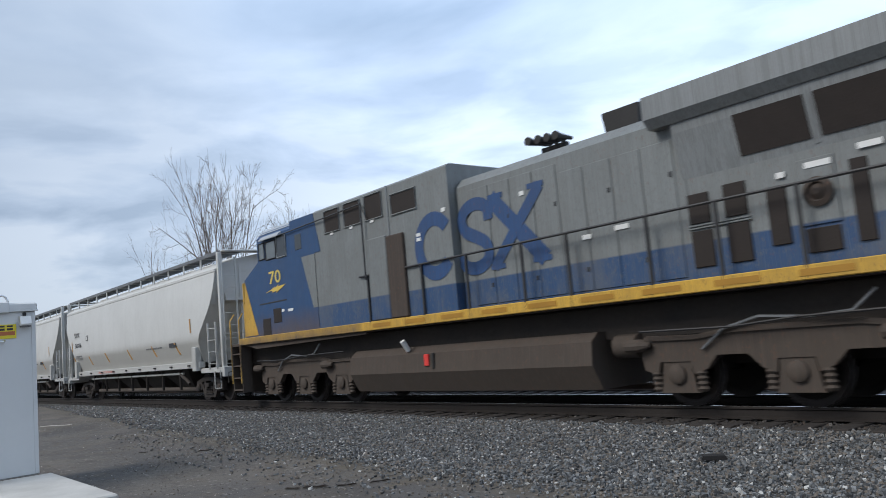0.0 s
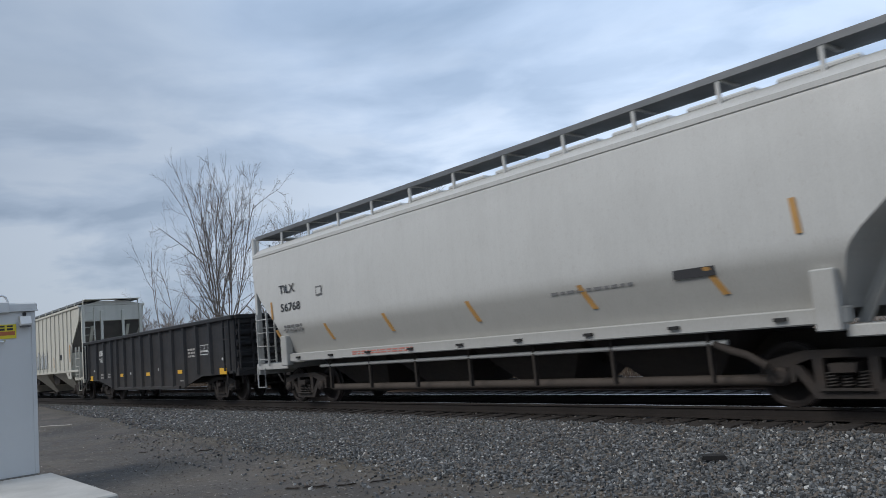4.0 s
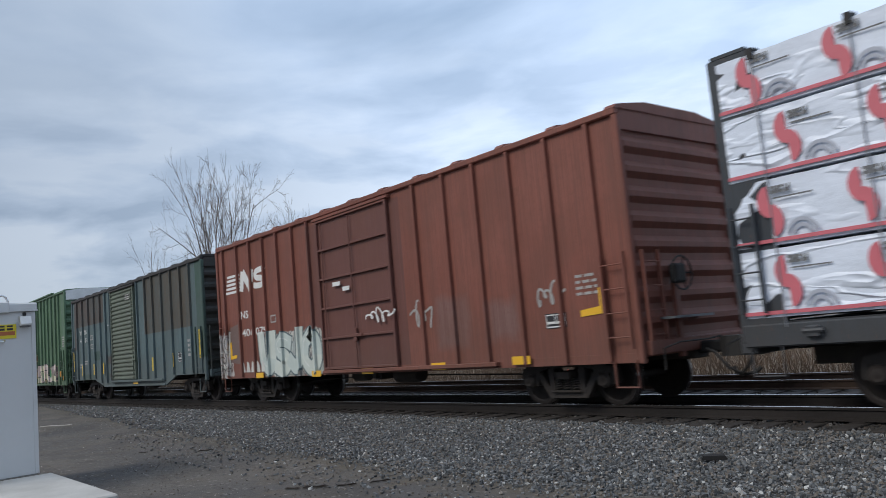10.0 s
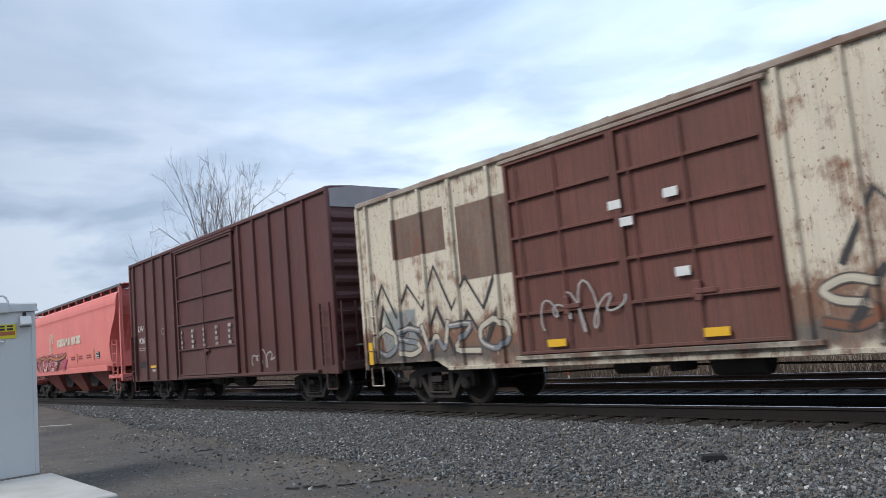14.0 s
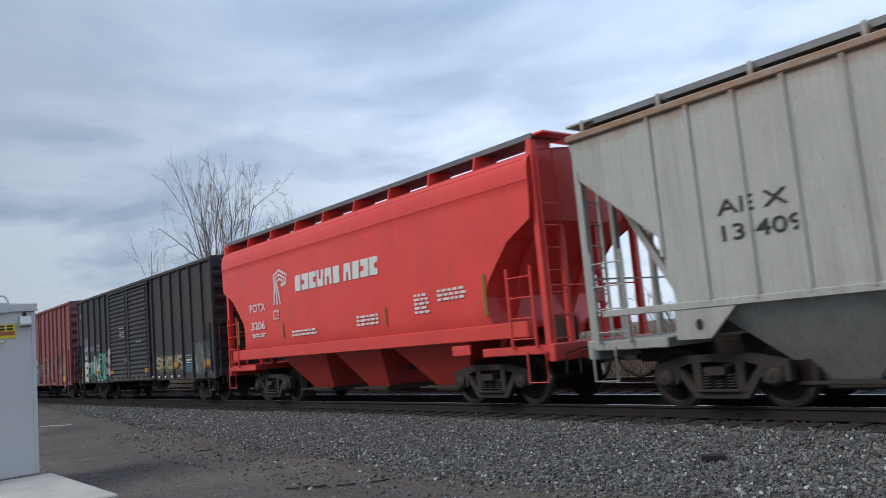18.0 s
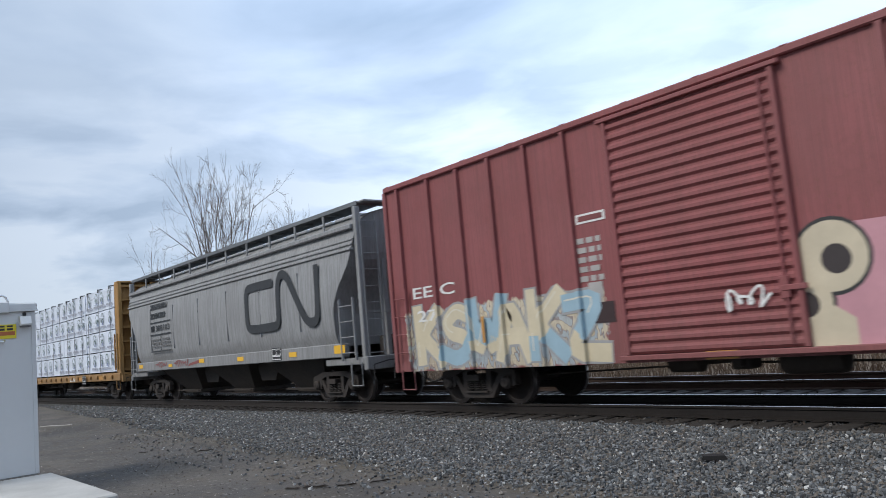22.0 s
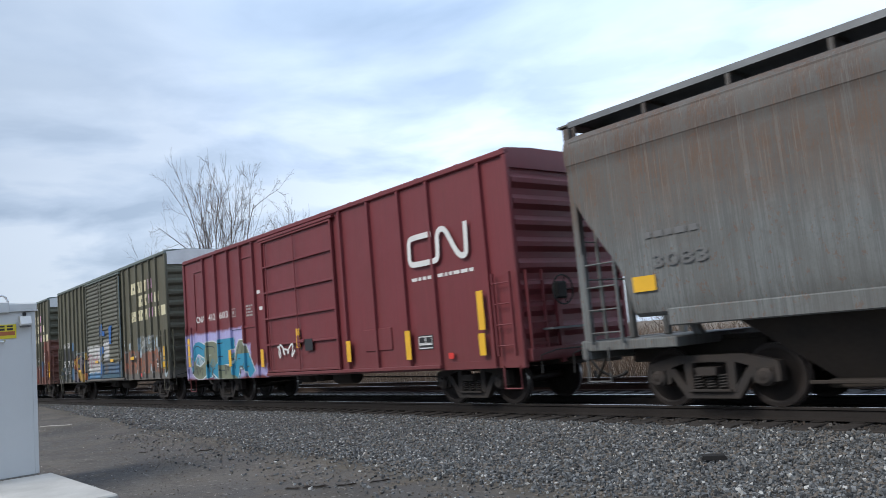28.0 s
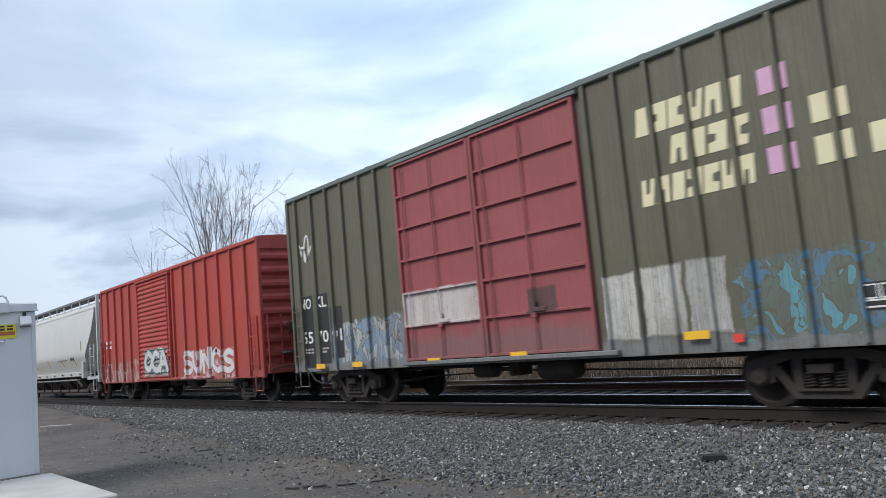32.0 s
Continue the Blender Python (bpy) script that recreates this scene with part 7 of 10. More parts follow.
    bars(car, -4.0, -1.6, 1.20, 1.30, 2, plain_red, -1.523, seed + 2)
    for i in range(9):
        part("sill_lug", shared(("sill_lug",), lambda: Geo().box(-0.09, 0.09, -1.57, -1.52, 1.22, 1.27), black_iron), None, car, at=(-h + 2.6 + i * (2 * h - 5.2) / 8, 0, 0))
    for e in (-1, 1):
        part("jacking_pad", Geo().box(e * (h - 1.95) - 0.16, e * (h - 1.95) + 0.16, -1.62, -1.40, 1.05, 1.85, 0.02), mat, car)
    pipe = Geo().tube([(-5.9, -1.3, 0.98), (5.7, -1.3, 0.98)], 0.042, 8)
    hose = Geo().tube([(5.5, -1.32, 0.96), (5.75, -1.34, 0.86), (6.0, -1.33, 0.78), (6.25, -1.3, 0.62)], 0.06, 8)
    part("pipe_hose", hose, underframe_dirt_shade, car, "dark hose at the pipe's end", smooth=50)
    part("discharge_pipe", pipe, mat, car, "pale grey discharge pipe below the sill", smooth=50)
    lp = Geo().tube([(-5.9, -0.95, 0.40), (6.2, -0.95, 0.40)], 0.085, 8)
    part("product_pipe", lp, pipe_dust, car, smooth=50)
    for i in range(7):
        x = -5.4 + i * 1.8
        part("pipe_hanger", Geo().box(x - 0.025, x + 0.025, -1.34, -1.26, 0.40, 1.16), underframe_dirt_shade, car)
    return car


dim_black = plain("faded_black_stencil", (0.16, 0.16, 0.16), 0.7, 0, 0.2, 20, 2, 0)
plain_orange = plain("faded_orange", (0.52, 0.26, 0.07), 0.6, 0, 0.2, 20, 2, 0)
plain_red = plain("faded_red_print", (0.55, 0.20, 0.16), 0.6, 0, 0.2, 20, 2, 0)
pipe_dust = plain("dusty_pipe", (0.085, 0.068, 0.057), 0.8, 0, 0.3, 15, 2, 0.2)
white_hopper(-42.5, -23.6, "white cylindrical covered hopper behind the locomotive", "SOXX", "56066", 11)
white_hopper(-62.95, -43.8, "white cylindrical covered hopper with a discharge pipe", "TCMX", "460523", 12)
white_hopper(-82.6, -64.1, "white cylindrical covered hopper with black numbers", "TILX", "56768", 13)

# gondola
gon, gh, gm = gondola("gondola", -100.8, -84.1, "empty black steel gondola with white numbers", lambda c: car_paint("gondola_black", c, (0.010, 0.012, 0.016), alt=(0.022, 0.025, 0.031), rough=0.62, rust=0.03, streak=0.3, fade=0.5, grime=0.08, seed=14),
                      [-7.70, -6.39, -5.23, -4.19, -3.40, -2.42, -1.29, -0.25, 0.84, 1.95, 3.12, 4.28, 5.41, 6.55], [(-6.12, 0.86), (-3.9, 0.47), (3.8, 0.47), (5.6, 0.86)])
text(gon, "LBR", -6.09, -5.45, 1.97, 2.21, white_paint, -1.475)
text(gon, "1016", -6.05, -5.38, 1.68, 1.91, white_paint, -1.475)
reflectors(gon, [(-7.45, 1.01, 0.50, 0.22), (-2.9, 1.07), (0.35, 1.05), (3.7, 1.06), (7.4, 1.0, 0.53, 0.20)], -1.48)
for x, z in ((-6.98, 1.34), (-4.44, 1.51), (-1.75, 1.12), (1.5, 1.2), (7.4, 1.38)):
    outline(gon, "rivet_disc", ring_pts(x, z, 0.05, 0.05, 12), white_paint, -1.478)
placard(gon, 5.60, 6.34, 1.54, 1.92, -1.475)
bars(gon, -5.92, -5.48, 0.95, 1.22, 2, dim_white, -1.475, 3)
bars(gon, -4.87, -4.40, 0.98, 1.2, 2, dim_white, -1.475, 4)
bars(gon, 4.51, 5.21, 1.51, 1.85, 3, dim_white, -1.475, 5)
bars(gon, 3.7, 4.4, 0.72, 0.78, 1, dim_white, -1.475, 6)

# ribbed grey hopper
CUT_RIB = [(1.95, 1.42), (1.66, 2.62), (0.22, 3.80), (0.0, 4.55)]
# end slope sheets are a darker grey than the cream sides
crd, ch_, cm_ = ribbed_hopper("covered_hopper", -118.95, -101.5, "cream-white ribbed covered hopper with painted-out patches", lambda c: car_paint("cream_hopper_paint", c, (0.62, 0.60, 0.52), alt=(0.55, 0.53, 0.46), rough=0.5, rust=0.08, streak=0.15, fade=0.5, grime=0.12, rustcol=(0.30, 0.13, 0.05), seed=15),
                              [-7.70, -6.84, -6.07, -5.31, -4.54, -3.74, -2.97, -2.18, -1.40, -0.70, 0.15, 1.08, 1.98, 2.95, 3.86, 4.75, 5.60, 6.40, 7.15], 4.55, 1.42, CUT_RIB, [(-6.9, -3.4), (-1.95, 1.3), (2.85, 6.1)], lambda c: car_paint("hopper_bin_paint", c, (0.60, 0.56, 0.47), rough=0.7, rust=0.1, streak=0.3, fade=0.4, grime=0.25, seed=16), slope_mat=plain("grey_slope_sheet", (0.20, 0.19, 0.18), 0.7, 0, 0.3, 10, 1.0, 0.1))
spray_grey = plain("sprayed_chrome", (0.42, 0.45, 0.48), 0.45, 0.2, 0.3, 10, 2, 0)
panel_slate = plain("slate_panel", (0.20, 0.24, 0.27), 0.6, 0, 0.3, 15, 2, 0)
for x0, x1, lo in ((-1.66, -0.84, 0), (-0.52, 0.28, 1), (0.52, 1.22, 2), (1.42, 2.08, 0)):
    o = [(x0, 1.66), (x1, 1.66), (x1, 2.45), (x1 - 0.12, 2.64), (x0 + 0.32, 2.64), (x0 + 0.30, 2.42), (x0, 2.38)]
    outline(crd, "emblem_panel", o, black_paint, -1.523, "chrome-grey sprayed block with a dark rim")
    outline(crd, "emblem_panel", [((q[0] - (x0 + x1) / 2) * 0.90 + (x0 + x1) / 2, (q[1] - 2.14) * 0.92 + 2.14) for q in o], spray_grey, -1.529, "chrome-grey sprayed block")
    outline(crd, "emblem_panel", [(x0 + 0.07, 1.71), (x1 - 0.08, 1.71), (x1 - 0.08, 1.95), (x0 + 0.4, 1.88)], panel_slate, -1.535)
text(crd, "CR", -5.97, -5.57, 2.42, 2.62, dim_black, -1.525)
text(crd, "DX", -5.22, -4.76, 2.43, 2.64, dim_black, -1.525)
text(crd, "85", -5.97, -5.58, 1.96, 2.17, dim_black, -1.525)
text(crd, "44", -5.19, -4.80, 1.98, 2.19, dim_black, -1.525)
reflectors(crd, [(-6.95, 2.25, 0.10, 0.85), (-3.9, 1.98, 0.09, 0.5), (-1.80, 2.02, 0.06, 0.5)], -1.56, mat=plain_orange)
bars(crd, -3.4, -2.5, 2.0, 2.2, 2, dim_white, -1.525, 7)
reflectors(crd, [(6.88, 2.3, 0.10, 0.85), (3.59, 1.95, 0.09, 0.5)], -1.56, mat=plain_orange)
plate(crd, "consolidated_stencil", 4.80, 5.12, 2.04, 2.31, black_paint, -1.525)

aex, ah_, am_ = ribbed_hopper("covered_hopper", -285.45, -268.0, "pale grey ribbed covered hopper with rust runs", lambda c: car_paint("grey_hopper_paint", c, (0.46, 0.465, 0.43), alt=(0.40, 0.41, 0.39), rough=0.55, rust=0.16, streak=0.25, fade=0.5, grime=0.18, rustcol=(0.34, 0.15, 0.05), seed=17, patches=[(4.62, 4.78, 1.9, 4.7, (0.30, 0.13, 0.045), 0.25, 0.10), (4.95, 5.02, 2.6, 4.7, (0.30, 0.13, 0.045), 0.2, 0.06), (5.35, 5.40, 3.0, 4.7, (0.30, 0.13, 0.045), 0.15, 0.05), (1.6, 1.65, 3.3, 4.6, (0.30, 0.13, 0.045), 0.15, 0.05), (-3.0, -2.96, 3.5, 4.6, (0.30, 0.13, 0.045), 0.15, 0.05), (-9, 9, 4.44, 4.7, (0.30, 0.13, 0.045), 0.3, 0.22), (6.1, 6.16, 2.9, 4.6, (0.30, 0.13, 0.045), 0.12, 0.05)]),
                              [-7.06, -6.37, -5.62, -4.89, -4.10, -3.34, -2.57, -1.72, -0.76, 0.21, 1.2, 2.2, 3.1, 3.93, 4.73, 5.52, 6.45, 7.25], 4.62, 1.55, [(1.80, 1.55), (1.60, 2.64), (0.22, 3.80), (0.0, 4.6)], [(-6.5, -3.45), (-1.85, 1.35), (3.0, 6.2)], lambda c: car_paint("hopper_bin_paint", c, (0.50, 0.50, 0.46), rough=0.7, rust=0.12, streak=0.3, fade=0.4, grime=0.25, seed=18))
text(aex, "AE X", -6.09, -5.03, 2.78, 3.0, black_paint, -1.525)
text(aex, "13 409", -6.05, -4.86, 2.40, 2.63, black_paint, -1.525)
reflectors(aex, [(7.1, 2.25, 0.12, 1.0), (2.9, 1.95, 0.09, 0.5), (0.0, 1.9, 0.08, 0.4)], -1.56, mat=plain_orange)
placard(aex, 5.2, 5.75, 1.75, 2.15, -1.525)


# smooth red, grey and brown hoppers
RED_PROF = [(-1.42, 1.45), (-1.52, 1.62), (-1.545, 2.4), (-1.555, 3.4), (-1.55, 4.1), (-1.56, 4.12), (-1.50, 4.52), (-1.15, 4.70), (0.0, 4.86)]
POT_CUT = lerp_cut([(1.45, 1.35), (2.25, 1.42), (3.20, 0.62), (3.26, 0.12), (4.6, 0.04)])
GAC_CUT = lerp_cut([(1.45, 0.95), (1.9, 1.12), (2.4, 1.22), (2.9, 0.95), (3.5, 0.40), (4.0, 0.12), (4.6, 0.04)])
CN_CUT = lerp_cut([(1.3, 1.15), (1.9, 1.10), (2.4, 1.05), (2.9, 0.72), (3.3, 0.35), (3.6, 0.18), (4.3, 0.06)])
COOK_CUT = lerp_cut([(1.45, 1.15), (2.2, 1.0), (2.9, 0.55), (3.5, 0.20), (4.5, 0.05)])


def emblem_bands(car, x, z, s, mat, y):
    """A round-headed emblem of parallel bands."""
    for i in range(3):
        r = s * (0.5 - 0.14 * i)
        band(car, "emblem", [(x - s * 0.45 + i * 0.22 * s, z - s * 0.6), (x - r * 0.7, z), (x - r * 0.75, z + r * 0.7), (x, z + r), (x + r, z + r * 0.6), (x + r * 0.8, z + 0.02), (x + 0.1 * s, z - 0.02 * s)], 0.075 * s, mat, y)


PINK, RED = (0.80, 0.215, 0.185), (0.78, 0.062, 0.052)
gac, gah, gam = hopper("covered_hopper", -267.0, -249.4, "sun-faded pink covered hopper with sprayed letters", lambda c: car_paint("faded_pink_paint", c, PINK, alt=(0.82, 0.26, 0.225), rough=0.5, rust=0.03, streak=0.10, fade=0.6, grime=0.10,
                       tags=[(-6.0, 0.1, 1.5, 2.4, [(0.45, 0.10, 0.12), (0.50, 0.20, 0.08), (0.55, 0.09, 0.16), (0.62, 0.20, 0.20)], (0.05, 0.03, 0.03), (1.5, 1.3))], seed=21),
                       RED_PROF, GAC_CUT, 4.80, [(-6.1, -3.0), (-1.25, 1.58), (3.4, 6.3)], plain("dirty_red_bin", (0.38, 0.10, 0.075), 0.7, 0, 0.4, 14, 1.2, 0.2, alt=(0.18, 0.07, 0.055)), 1.12, (1.30, 1.58), 4.95, hatch_z=4.84)
cream_mark = plain("cream_mark", (0.72, 0.62, 0.50), 0.6, 0, 0.1, 20, 2, 0)
emblem_bands(gac, -2.70, 3.0, 0.95, cream_mark, -1.565)
blocks(gac, -1.55, 1.12, 2.72, 3.10, 6, cream_mark, -1.565, slant=0.03)
blocks(gac, 1.28, 3.08, 2.72, 3.10, 4, cream_mark, -1.565, slant=0.03)
dim_red = plain("dull_red_mark", (0.28, 0.07, 0.06), 0.6)
text(gac, "GACX", -7.45, -6.55, 2.82, 3.0, dim_red, -1.565)
text(gac, "31900", -7.37, -6.41, 2.25, 2.45, dim_red, -1.565)
gac_black, gac_orange = plain("spray_black", (0.03, 0.018, 0.02), 0.5), plain("spray_rust", (0.52, 0.17, 0.07), 0.5)
graffiti(gac, -6.2, -1.6, 1.50, 2.22, "MUSWEN", [plain("spray_maroon", (0.46, 0.07, 0.14), 0.5), plain("spray_pink", (0.76, 0.42, 0.40), 0.5)], plain("spray_pale", (0.80, 0.52, 0.48), 0.5), gac_black, 20, -1.548, weight=0.17, rim=0.02)
for row in ([(-6.40, 1.75), (-6.30, 2.22), (-5.70, 2.20), (-5.55, 2.05)], [(-5.45, 1.95), (-5.25, 2.28), (-4.70, 2.22), (-4.35, 2.30), (-4.05, 2.12)], [(-3.75, 2.02), (-3.30, 2.30), (-2.30, 2.12), (-1.20, 2.10), (-0.30, 2.16), (0.25, 2.32)]):
    band(gac, "sprayed_swash", rounded(row), 0.21, gac_black, -1.560, "black-edged sprayed swash")
    band(gac, "sprayed_swash", rounded(row), 0.13, gac_orange, -1.565, "rust-orange sprayed swash")
band(gac, "sprayed_swash", [(-1.9, 1.52), (-1.2, 1.95)], 0.12, gac_black, -1.560)
band(gac, "sprayed_swash", [(-0.3, 1.56), (0.45, 2.05)], 0.16, plain("spray_crimson", (0.55, 0.05, 0.14), 0.5), -1.560)
reflectors(gac, [(2.35, 2.0, 0.08, 0.5), (5.2, 2.1, 0.08, 0.5)], -1.565, mat=plain_orange)
placard(gac, 5.63, 6.13, 1.91, 2.19, -1.56)
for i in range(3):
    bars(gac, 1.2 + i * 1.4, 1.9 + i * 1.4, 1.95, 2.15, 2, dim_red, -1.56, 30 + i)

pot, ph_, pmat = hopper("covered_hopper", -300.0, -286.4, "bright red covered hopper with white lettering", lambda c: car_paint("bright_red_paint", c, RED, alt=(0.80, 0.095, 0.075), rough=0.34, rust=0.0, streak=0.06, fade=0.4, grime=0.08, seed=22),
                        RED_PROF, POT_CUT, 4.85, [(-3.7, -1.3), (-0.85, 1.2), (1.72, 4.4)], None, 1.12, (1.28, 1.58), 4.98, brackets="gusset", hatch_z=4.84, sill_h=6.35)
emblem_bands(pot, -2.95, 3.24, 0.85, white_paint, -1.565)
blocks(pot, -2.12, 0.22, 2.98, 3.40, 6, white_paint, -1.565, slant=0.03)
blocks(pot, 0.34, 1.85, 2.98, 3.40, 4, white_paint, -1.565, slant=0.03, hole=True)
text(pot, "POTX", -4.88, -3.87, 2.63, 2.86, white_paint, -1.565)
text(pot, "3206", -4.84, -3.95, 2.12, 2.35, white_paint, -1.565)
plate(pot, "stencil_plate", -3.41, -3.10, 2.33, 2.58, white_paint, -1.562)
plate(pot, "stencil_field", -3.38, -3.13, 2.36, 2.55, pmat, -1.567)
bars(pot, -4.8, -3.95, 1.90, 2.02, 2, white_paint, -1.56, 40)
for x, z, w, n in ((-2.4, 1.8, 1.3, 2), (0.8, 1.85, 0.9, 3), (3.1, 1.95, 0.5, 5), (3.9, 2.15, 0.9, 3)):
    bars(pot, x, x + w, z, z + 0.09 * n, n, white_paint, -1.56, int(x * 10))
reflectors(pot, [(5.35, 2.15, 0.09, 0.8), (-5.75, 2.1, 0.09, 0.7), (-2.9, 2.0, 0.06, 0.4), (2.0, 2.0, 0.06, 0.4)], -1.562, mat=plain("olive_strip", (0.30, 0.16, 0.02), 0.6))
part("defect_card_frame", Geo().box(4.2, 4.75, -1.55, -1.50, 1.02, 1.22, 0.01), pmat, pot)

cnh, cnhh, cnm = hopper("covered_hopper", -371.05, -353.9, "weathered grey covered hopper with a dark emblem", lambda c: car_paint("grey_cylinder_paint", c, (0.285, 0.29, 0.295), alt=(0.335, 0.34, 0.345), rough=0.6, rust=0.08, streak=0.3, fade=0.7, grime=0.22, rustcol=(0.22, 0.12, 0.08), seed=23),
                        [(-1.40, 1.42), (-1.52, 1.75), (-1.57, 2.3), (-1.585, 2.9), (-1.55, 3.5), (-1.47, 3.95), (-1.32, 4.32), (-0.9, 4.64), (0.0, 4.84)], CN_CUT, 4.75, [(-5.8, -2.4), (-1.4, 1.8), (2.85, 6.3)], underframe_dirt_shade, 1.12, (1.16, 1.50), 4.88, hatch_z=4.82, sill_h=7.7)
dkg = plain("emblem_dark", (0.035, 0.038, 0.042), 0.6, 0, 0.3, 15, 2, 0)
band(cnh, "emblem", rounded([(4.40, 3.36), (3.08, 3.36), (2.70, 3.32), (2.68, 2.80), (2.68, 2.20), (3.08, 2.14), (4.20, 2.14), (4.64, 2.16), (4.68, 2.55), (4.68, 3.2), (4.84, 3.52), (5.18, 3.52), (5.54, 3.05), (6.08, 2.28), (6.34, 2.10), (6.76, 2.12), (6.82, 2.55), (6.84, 3.56)]), 0.24, dkg, -1.60, "dark winding emblem stripe")
for dz in (3.70, 3.82, 3.94):
    part("roof_band", Geo().box(-cnhh + 0.12, cnhh - 0.12, -1.57 + (dz - 3.7) * 0.3, -1.45, dz, dz + 0.05, 0.01), cnm, cnh)
blocks(cnh, -5.72, -3.95, 3.42, 3.62, 8, dkg, -1.575, "faded_lettering")
blocks(cnh, -5.72, -4.1, 3.08, 3.28, 8, dkg, -1.59, "faded_lettering")
blocks(cnh, -5.68, -5.28, 2.60, 2.82, 2, dkg, -1.597, "faded_lettering")
text(cnh, "388103", -5.14, -3.72, 2.60, 2.82, dkg, -1.597)
for z in (2.90, 2.45, 1.84):
    plate(cnh, "stencil_rule", -5.74, -3.64, z, z + 0.05, dkg, -1.597)
plate(cnh, "stencil_rule", -4.66, -4.62, 1.9, 2.42, dkg, -1.597)
bars(cnh, -5.62, -4.75, 2.0, 2.35, 3, dim_black, -1.59, 50)
bars(cnh, -4.5, -3.7, 2.0, 2.35, 3, dim_black, -1.59, 51)
for i, x in enumerate((-5.75, -3.4, -1.1, 1.2, 3.5, 5.8)):
    part("weld_seam", Geo().box(x - 0.012, x + 0.012, -1.592, -1.5, 1.9, 3.45, 0.003), cnm, cnh)
spray_line = plain("dull_red_spray", (0.26, 0.08, 0.075), 0.6, 0, 0.2, 15, 2, 0)
scribble(cnh, -5.55, -4.3, 1.24, 1.48, spray_line, -1.525, 5, 0.04, 6)
scribble(cnh, -3.65, -2.2, 1.22, 1.50, spray_line, -1.525, 6, 0.04, 7)
outline(cnh, "sprayed_stroke", [(-2.3, 1.24), (-1.35, 1.32), (-1.35, 1.42), (-2.2, 1.32)], spray_line, -1.523)
reflectors(cnh, [(-1.1, 1.38), (-7.2, 1.35), (1.9, 1.33), (5.2, 1.33), (7.6, 1.36, 0.5, 0.2), (-4.0, 1.31, 0.35, 0.10)], -1.525)
placard(cnh, 4.0, 4.55, 1.2, 1.55, -1.525)

cok, cokh, cokm = hopper("covered_hopper", -439.45, -420.0, "rusty grey-brown covered hopper with a faded green emblem", lambda c: car_paint("rusty_grey_paint", c, (0.165, 0.178, 0.178), alt=(0.20, 0.215, 0.215), rough=0.7, rust=0.28, streak=0.4, fade=0.6, grime=0.25, rustcol=(0.16, 0.082, 0.05), patches=[(-20, 20, 3.0, 4.4, (0.135, 0.085, 0.058), 1.2, 0.7), (-20, 20, 3.95, 5, (0.10, 0.060, 0.042), 0.4, 0.2)], seed=24),
                         RED_PROF, COOK_CUT, 4.80, [(-7.0, -3.4), (-2.7, 0.9), (1.6, 5.2)], underframe_dirt_shade, 1.12, (1.28, 1.55), 4.92, hatch_z=4.84)
green_mark = plain("faded_green", (0.10, 0.26, 0.05), 0.6, 0, 0.3, 15, 2, 0)
outline(cok, "emblem", ring_pts(-0.25, 3.35, 0.52, 0.42), green_mark, -1.562, "faded round green emblem")
outline(cok, "emblem", ring_pts(-0.38, 3.32, 0.30, 0.22, 18), cokm, -1.568)
bars(cok, -8.2, -7.2, 2.62, 2.78, 1, dim_black, -1.562, 60, "faded_lettering")
text(cok, "3083", -8.1, -7.15, 2.18, 2.38, dim_black, -1.562)
reflectors(cok, [(-8.3, 1.96, 0.42, 0.24), (-4.34, 1.73), (-1.31, 1.76), (2.11, 1.81), (5.6, 1.8), (8.3, 1.96)], -1.562, 0.48, 0.15)
white_hopper(-548.6, -529.8, "white cylindrical covered hopper at the tail of the view", "", "", 25)

# ---- boxcars of the train ----
SPRAY = {}


def spray(*rgb):
    """A flat sprayed colour, made once."""
    if rgb not in SPRAY:
        SPRAY[rgb] = plain("spray_paint", rgb, 0.55, 0, 0.18, 12, 2, 0)
    return SPRAY[rgb]


ROOF_GREEN = plain("grey_green_roof", (0.15, 0.18, 0.165), 0.65, 0, 0.3, 12, 0.8, 0.12)
END_WHITE = plain("white_end_cap", (0.80, 0.79, 0.77), 0.6, 0, 0.2, 12, 1.5, 0.1)


def box_paint(name, col, **kw):
    return lambda c: car_paint(name, c, col, **kw)


# brown car with tan letters
BROWN = (0.070, 0.029, 0.022)
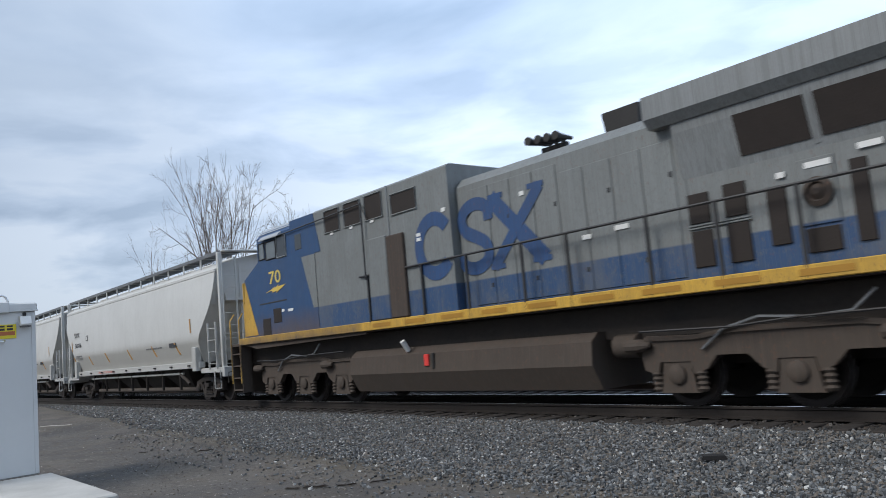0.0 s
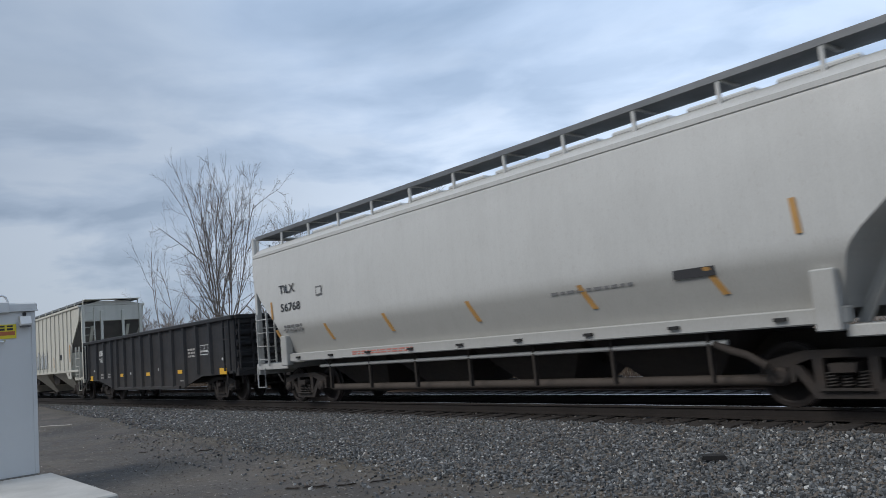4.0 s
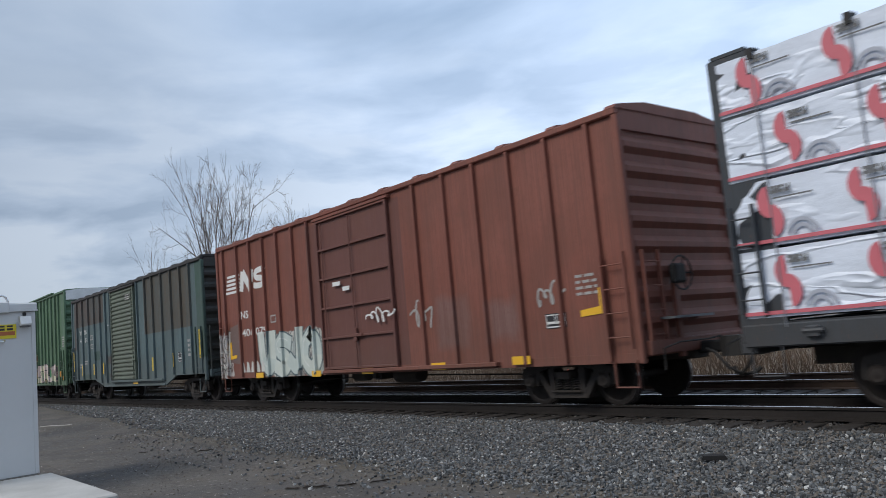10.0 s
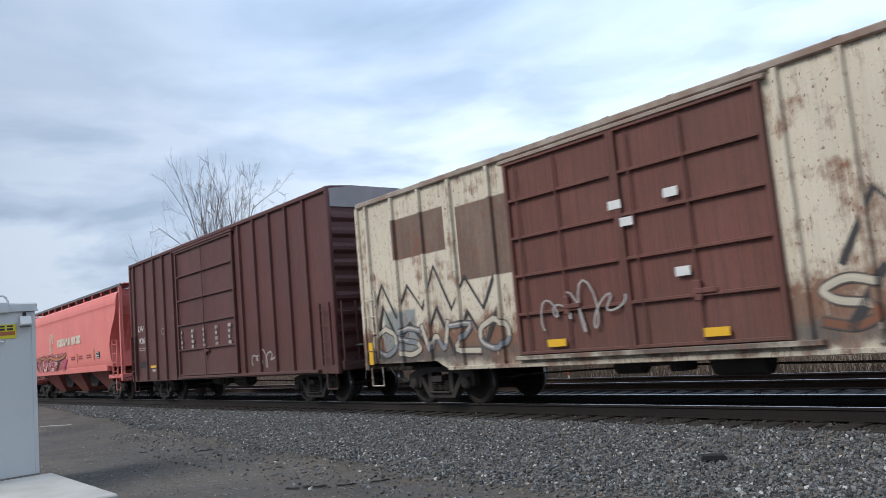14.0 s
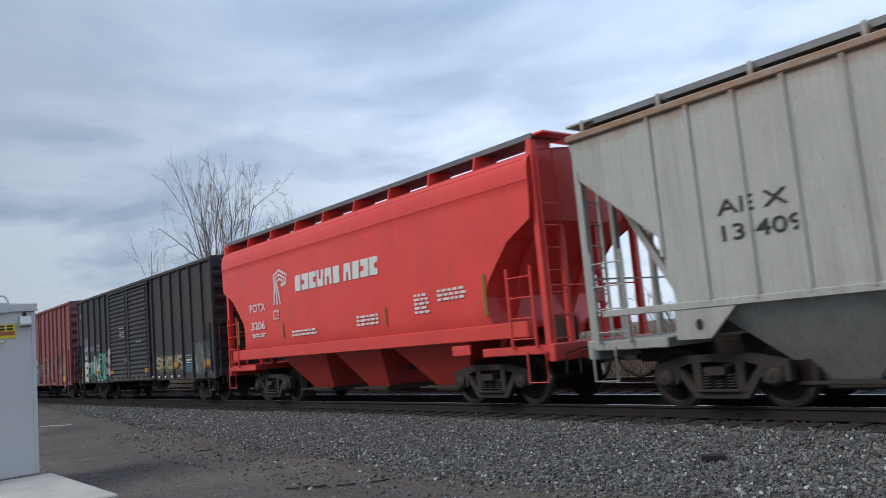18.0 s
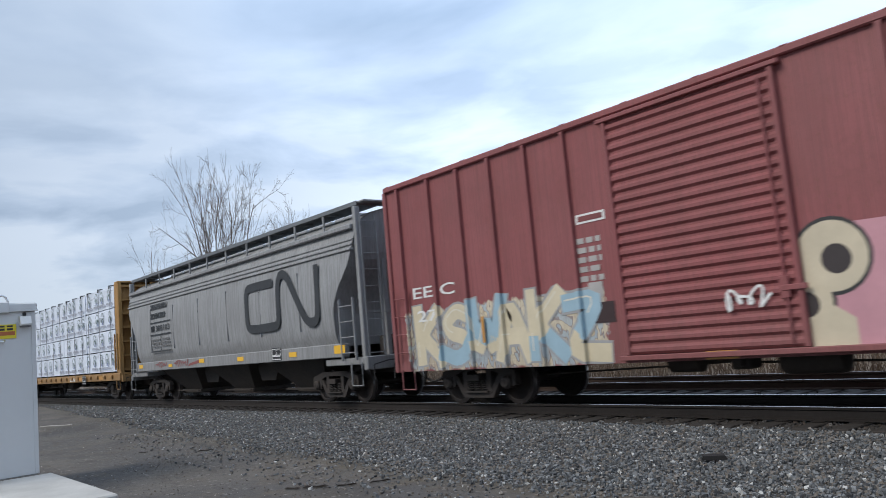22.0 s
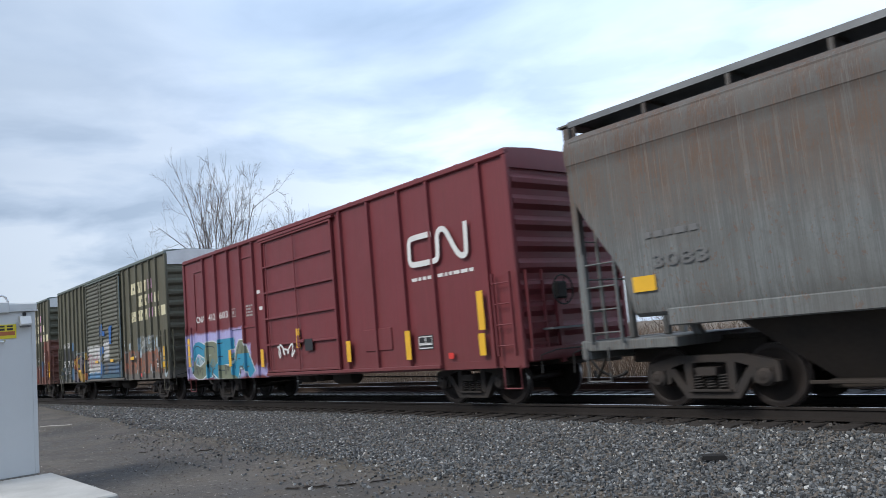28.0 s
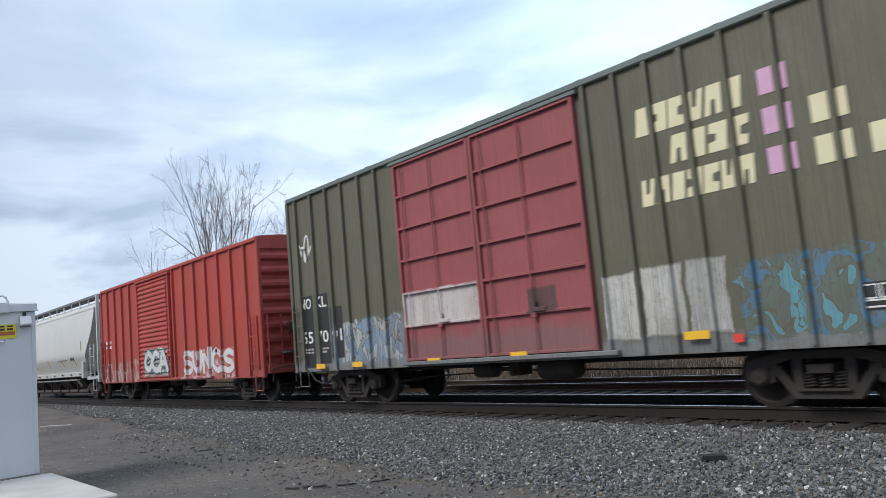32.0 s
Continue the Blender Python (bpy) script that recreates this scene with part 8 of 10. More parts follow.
c, h, m = boxcar("boxcar", -135.65, -119.75, "dark brown boxcar with faded pink patches and tan shapes", 4.78,
                 box_paint("dark_brown_paint", BROWN, rough=0.6, rust=0.10, streak=0.3, fade=0.5, grime=0.2, seed=31,
                           patches=[(-8, -4.0, 0.7, 2.40, (0.23, 0.090, 0.078), 0.08, 0.30), (-3.9, -1.55, 0.7, 2.45, (0.23, 0.090, 0.078), 0.08, 0.4), (-1.98, -1.58, 1.4, 4.6, (0.15, 0.050, 0.022), 0.16, 0.12), (1.9, 5.1, 0.9, 2.15, (0.23, 0.090, 0.078), 0.08, 0.4), (5.0, 6.3, 0.9, 2.4, (0.23, 0.090, 0.078), 0.08, 0.4), (6.2, 7.2, 0.9, 2.85, (0.23, 0.090, 0.078), 0.08, 0.3)]),
                 None, None, [-7.1, -5.98, -4.9, -3.8, -2.76, 1.55, 2.40, 3.53, 4.62, 5.68, 6.76], [(-1.55, 1.20, "corrugated")], door_mat=box_paint("grey_green_door", (0.082, 0.086, 0.074), alt=(0.10, 0.10, 0.088), rough=0.6, rust=0.1, streak=0.3, fade=0.5, grime=0.25, seed=30, patches=[(-1.5, 1.2, 0.8, 1.30, (0.028, 0.036, 0.050), 0.1, 0.1), (-0.8, 0.5, 1.42, 1.52, (0.10, 0.17, 0.30), 0.05, 0.05)]), rib=(0.13, 0.04))
tan = plain("tan_paint", (0.58, 0.40, 0.18), 0.6, 0, 0.15, 20, 2, 0)
ring(c, "brand_shape", 4.12, 3.68, 0.36, 0.34, 0.13, tan, -1.503, 40, 320, label="tan painted ring")
band(c, "brand_shape", rounded([(5.40, 3.84), (5.32, 3.98), (5.10, 4.00), (4.90, 3.90), (4.94, 3.76), (5.26, 3.62), (5.34, 3.48), (5.14, 3.38), (4.90, 3.40), (4.84, 3.52)]), 0.12, tan, -1.503, "tan painted winding stripe")
band(c, "brand_shape", [(5.88, 4.00), (6.50, 3.36)], 0.15, tan, -1.503, "tan painted bar")
band(c, "brand_shape", [(6.50, 4.00), (5.86, 3.36)], 0.11, tan, -1.505, "tan painted bar")
for a, b, z in ((5.80, 6.04, 3.95), (6.36, 6.60, 3.95), (5.78, 6.00, 3.33), (6.36, 6.60, 3.33)):
    plate(c, "brand_shape", a, b, z, z + 0.06, tan, -1.506)
for a, b in ((3.70, 4.36), (4.82, 5.38), (5.80, 6.58)):
    plate(c, "brand_underline", a, b, 3.20, 3.30, tan, -1.503)
text(c, "CS", -6.80, -6.04, 2.52, 2.78, tan, -1.503)
text(c, "XT", -5.66, -5.02, 2.52, 2.78, tan, -1.503)
text(c, "141", -6.83, -6.05, 1.84, 2.08, tan, -1.503)
text(c, "778", -5.74, -4.97, 1.82, 2.06, tan, -1.503)
placard(c, 3.62, 4.25, 1.44, 1.78, -1.503)
reflectors(c, [(-7.5, 1.22, 0.3, 0.22), (-3.3, 1.10), (0.37, 0.88), (2.6, 1.30), (5.3, 1.27), (7.35, 1.25, 0.5, 0.24)], -1.56)
for x0, x1, z0, z1 in ((-6.9, -6.2, 1.1, 1.4), (-5.6, -5.1, 1.15, 1.4), (-3.6, -2.84, 1.47, 1.87)):
    plate(c, "stencil_panel", x0, x1, z0, z1, black_paint, -1.503)
plate(c, "red_stencil", 7.0, 7.4, 2.1, 2.4, plain_red, -1.503)
for x in (5.3, 6.6):
    plate(c, "marker", x, x + 0.14, 1.06, 1.16, red_lamp_paint, -1.56, "small red marker")

# red-brown car with white graffiti
W1 = [(0.72, 0.72, 0.70), (0.60, 0.62, 0.60), (0.75, 0.74, 0.70)]
c, h, m = boxcar("boxcar", -177.25, -161.3, "red-brown boxcar with white sprayed letters near one end", 4.85,
                 box_paint("red_brown_paint", (0.200, 0.058, 0.036), rough=0.6, rust=0.08, streak=0.22, fade=0.5, grime=0.16, seed=32,
                           patches=[(-2.2, 1.9, 0.9, 4.6, (0.135, 0.048, 0.038), 0.03, 0.0), (2.9, 3.9, 1.2, 2.2, (0.20, 0.10, 0.085), 0.2, 0.15), (4.5, 5.3, 1.3, 2.0, (0.20, 0.10, 0.085), 0.25, 0.2)],
                           tags=[(-5.2, -1.7, 0.75, 1.95, [(0.60, 0.62, 0.56), (0.46, 0.54, 0.52), (0.64, 0.66, 0.60)], (0.12, 0.16, 0.18), (0.9, 0.6)), (-8.2, -7.2, 0.8, 2.1, W1, (0.12, 0.06, 0.05), (2.0, 0.9))]),
                 None, None, [-7.53, -6.53, -5.64, -4.77, -3.91, -3.0, -2.15, 2.48, 3.50, 4.45, 5.43, 6.39, 7.35], [(-1.66, 1.52, "plug")], peak=0.15, rib=(0.11, 0.03))
for i in range(5):
    plate(c, "brand_shape", -7.45 + 0.03 * i, -6.45, 3.33 + 0.122 * i, 3.405 + 0.122 * i, white_paint, -1.503, "white painted stripe")
for pts, wd in (([(-6.34, 3.33), (-6.22, 3.92)], 0.24), ([(-6.20, 3.90), (-5.72, 3.36)], 0.26), ([(-5.74, 3.33), (-5.60, 3.92)], 0.24)):
    band(c, "brand_shape", pts, wd, white_paint, -1.503 - wd * 0.006, "white painted bar")
band(c, "brand_shape", rounded([(-4.76, 3.78), (-4.86, 3.86), (-5.30, 3.84), (-5.42, 3.72), (-5.30, 3.62), (-4.92, 3.60), (-4.84, 3.48), (-4.96, 3.40), (-5.36, 3.40), (-5.50, 3.44)]), 0.17, white_paint, -1.503, "white painted winding stripe")
text(c, "NS", -6.48, -5.98, 2.51, 2.74, white_paint, -1.503)
text(c, "406", -6.45, -5.66, 1.98, 2.20, white_paint, -1.503)
text(c, "079", -5.54, -4.81, 1.98, 2.20, white_paint, -1.503)
outline(c, "sprayed_field", [(-7.4, 1.25), (-6.6, 1.15), (-6.55, 2.2), (-6.75, 2.38), (-7.3, 2.3)], spray(0.17, 0.11, 0.095), -1.502, "grey-brown sprayed field")
graffiti(c, -5.2, -2.0, 0.76, 1.93, "USJO", [spray(0.60, 0.64, 0.58), spray(0.54, 0.60, 0.56)], spray(0.10, 0.14, 0.15), spray(0.72, 0.74, 0.70), 1, weight=0.36)
graffiti(c, -8.0, -7.3, 0.95, 2.2, "SI", [spray(0.62, 0.62, 0.58)], spray(0.10, 0.08, 0.08), spray(0.7, 0.6, 0.6), 2, weight=0.22)
for k in range(5):
    outline(c, "sprayed_drop", [(-6.65 + 0.33 * k, 0.92), (-6.38 + 0.33 * k, 0.92), (-6.45 + 0.33 * k, 1.18), (-6.56 + 0.33 * k, 1.24)], spray(0.60, 0.60, 0.56), -1.505, "pale sprayed figure")
outline(c, "yellow_corner_mark", [(-7.36, 1.33), (-6.92, 1.36), (-6.92, 1.46), (-7.24, 1.44), (-7.26, 1.85), (-7.38, 1.85)], yellow_reflect, -1.508, "yellow corner stripe")
plate(c, "stencil_plate", -4.56, -4.24, 2.26, 2.48, dim_white, -1.503)
plate(c, "stencil_field", -4.52, -4.28, 2.30, 2.44, spray(0.185, 0.062, 0.042), -1.507)
reflectors(c, [(-5.33, 0.82), (-2.1, 0.80), (0.25, 0.82), (2.90, 0.84), (5.32, 0.88)], -1.56, 0.46, 0.15)
scribble(c, 0.4, 1.65, 1.85, 2.25, white_paint, -1.60, 5, 0.04, 5)
scribble(c, 2.05, 2.85, 1.6, 2.3, dim_white, -1.506, 6, 0.05, 3)
scribble(c, 5.8, 6.5, 1.75, 2.25, dim_white, -1.506, 7, 0.045, 4)
placard(c, 5.98, 6.46, 1.40, 1.66, -1.503)
outline(c, "yellow_corner_mark", [(6.80, 1.55), (7.36, 1.58), (7.36, 2.0), (7.22, 2.0), (7.22, 1.70), (6.80, 1.66)], yellow_reflect, -1.506, "yellow corner stripe")
for i in range(4):
    bars(c, 6.75, 7.2, 1.9 + 0.1 * i, 1.98 + 0.1 * i, 1, dim_white, -1.503, 80 + i)
plate(c, "route_card", -0.95, -0.6, 2.9, 3.0, white_paint, -1.60)
plate(c, "route_card", -0.5, -0.2, 2.75, 2.85, white_paint, -1.60)

# slate car with brown patches
c, h, m = boxcar("boxcar", -195.1, -178.6, "slate-grey boxcar with brown painted-over fields and a green door", 4.83,
                 box_paint("slate_paint", (0.088, 0.136, 0.144), rough=0.6, rust=0.08, streak=0.25, fade=0.5, grime=0.22, seed=33,
                           patches=[(-8.0, -3.1, 3.46, 4.75, (0.085, 0.058, 0.045), 0.04, 0.03), (-8.0, -7.35, 2.4, 3.6, (0.085, 0.058, 0.045), 0.12, 0.1), (-6.5, -4.7, 0.7, 1.22, (0.045, 0.105, 0.085), 0.05, 0.1), (-4.45, -3.7, 1.82, 2.2, (0.04, 0.085, 0.07), 0.04, 0.03), (-2.65, -1.95, 1.58, 1.92, (0.075, 0.05, 0.04), 0.08, 0.05), (-2.5, -2.2, 1.0, 1.18, (0.06, 0.04, 0.035), 0.04, 0.03), (2.4, 7.2, 2.58, 4.7, (0.080, 0.062, 0.042), 0.04, 0.03), (7.6, 8.4, 1.5, 4.9, (0.035, 0.085, 0.060), 0.05, 0.04), (-1.95, -1.4, 0.9, 1.9, (0.10, 0.065, 0.05), 0.2, 0.2)]),
                 plain("dark_green_end", (0.045, 0.060, 0.055), 0.7, 0, 0.4, 12, 1.0, 0.15, alt=(0.05, 0.035, 0.03)), plain("dark_roof", (0.05, 0.045, 0.043), 0.7, 0, 0.3, 12, 1, 0.1),
                 [-7.36, -6.41, -5.39, -4.45, -3.50, -2.69, -2.02, 1.62, 2.56, 3.40, 4.38, 5.35, 6.29, 7.15], [(-1.75, 1.30, "corrugated")], belly=[(-4.8, 0.95), (-3.2, 0.62), (4.4, 0.62), (5.5, 0.95)],
                 door_mat=plain("sage_door", (0.13, 0.155, 0.115), 0.6, 0, 0.3, 12, 1.0, 0.12, alt=(0.10, 0.11, 0.085)), rib=(0.11, 0.03))
text(c, "WC", -7.03, -6.51, 3.07, 3.29, white_paint, -1.503)
text(c, "OR", -6.24, -5.80, 3.07, 3.29, white_paint, -1.503)
text(c, "49", -6.99, -6.59, 2.70, 2.92, white_paint, -1.503)
text(c, "01", -6.18, -5.79, 2.70, 2.92, white_paint, -1.503)
for z0, z1 in ((2.76, 2.98), (2.36, 2.57)):
    plate(c, "stencil_plate", -5.25, -4.85, z0, z1, dim_white, -1.503)
    plate(c, "stencil_field", -5.20, -4.90, z0 + 0.04, z1 - 0.04, spray(0.108, 0.140, 0.138), -1.507)
bars(c, -6.3, -5.8, 1.66, 1.88, 2, dim_white, -1.503, 92)
bars(c, -7.1, -6.7, 1.5, 1.75, 2, dim_white, -1.503, 93)
bars(c, -2.5, -2.2, 3.25, 3.30, 1, white_paint, -1.503, 94)
reflectors(c, [(-6.52, 1.40, 0.13, 0.5), (-4.6, 1.41, 0.13, 0.48), (-3.13, 1.42, 0.13, 0.5), (-8.0, 1.86, 0.14, 0.95)], -1.56, mat=plain("chrome_yellow", (0.72, 0.48, 0.04), 0.5))
reflectors(c, [(3.25, 1.42, 0.14, 0.5), (5.35, 1.5, 0.14, 0.5), (7.95, 1.95, 0.20, 0.95)], -1.56, mat=plain("chrome_yellow", (0.72, 0.50, 0.04), 0.5))
reflectors(c, [(1.17, 0.76, 0.55, 0.12)], -1.56)
placard(c, 5.75, 6.35, 1.4, 1.75, -1.503)
bars(c, 6.7, 7.1, 1.55, 2.2, 4, dim_white, -1.503, 90)
bars(c, 0.3, 0.9, 4.1, 4.35, 3, dim_white, -1.58, 91)
# tall green car
G2 = [(0.42, 0.33, 0.22), (0.022, 0.03, 0.026), (0.26, 0.075, 0.045), (0.46, 0.38, 0.18), (0.05, 0.19, 0.09), (0.05, 0.04, 0.04), (0.40, 0.32, 0.22)]
G3 = [(0.62, 0.46, 0.40), (0.06, 0.20, 0.06), (0.55, 0.42, 0.22), (0.06, 0.06, 0.07), (0.60, 0.38, 0.36)]
c, h, m = boxcar("boxcar", -212.4, -196.6, "tall green boxcar with a round tree emblem and graffiti", 5.58,
                 box_paint("leaf_green_paint", (0.076, 0.148, 0.078), rough=0.5, rust=0.05, streak=0.22, fade=0.5, grime=0.14, rustcol=(0.14, 0.09, 0.04), seed=34,
                           tags=[(-2.1, 1.6, 0.9, 2.55, G2, (0.03, 0.03, 0.03), (0.42, 0.5)), (1.2, 6.1, 1.0, 1.75, G3, (0.03, 0.03, 0.04), (0.9, 0.7))]),
                 None, None, [-7.38, -6.45, -5.67, -4.89, -4.17, -3.43, -2.71, 1.93, 2.74, 3.5, 4.29, 5.13, 5.97, 6.69], [(-2.15, 1.45, "plug")], end_top=END_WHITE, zb=0.78, ribs_end=10)
ring(c, "emblem_ring", -7.36, 4.10, 0.56, 0.64, 0.10, white_paint, -1.575, label="white ring emblem")
plate(c, "emblem_trunk", -7.42, -7.30, 3.48, 4.66, white_paint, -1.580)
for i in range(3):
    z = 3.78 + i * 0.27
    band(c, "emblem_branch", [(-7.68 + 0.05 * i, z + 0.08), (-7.36, z - 0.14), (-7.04 - 0.05 * i, z + 0.08)], 0.10, white_paint, -1.578)
text(c, "IB", -7.28, -6.88, 2.34, 2.58, white_paint, -1.503)
text(c, "T", -6.42, -6.24, 2.34, 2.58, white_paint, -1.503)
text(c, "18", -7.28, -6.90, 1.86, 2.08, white_paint, -1.503)
text(c, "49", -6.42, -6.04, 1.86, 2.08, white_paint, -1.503)
text(c, "7", -5.66, -5.48, 1.86, 2.08, white_paint, -1.503)
outline(c, "sprayed_field", [(-6.3, 0.82), (-1.9, 0.82), (-2.4, 1.9), (-2.8, 2.1), (-3.4, 1.95), (-3.9, 2.15), (-4.6, 1.9), (-5.3, 1.7), (-6.2, 1.3)], spray(0.20, 0.27, 0.22), -1.502, "dull grey-green sprayed field")
graffiti(c, -6.2, -1.95, 0.80, 1.92, "WEFIIL", [spray(0.62, 0.68, 0.70), spray(0.50, 0.57, 0.59)], spray(0.025, 0.03, 0.04), spray(0.82, 0.85, 0.85), 3, -1.512, weight=0.25)
graffiti(c, 1.3, 5.85, 0.96, 1.85, "ESRUC", [spray(0.66, 0.54, 0.50), spray(0.62, 0.58, 0.42)], spray(0.03, 0.035, 0.05), spray(0.72, 0.70, 0.68), 4, weight=0.34)
graffiti(c, -2.0, 1.3, 0.95, 2.42, "OSJUS", [spray(0.44, 0.36, 0.20), spray(0.36, 0.27, 0.19), spray(0.20, 0.05, 0.04)], spray(0.035, 0.045, 0.035), spray(0.60, 0.52, 0.36), 92, weight=0.17, rim=0.03)
for x0, x1, z0, z1 in ((2.35, 2.85, 1.05, 1.5), (4.3, 4.7, 1.2, 1.6), (-5.0, -4.4, 0.98, 1.4), (-1.1, -0.6, 1.55, 2.0), (-1.9, -1.45, 1.55, 1.9), (0.1, 0.5, 1.59, 1.86), (1.0, 1.35, 1.4, 1.7)):
    plate(c, "paint_out", x0, x1, z0, z1, spray(0.040, 0.19, 0.075), -1.515 if x0 > 1.8 or x0 < -2.3 else -1.552, "bright green painted-out square")
scribble(c, -7.1, -3.7, 2.55, 3.25, dim_white, -1.503, 8, 0.035, 7)
plate(c, "painted_square", -7.3, -6.95, 1.18, 1.42, spray(0.40, 0.17, 0.03), -1.503, "dull orange square")
bars(c, -0.2, 0.9, 3.35, 3.65, 3, white_paint, -1.59, 95)
placard(c, 6.6, 7.1, 1.68, 2.02, -1.503)
for i in range(6):
    bars(c, 6.45, 6.75, 2.5 + 0.12 * i, 2.58 + 0.12 * i, 1, white_paint, -1.503, 100 + i)
bars(c, 7.15, 7.6, 2.7, 3.25, 5, dim_white, -1.503, 107)
reflectors(c, [(6.9, 1.35, 0.5, 0.28), (7.55, 1.13, 0.45, 0.2), (1.2, 1.42, 0.4, 0.12), (-7.0, 1.05, 0.3, 0.25)], -1.56, mat=plain("orange_panel", (0.50, 0.22, 0.03), 0.6))
part("upper_door_hood", Geo().box(-2.45, 5.7, -1.63, -1.5, 5.58, 5.66, 0.01), m, c)

# cream car with painted-over graffiti
GREYBR = (0.150, 0.088, 0.066)
c, h, m = boxcar("boxcar", -230.55, -214.3, "cream boxcar with rust, brown painted-over squares and red doors", 4.72,
                 box_paint("cream_rust_paint", (0.64, 0.57, 0.45), rough=0.65, rust=0.62, streak=0.15, fade=0.3, grime=0.15, rustcol=(0.20, 0.075, 0.038), seed=35,
                           patches=[(-6.8, -5.0, 3.2, 4.1, GREYBR), (-4.6, -3.1, 2.5, 4.0, GREYBR), (3.75, 4.7, 2.9, 3.85, GREYBR), (4.62, 5.55, 2.6, 4.25, GREYBR), (5.5, 6.55, 2.3, 3.95, GREYBR), (6.6, 7.4, 2.6, 3.3, GREYBR), (-8.2, 8.2, 0.9, 1.7, (0.22, 0.10, 0.06), 0.3, 0.9), (-8.2, 8.2, 0.9, 1.2, (0.10, 0.085, 0.08), 0.2, 0.2), (7.5, 7.7, 2.6, 4.7, (0.22, 0.08, 0.04), 0.25, 0.15), (4.75, 4.9, 4.1, 4.7, (0.22, 0.08, 0.04), 0.2, 0.1), (6.2, 6.4, 3.9, 4.7, (0.22, 0.08, 0.04), 0.25, 0.12), (6.9, 7.0, 3.4, 4.7, (0.22, 0.08, 0.04), 0.2, 0.12), (-7.4, -6.2, 1.2, 2.1, (0.25, 0.28, 0.28), 0.1, 0.2)]),
                 plain("rust_brown_end", (0.16, 0.068, 0.04), 0.75, 0, 0.4, 12, 0.8, 0.2, alt=(0.07, 0.04, 0.03)), plain("flaked_roof", (0.24, 0.15, 0.11), 0.75, 0, 0.5, 10, 1.5, 0.15, alt=(0.45, 0.40, 0.34)),
                 [-7.75, -6.72, -5.72, -4.70, -3.53, 2.25, 3.10, 4.02, 4.99, 5.99, 6.95], [(-3.05, -0.54, "plug"), (-0.54, 2.03, "plug")], zb=0.86,
                 door_mat=box_paint("dull_red_door", (0.145, 0.042, 0.030), rough=0.65, rust=0.3, streak=0.3, fade=0.5, grime=0.25, seed=36), belly=[(-5.6, 0.95), (-5.2, 0.76), (4.8, 0.76), (5.2, 0.95)])
reflectors(c, [(-2.11, 1.15), (0.95, 1.15), (6.15, 1.22, 0.4, 0.14), (7.85, 1.4, 0.22, 0.6), (-7.85, 1.2, 0.16, 0.5)], -1.605)
scribble(c, -2.5, -0.5, 1.2, 2.2, dim_white, -1.60, 9, 0.035, 6)
brush = spray(0.045, 0.042, 0.042)
for x0, n, k in ((2.75, 11, 0.50), (-7.85, 10, 0.48)):
    rnd = random.Random(n)
    for lo, hi_, wd in ((1.9, 2.75, 0.10), (1.15, 2.0, 0.14)):
        zig = [(x0 + k * i, (hi_ if i % 2 else lo) + rnd.uniform(-0.25, 0.25)) for i in range(n)]
        band(c, "brush_line", zig, wd, brush, -1.5035 - 0.002 * (wd > 0.12), "dark sprayed zigzag outline")
graffiti(c, 2.4, 7.5, 1.0, 1.75, "SZOWSO", [spray(0.56, 0.50, 0.40), spray(0.22, 0.09, 0.05)], spray(0.09, 0.075, 0.065), spray(0.62, 0.55, 0.44), 18, -1.508, weight=0.13, rim=0.025)
graffiti(c, -7.8, -3.3, 1.0, 1.75, "OSWZO", [spray(0.56, 0.50, 0.40), spray(0.24, 0.25, 0.27)], spray(0.09, 0.075, 0.065), spray(0.62, 0.55, 0.44), 19, -1.508, weight=0.13, rim=0.025)
plate(c, "paint_out", 6.15, 6.75, 1.75, 2.15, spray(0.22, 0.22, 0.24), -1.518, "grey painted-out square")
for x, z in ((-0.7, 3.2), (0.35, 3.2), (-0.5, 2.9), (0.4, 2.0)):
    plate(c, "route_card", x, x + 0.25, z, z + 0.14, white_paint, -1.60)

# plain maroon tall car
c, h, m = boxcar("boxcar", -247.5, -231.9, "tall maroon boxcar with white numbers", 5.45,
                 box_paint("maroon_paint", (0.105, 0.030, 0.026), rough=0.55, rust=0.05, streak=0.25, fade=0.5, grime=0.14, seed=37),
                 None, None, [-7.3, -6.1, -5.0, -4.0, -3.0, 2.6, 3.6, 4.6, 5.6, 6.6], [(-2.65, 2.15, "plug")], end_top=plain("pale_end_cap", (0.36, 0.33, 0.33), 0.6), zb=0.80, ribs_end=10)
text(c, "LW", -7.1, -6.45, 2.70, 2.93, white_paint, -1.503)
text(c, "9260", -7.05, -6.12, 2.24, 2.46, white_paint, -1.503)
bars(c, -7.1, -6.1, 1.95, 2.1, 2, dim_white, -1.503, 110)
ring(c, "stencil_ring", -4.36, 2.58, 0.16, 0.13, 0.03, dim_white, -1.503)
reflectors(c, [(-5.45, 1.32, 0.8, 0.09)], -1.50)
plate(c, "stencil_panel", -5.65, -5.3, 1.13, 1.22, dim_white, -1.503)
plate(c, "stencil_panel", -6.95, -6.4, 1.3, 1.55, black_paint, -1.503)
scribble(c, 2.9, 4.6, 1.0, 1.6, dim_white, -1.503, 12, 0.045, 5)
for i in range(5):
    bars(c, -2.4 + i, -2.2 + i, 1.8, 2.5, 4, dim_white, -1.59, 120 + i)

